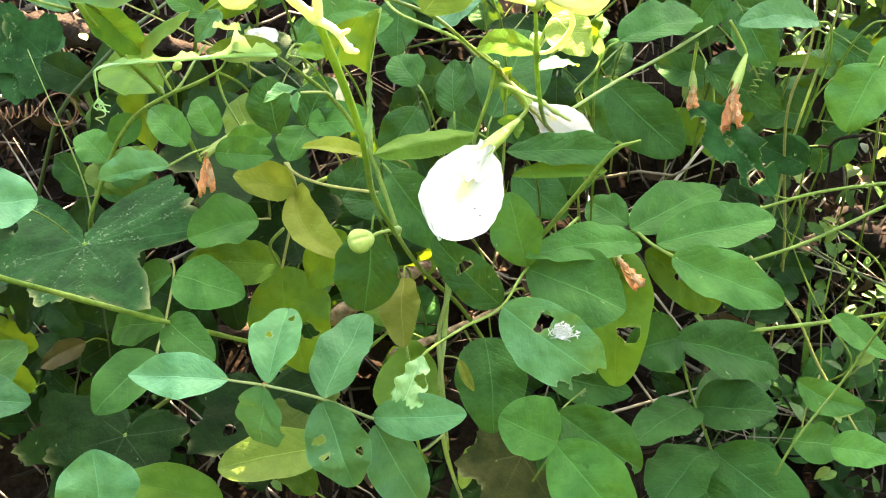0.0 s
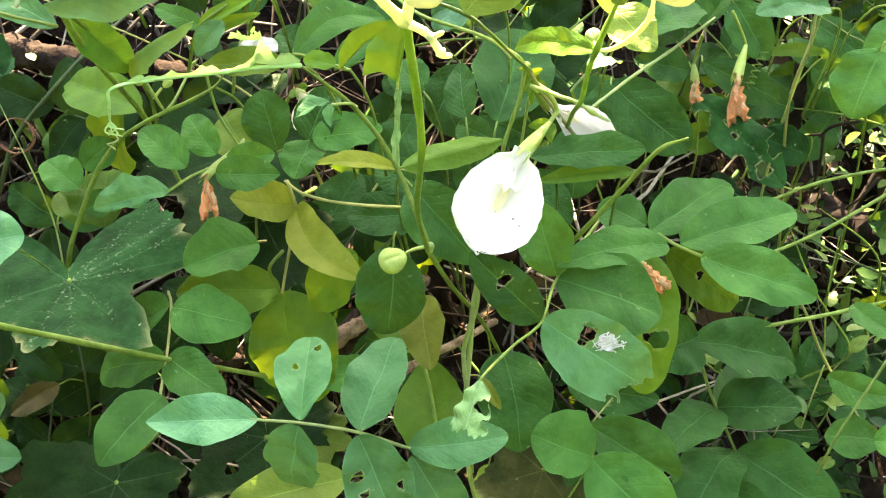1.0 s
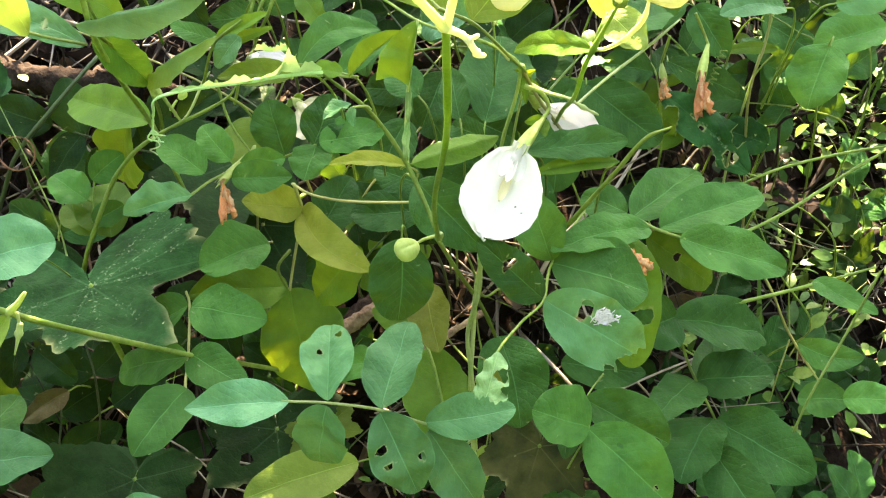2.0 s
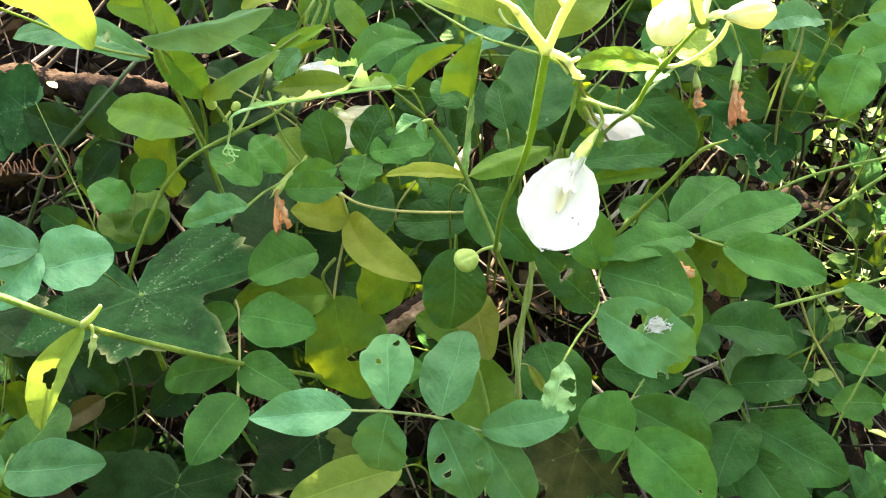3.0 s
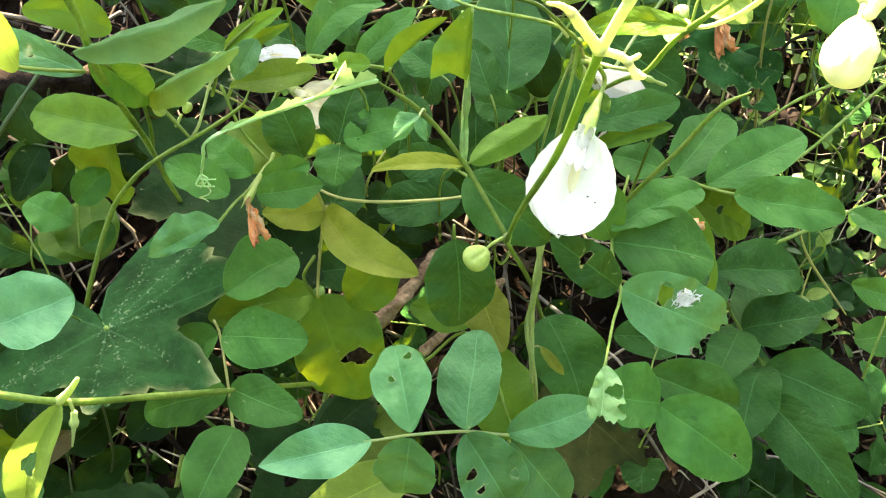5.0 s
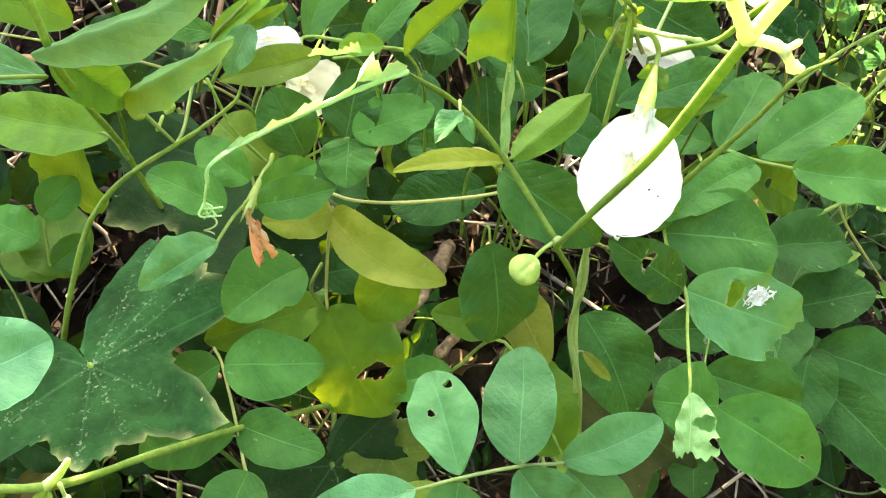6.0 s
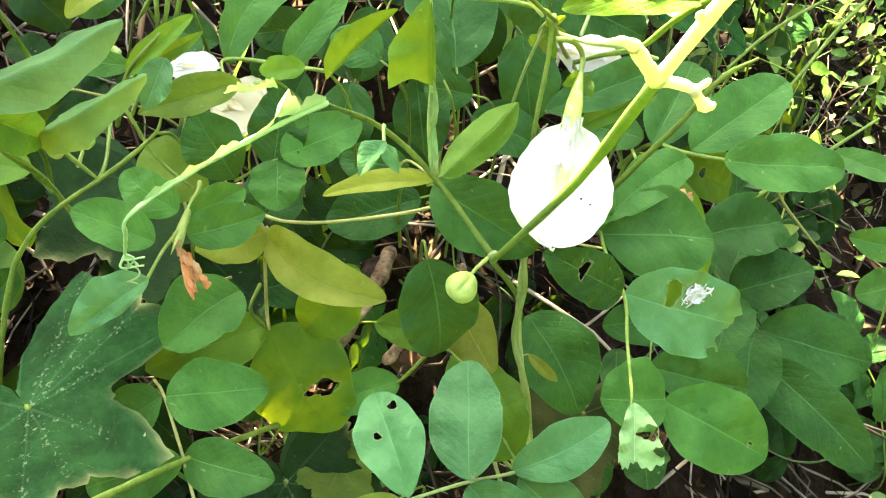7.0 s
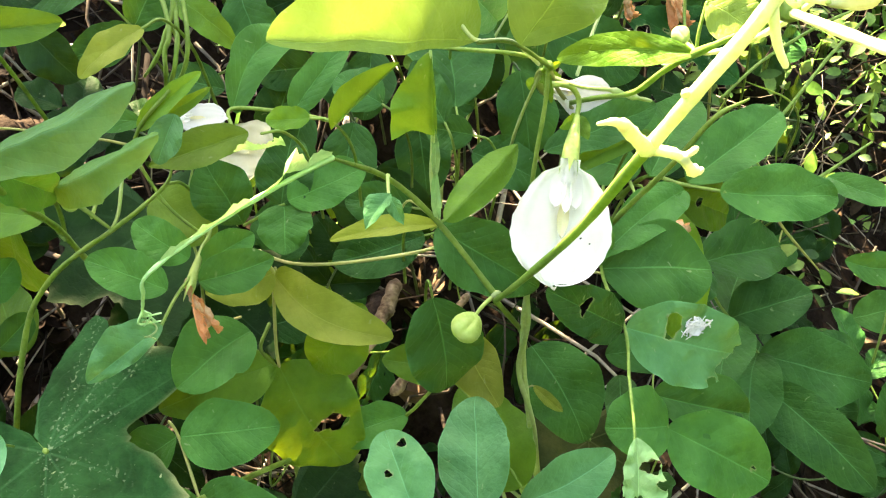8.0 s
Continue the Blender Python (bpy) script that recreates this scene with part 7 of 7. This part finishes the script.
pod = vine([(-0.3640, 0.6700, 0.2900), (-0.3502, 0.6658, 0.3198), (-0.3376, 0.6818, 0.3390)], 0.0009, 0.0010, STALK_BRONZE, "straw-coloured dry stalk with a pale withered bract", "dry_stalk", "stalk")
leaflet(pod, (-0.3376, 0.6818, 0.3390), (-0.3141, 0.6996, 0.3576), 0.0120, (0.1, -0.8, 0.5), DRY_CREAM, "bract", "cream withered bract", fold=.5)
vine([(-0.0453, 0.3317, 0.2611), (-0.0588, 0.3269, 0.2559), (-0.0655, 0.3337, 0.2660), (-0.0696, 0.3171, 0.2434)], 0.00074, 0.00089, STALK_PALE, "pale eaten leaf midrib hanging", "leaf_remnant", "leaf remnant")


# ---- the rest of the thicket behind ----
def filler_leaf(name_label, material, count, size, seed):
    """A compound leaf along y on a long stalk, from which copies are set."""
    rnd = random.Random(seed)
    owner = thing("compound_leaf", (0, 0, 0), name_label, "compound leaf", "compound leaves in the thicket")
    pairs = count // 2
    long = size * (0.55 * pairs + 0.3)
    # dark stalk goes with leaves that have shade in their colour
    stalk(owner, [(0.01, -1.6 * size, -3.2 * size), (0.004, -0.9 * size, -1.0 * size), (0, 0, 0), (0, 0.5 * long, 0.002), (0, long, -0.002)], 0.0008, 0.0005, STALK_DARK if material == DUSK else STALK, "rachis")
    for n in range(pairs):
        y = long * (n + 0.25) / pairs
        for side in (-1, 1):
            far = size * rnd.uniform(0.85, 1.1)
            tilt = rnd.uniform(0.3, 0.6)
            leaflet(owner, (0, y, 0), (side * far * math.cos(tilt), y + far * math.sin(tilt), rnd.gauss(-0.004, 0.005)), far * rnd.uniform(0.62, 0.75), (rnd.gauss(0, 0.2), rnd.gauss(0, 0.15), 1), material, seed=seed + n * 2 + side)
    leaflet(owner, (0, long, 0), (0.002, long + size * 1.1, -0.004), size * 0.72, (0.1, 0, 1), material, seed=seed + 40)
    return owner


SHADE = "rounded compound vine leaf in the shaded thicket, "
# the DUSK kinds are darkened in colour to stand for shade
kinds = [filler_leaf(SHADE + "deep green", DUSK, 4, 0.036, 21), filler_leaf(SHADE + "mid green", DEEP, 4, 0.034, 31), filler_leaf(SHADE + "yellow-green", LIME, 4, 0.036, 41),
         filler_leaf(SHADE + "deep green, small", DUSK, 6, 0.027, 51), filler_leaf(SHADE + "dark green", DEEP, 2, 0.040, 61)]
rnd = random.Random(77)
spots = []
while len(spots) < 84:
    x, z = rnd.uniform(-0.36, 0.34), rnd.uniform(0.06, 0.52)
    if x < -0.17 and z > 0.30 + 0.3 * max(0, -0.25 - x):
        if rnd.random() < 0.93:
            continue
    if x > 0.17 and rnd.random() < 0.75 or z < 0.26 and rnd.random() < 0.4:
        continue
    y = 0.50 + 0.15 * rnd.random() + 0.14 * max(0.0, z - 0.25)
    if y > 0.5 + (z - 0.20) / 0.8 and x < 0.05:
        y = 0.45 + 0.06 * rnd.random()
    if 0.09 < x < 0.26 and 0.20 < z < 0.42 and rnd.random() < 0.8:
        continue
    spots.append((x, y, z))
for n, (x, y, z) in enumerate(spots):
    turn = look((0, 0, 0), (rnd.gauss(0, 0.25), 0.75 + rnd.gauss(0, 0.2), -0.62 + rnd.gauss(0, 0.2)), rnd.uniform(-70, 70) + (180 if rnd.random() < 0.3 else 0))
    m = Matrix.Translation((x, y, z)) @ turn
    source = kinds[rnd.choice((0, 0, 0, 0, 1, 2, 3, 3, 3, 3, 4))]
    if n < len(kinds):
        kinds[n].matrix_basis = m
    elif not (x > 0.19 and 0.12 < z < 0.22 or -0.15 < x < -0.02 and z > 0.42):      # the dead branch and the open litter show here
        copy_thing(source, m)

low = random.Random(91)
for n in range(14):
    x, z = low.uniform(0.13, 0.29), low.uniform(0.03, 0.22)
    turn = look((0, 0, 0), (low.gauss(0, 0.3), 0.75 + low.gauss(0, 0.2), -0.62 + low.gauss(0, 0.2)), low.uniform(-80, 80))
    source, y = kinds[low.choice((0, 1, 3, 3, 4))], 0.43 + 0.12 * low.random() + 0.1 * max(0.0, x - 0.2)
    if x < 0.19 or z < 0.12:
        copy_thing(source, Matrix.Translation((x, y, z)) @ turn)

for n in range(12):
    x, z = low.uniform(0.12, 0.30), low.uniform(0.23, 0.34)
    turn = look((0, 0, 0), (low.gauss(0, 0.3), 0.75 + low.gauss(0, 0.2), -0.62 + low.gauss(0, 0.2)), low.uniform(-80, 80))
    copy_thing(kinds[low.choice((1, 1, 2, 3, 4))], Matrix.Translation((x, 0.55 + 0.08 * low.random(), z)) @ turn)

for n in range(12):
    x, y = low.uniform(0.13, 0.28), low.uniform(0.32, 0.42)
    turn = look((0, 0, 0), (low.gauss(0, 0.3), 0.75 + low.gauss(0, 0.2), -0.62 + low.gauss(0, 0.2)), low.uniform(-80, 80))
    copy_thing(kinds[low.choice((1, 1, 3, 4))], Matrix.Translation((x, y, ground_height(x, y) + 0.03 + 0.05 * low.random())) @ turn)


for n in range(28):
    x, z = rnd.uniform(-0.30, 0.24), rnd.uniform(0.10, 0.44)
    a, b = rnd.uniform(-0.9, 0.9), rnd.choice((-1, 1))
    foot = Vector((x, 0.455 + 0.07 * rnd.random() + 0.1 * max(0.0, z - 0.3), z))
    way = Vector((math.sin(a), 0.1 * rnd.gauss(0, 1), math.cos(a))) * rnd.uniform(0.05, 0.13)
    sag = Vector((0.006 * b, 0, 0.004))
    low = foot - 0.6 * way
    root = Vector((low.x + 0.02 * b, low.y + 0.06, ground_height(low.x, low.y + 0.06)))
    vine([root, low.lerp(root, 0.5) + sag, low, foot + sag, foot + way], 0.0010, rnd.uniform(0.0003, 0.0006), rnd.choice((STALK, STALK, STALK_PALE, STALK_BRONZE, STALK_DARK)), "thin green climbing stem in the shaded thicket", group="thin stems in the thicket")


def add_small_leaf(rnd, x, y, z, verts, faces):
    """One small oval leaf of the low herbs, on no particular stem."""
    long = rnd.uniform(0.007, 0.018)
    wide = long * rnd.uniform(0.45, 0.7)
    m = Matrix.Translation((x, y, z + 0.008 + 0.11 * rnd.random())) @ Euler((rnd.gauss(0.6, 0.5), rnd.gauss(0, 0.5), rnd.uniform(0, 6.283))).to_matrix().to_4x4()
    first = len(verts)
    for n in range(5):
        s = n / 4
        w = wide * 0.5 * max(0.05, math.sin(math.pi * s ** 0.9)) ** 0.6
        for v in (-1, 0, 1):
            verts.append(m @ Vector((v * w, s * long, 0.2 * w * abs(v) - 0.25 * long * s * s)))
    for n in range(4):
        for k in range(2):
            a = first + n * 3 + k
            faces.append((a, a + 1, a + 4, a + 3))


def add_grass(rnd, x, y, z, verts, faces):
    """One bent grass blade."""
    long, wide, turn = rnd.uniform(0.04, 0.16), rnd.uniform(0.0012, 0.0032), rnd.uniform(0, 6.283)
    lean = rnd.uniform(0.2, 1.0)
    first = len(verts)
    for n in range(6):
        s = n / 5
        q = Vector((x + math.cos(turn) * long * lean * s * s, y + math.sin(turn) * long * lean * s * s, z + long * s * (1 - 0.35 * lean * s)))
        across = Vector((-math.sin(turn), math.cos(turn), 0)) * wide * (1 - s ** 2 + 0.03)
        verts.extend((q - across, q + across))
    for n in range(5):
        a = first + 2 * n
        faces.append((a, a + 1, a + 3, a + 2))


heap("low_herbs", "low light green herbs with small oval leaves on the bank", "herbs", GRASS, 9500, add_small_leaf, ((0.10, 1.15), (0.38, 1.40)), 15)
heap("low_herbs", "sparse low green herbs with small leaves on the bank", "herbs", GRASS, 500, add_small_leaf, ((-0.7, 0.3), (0.60, 1.20)), 16)
heap("low_herbs", "scattered low green herbs beyond the thicket", "herbs", GRASS, 5000, add_small_leaf, ((-3.0, 3.0), (-2.0, 4.0)), 19)
heap("grass", "sparse green grass round the thicket", "grass", GRASS, 3500, add_grass, ((-3.0, 3.0), (-2.0, 4.0)), 20)
heap("grass", "thin green and yellowing grass blades on the bank", "grass", GRASS, 1300, add_grass, ((0.22, 1.15), (0.50, 1.40)), 17)


HALF_EATEN = Vector((-0.045, 0.343, 0.475))  # the shaded leaf that hangs from the top shoot
FOLDED = Vector((-0.148, 0.376, 0.496))  # the folded leaf beside it, half in shade


def overhanging_shrub():
    """An unseen shrub added above on the bank: its crown shades the thicket, with gaps for flecks of sun."""
    rnd = random.Random(5)
    root = Vector((0.55, 1.95, ground_height(0.55, 1.95) - 0.03))
    owner = thing("overhanging_shrub", root, "unseen leafy shrub added above the bank to shade the thicket", "shrub")
    toward = Vector((math.sin(radians(SUN_ROUND)) * math.cos(radians(SUN_UP)), math.cos(radians(SUN_ROUND)) * math.cos(radians(SUN_UP)), math.sin(radians(SUN_UP))))
    down = Vector((0, 0.75, -0.66))
    middle = Vector((0.0, 0.40, 0.35)) + 1.25 * toward
    stalk(owner, [root, root + Vector((-0.05, -0.05, 0.25)), root + Vector((-0.18, -0.30, 0.50)), middle + Vector((0.1, 0.25, 0.12))], 0.028, 0.014, BARK, "trunk", sides=10)
    for x, y, z in ((-0.75, -0.10, -0.02), (-0.30, -0.28, 0.06), (0.35, -0.24, 0.04), (0.80, -0.02, 0.00)):
        stalk(owner, [middle + Vector((0.1, 0.25, 0.12)), middle + Vector((x * 0.5 + 0.05, y * 0.4 + 0.1, z + 0.10)), middle + Vector((x, y, z))], 0.010, 0.003, BARK, "limb")
    verts, faces = [], []
    # gaps in the crown, above the flower and the top leaves that stand in the sun
    lit = [(Vector((-0.0184, 0.3305, 0.4045)), 0.036), (Vector((-0.0615, 0.3250, 0.5126)), 0.009), (Vector((-0.0117, 0.3245, 0.5050)), 0.010), (Vector((-0.0400, 0.2200, 0.5450)), 0.018),
           (Vector((-0.2276, 0.2935, 0.4067)), 0.010), (Vector((-0.0380, 0.1500, 0.5700)), 0.030), (Vector((0.0230, 0.2516, 0.5147)), 0.022), (Vector((-0.1422, 0.3738, 0.2157)), 0.020), (Vector((-0.0914, 0.4710, 0.3831)), 0.015), (Vector((-0.2080, 0.3750, 0.5120)), 0.022), (Vector((0.0200, 0.3000, 0.4850)), 0.012),
           (Vector((-0.0850, 0.4300, 0.2750)), 0.018), (Vector((-0.1520, 0.3540, 0.2400)), 0.026)]
    # flecks among the stalks behind and on the low leaves at the side
    for x, y, z in ((-0.309, 0.751, 0.360), (-0.228, 0.652, 0.359), (-0.328, 0.754, 0.371), (-0.292, 0.658, 0.300), (-0.090, 0.709, 0.334)):
        lit.append((Vector((x, y, z)), 0.016))
    for x, y, z in ((0.249, 0.558, 0.265), (0.232, 0.522, 0.268), (0.274, 0.634, 0.142), (0.050, 0.409, 0.097), (0.341, 0.524, 0.069), (0.395, 0.607, 0.020), (0.278, 0.533, 0.169), (0.310, 0.526, 0.186), (0.202, 0.547, 0.346)):
        lit.append((Vector((x, y, z)), 0.036))
    gaps = random.Random(23)
    for _ in range(110):
        x, y = gaps.uniform(-0.45, 0.75), gaps.uniform(0.46, 1.15)
        lit.append((Vector((x, y, ground_height(x, y) + 0.03)), gaps.uniform(0.036, 0.055)))
    for _ in range(45):
        x, y = gaps.uniform(0.26, 0.85), gaps.uniform(0.55, 1.15)
        lit.append((Vector((x, y, ground_height(x, y) + 0.05)), gaps.uniform(0.045, 0.075)))
    clumps = []
    while len(clumps) < 150:
        p, q = rnd.uniform(-0.055, 0.60), rnd.uniform(-0.95, 0.95)
        if (q > 0.34 or q < -0.42 or p > 0.30) and rnd.random() < 0.60 or q < -0.15 and p > 0.22 and rnd.random() < 0.6:
            continue
        clumps.append(middle + p * down + Vector((q, 0, 0)) + rnd.gauss(0, 0.09) * toward)
    # extra clumps set where chosen leaves below are to stay shaded
    for _ in range(14):
        clumps.append(Vector((-0.215, 0.375, 0.35)) + 1.2 * toward + Vector((rnd.gauss(0, 0.05), rnd.gauss(0, 0.05), rnd.gauss(0, 0.05))))
    for _ in range(10):
        clumps.append(Vector((-0.0219, 0.3127, 0.3726)) + 1.2 * toward + Vector((rnd.gauss(0, 0.012), rnd.gauss(0, 0.012), rnd.gauss(0, 0.012))))
    for _ in range(8):
        clumps.append(Vector((-0.1071, 0.3062, 0.3526)) + 1.2 * toward + Vector((rnd.gauss(0, 0.012), rnd.gauss(0, 0.012), rnd.gauss(0, 0.012))))
    for _ in range(8):
        clumps.append(HALF_EATEN + 1.2 * toward + Vector((rnd.gauss(0, 0.010), rnd.gauss(0, 0.010), rnd.gauss(0, 0.010))))
    for _ in range(6):
        clumps.append(FOLDED + 1.2 * toward + Vector((rnd.gauss(0, 0.015), rnd.gauss(0, 0.015), rnd.gauss(0, 0.015))))
    for _ in range(6900):
        at = rnd.choice(clumps) + Vector((rnd.gauss(0, 0.055), rnd.gauss(0, 0.045), rnd.gauss(0, 0.045)))
        if at.z < ground_height(at.x, at.y) + 0.12 or (at - middle).dot(down) < -0.085 and all((at - spot).cross(toward).length > near for spot, near in ((HALF_EATEN, 0.024), (FOLDED, 0.013))):
            continue
        if any((at - spot).cross(toward).length < gap for spot, gap in lit):
            continue
        long = rnd.uniform(0.034, 0.060)
        m = Matrix.Translation(at) @ Euler((rnd.gauss(0.3, 0.6), rnd.gauss(0, 0.5), rnd.uniform(0, 6.283))).to_matrix().to_4x4()
        first = len(verts)
        for n in range(6):
            s = n / 5
            w = long * 0.33 * max(0.04, math.sin(math.pi * s ** 0.88)) ** 0.66
            for v in (-1, 0, 1):
                verts.append(m @ Vector((v * w, s * long, 0.2 * w * abs(v) - 0.2 * long * s * s)) - root)
        for n in range(5):
            for k in range(2):
                a = first + n * 3 + k
                faces.append((a, a + 1, a + 4, a + 3))
    data = bpy.data.meshes.new("crown")
    data.from_pydata(verts, [], faces)
    part("crown", data, GRASS, owner, "crown of many small green leaves")
    return owner


overhanging_shrub()


def sky_blocking_shrub(x, y, tall, wide, seed):
    """One of the unseen shrubs added to close the place round the thicket and block low sky light."""
    rnd = random.Random(seed)
    root = Vector((x, y, ground_height(x, y) - 0.03))
    owner = thing("shrub", root, "unseen tall leafy shrub added to block low sky light", "shrub", "shrubs round the clearing")
    top = Vector((rnd.gauss(0, 0.1), rnd.gauss(0, 0.1), tall * 0.75))
    stalk(owner, [root, root + 0.5 * top + Vector((0.05, 0.03, 0)), root + top], 0.035, 0.012, BARK, "trunk", sides=9)
    for n in range(4):
        a, f = n * 1.6 + rnd.random(), rnd.uniform(0.25, 0.6)
        stalk(owner, [root + f * top, root + (f + 0.12) * top + Vector((math.cos(a), math.sin(a), 0)) * wide * 0.25, root + (f + 0.28) * top + Vector((math.cos(a), math.sin(a), 0)) * wide * 0.45], 0.014, 0.004, BARK, "limb")
    verts, faces = [], []
    for _ in range(1500):
        a, far, up = rnd.uniform(0, 6.283), math.sqrt(rnd.random()) * wide * 0.5, rnd.uniform(0.06, 1.0)
        at = Vector((math.cos(a) * far, math.sin(a) * far, up * tall * (1 - 0.25 * (2 * far / wide) ** 2)))
        long = rnd.uniform(0.07, 0.13)
        m = Matrix.Translation(at) @ Euler((rnd.gauss(0.4, 0.6), rnd.gauss(0, 0.5), rnd.uniform(0, 6.283))).to_matrix().to_4x4()
        first = len(verts)
        for n in range(6):
            s = n / 5
            w = long * 0.36 * max(0.04, math.sin(math.pi * s ** 0.88)) ** 0.66
            for v in (-1, 0, 1):
                verts.append(m @ Vector((v * w, s * long, 0.2 * w * abs(v) - 0.2 * long * s * s)))
        for n in range(5):
            for k in range(2):
                b = first + n * 3 + k
                faces.append((b, b + 1, b + 4, b + 3))
    data = bpy.data.meshes.new("crown")
    data.from_pydata(verts, [], faces)
    part("crown", data, GRASS, owner, "crown of many green leaves")
    return owner


# added ring behind and beside the camera, cuts light from the low sky
for n, (x, y) in enumerate(((-1.75, 0.55), (-1.65, -0.25), (-1.35, -1.0), (-0.65, -1.35), (0.1, -1.45), (0.85, -1.3), (1.5, -0.8), (1.8, 0.0), (2.0, 0.8))):
    sky_blocking_shrub(x, y, 2.5 + 0.2 * (n % 3), 1.15, 60 + n)

# torn white fibres on the eaten leaflet
fluff = thing("white_fibres", (0.0158, 0.3045, 0.3462), "small tuft of white torn fibres on an eaten leaflet", "fibres")
rnd = random.Random(9)
bm = bmesh.new()
for n in range(70):
    a, far = rnd.uniform(0, 6.283), rnd.uniform(0.002, 0.0075)
    end = Vector((math.cos(a) * far, -0.0018 - 0.002 * rnd.random(), math.sin(a) * far * 0.75))
    start = Vector((rnd.gauss(0, 0.002), -0.0012, rnd.gauss(0, 0.002)))
    tube(bm, smooth_line([start, start.lerp(end, 0.5) + Vector((rnd.gauss(0, 0.0010), -0.0006, rnd.gauss(0, 0.0010))), end], 3), 0.00040, 0.00016, 4)
part("fibre_tuft", bm, FLUFF, fluff)
part("web_patch", petal_mesh(0.0085, 0.0075, 0.25, 0.1, 0.3, 4, 14, 6), FLUFF, fluff, "matted white web", axes((-0.0030, -0.0006, 0.0034), (0.0040, -0.0030, -0.0026), (0.15, -0.81, 0.57)))
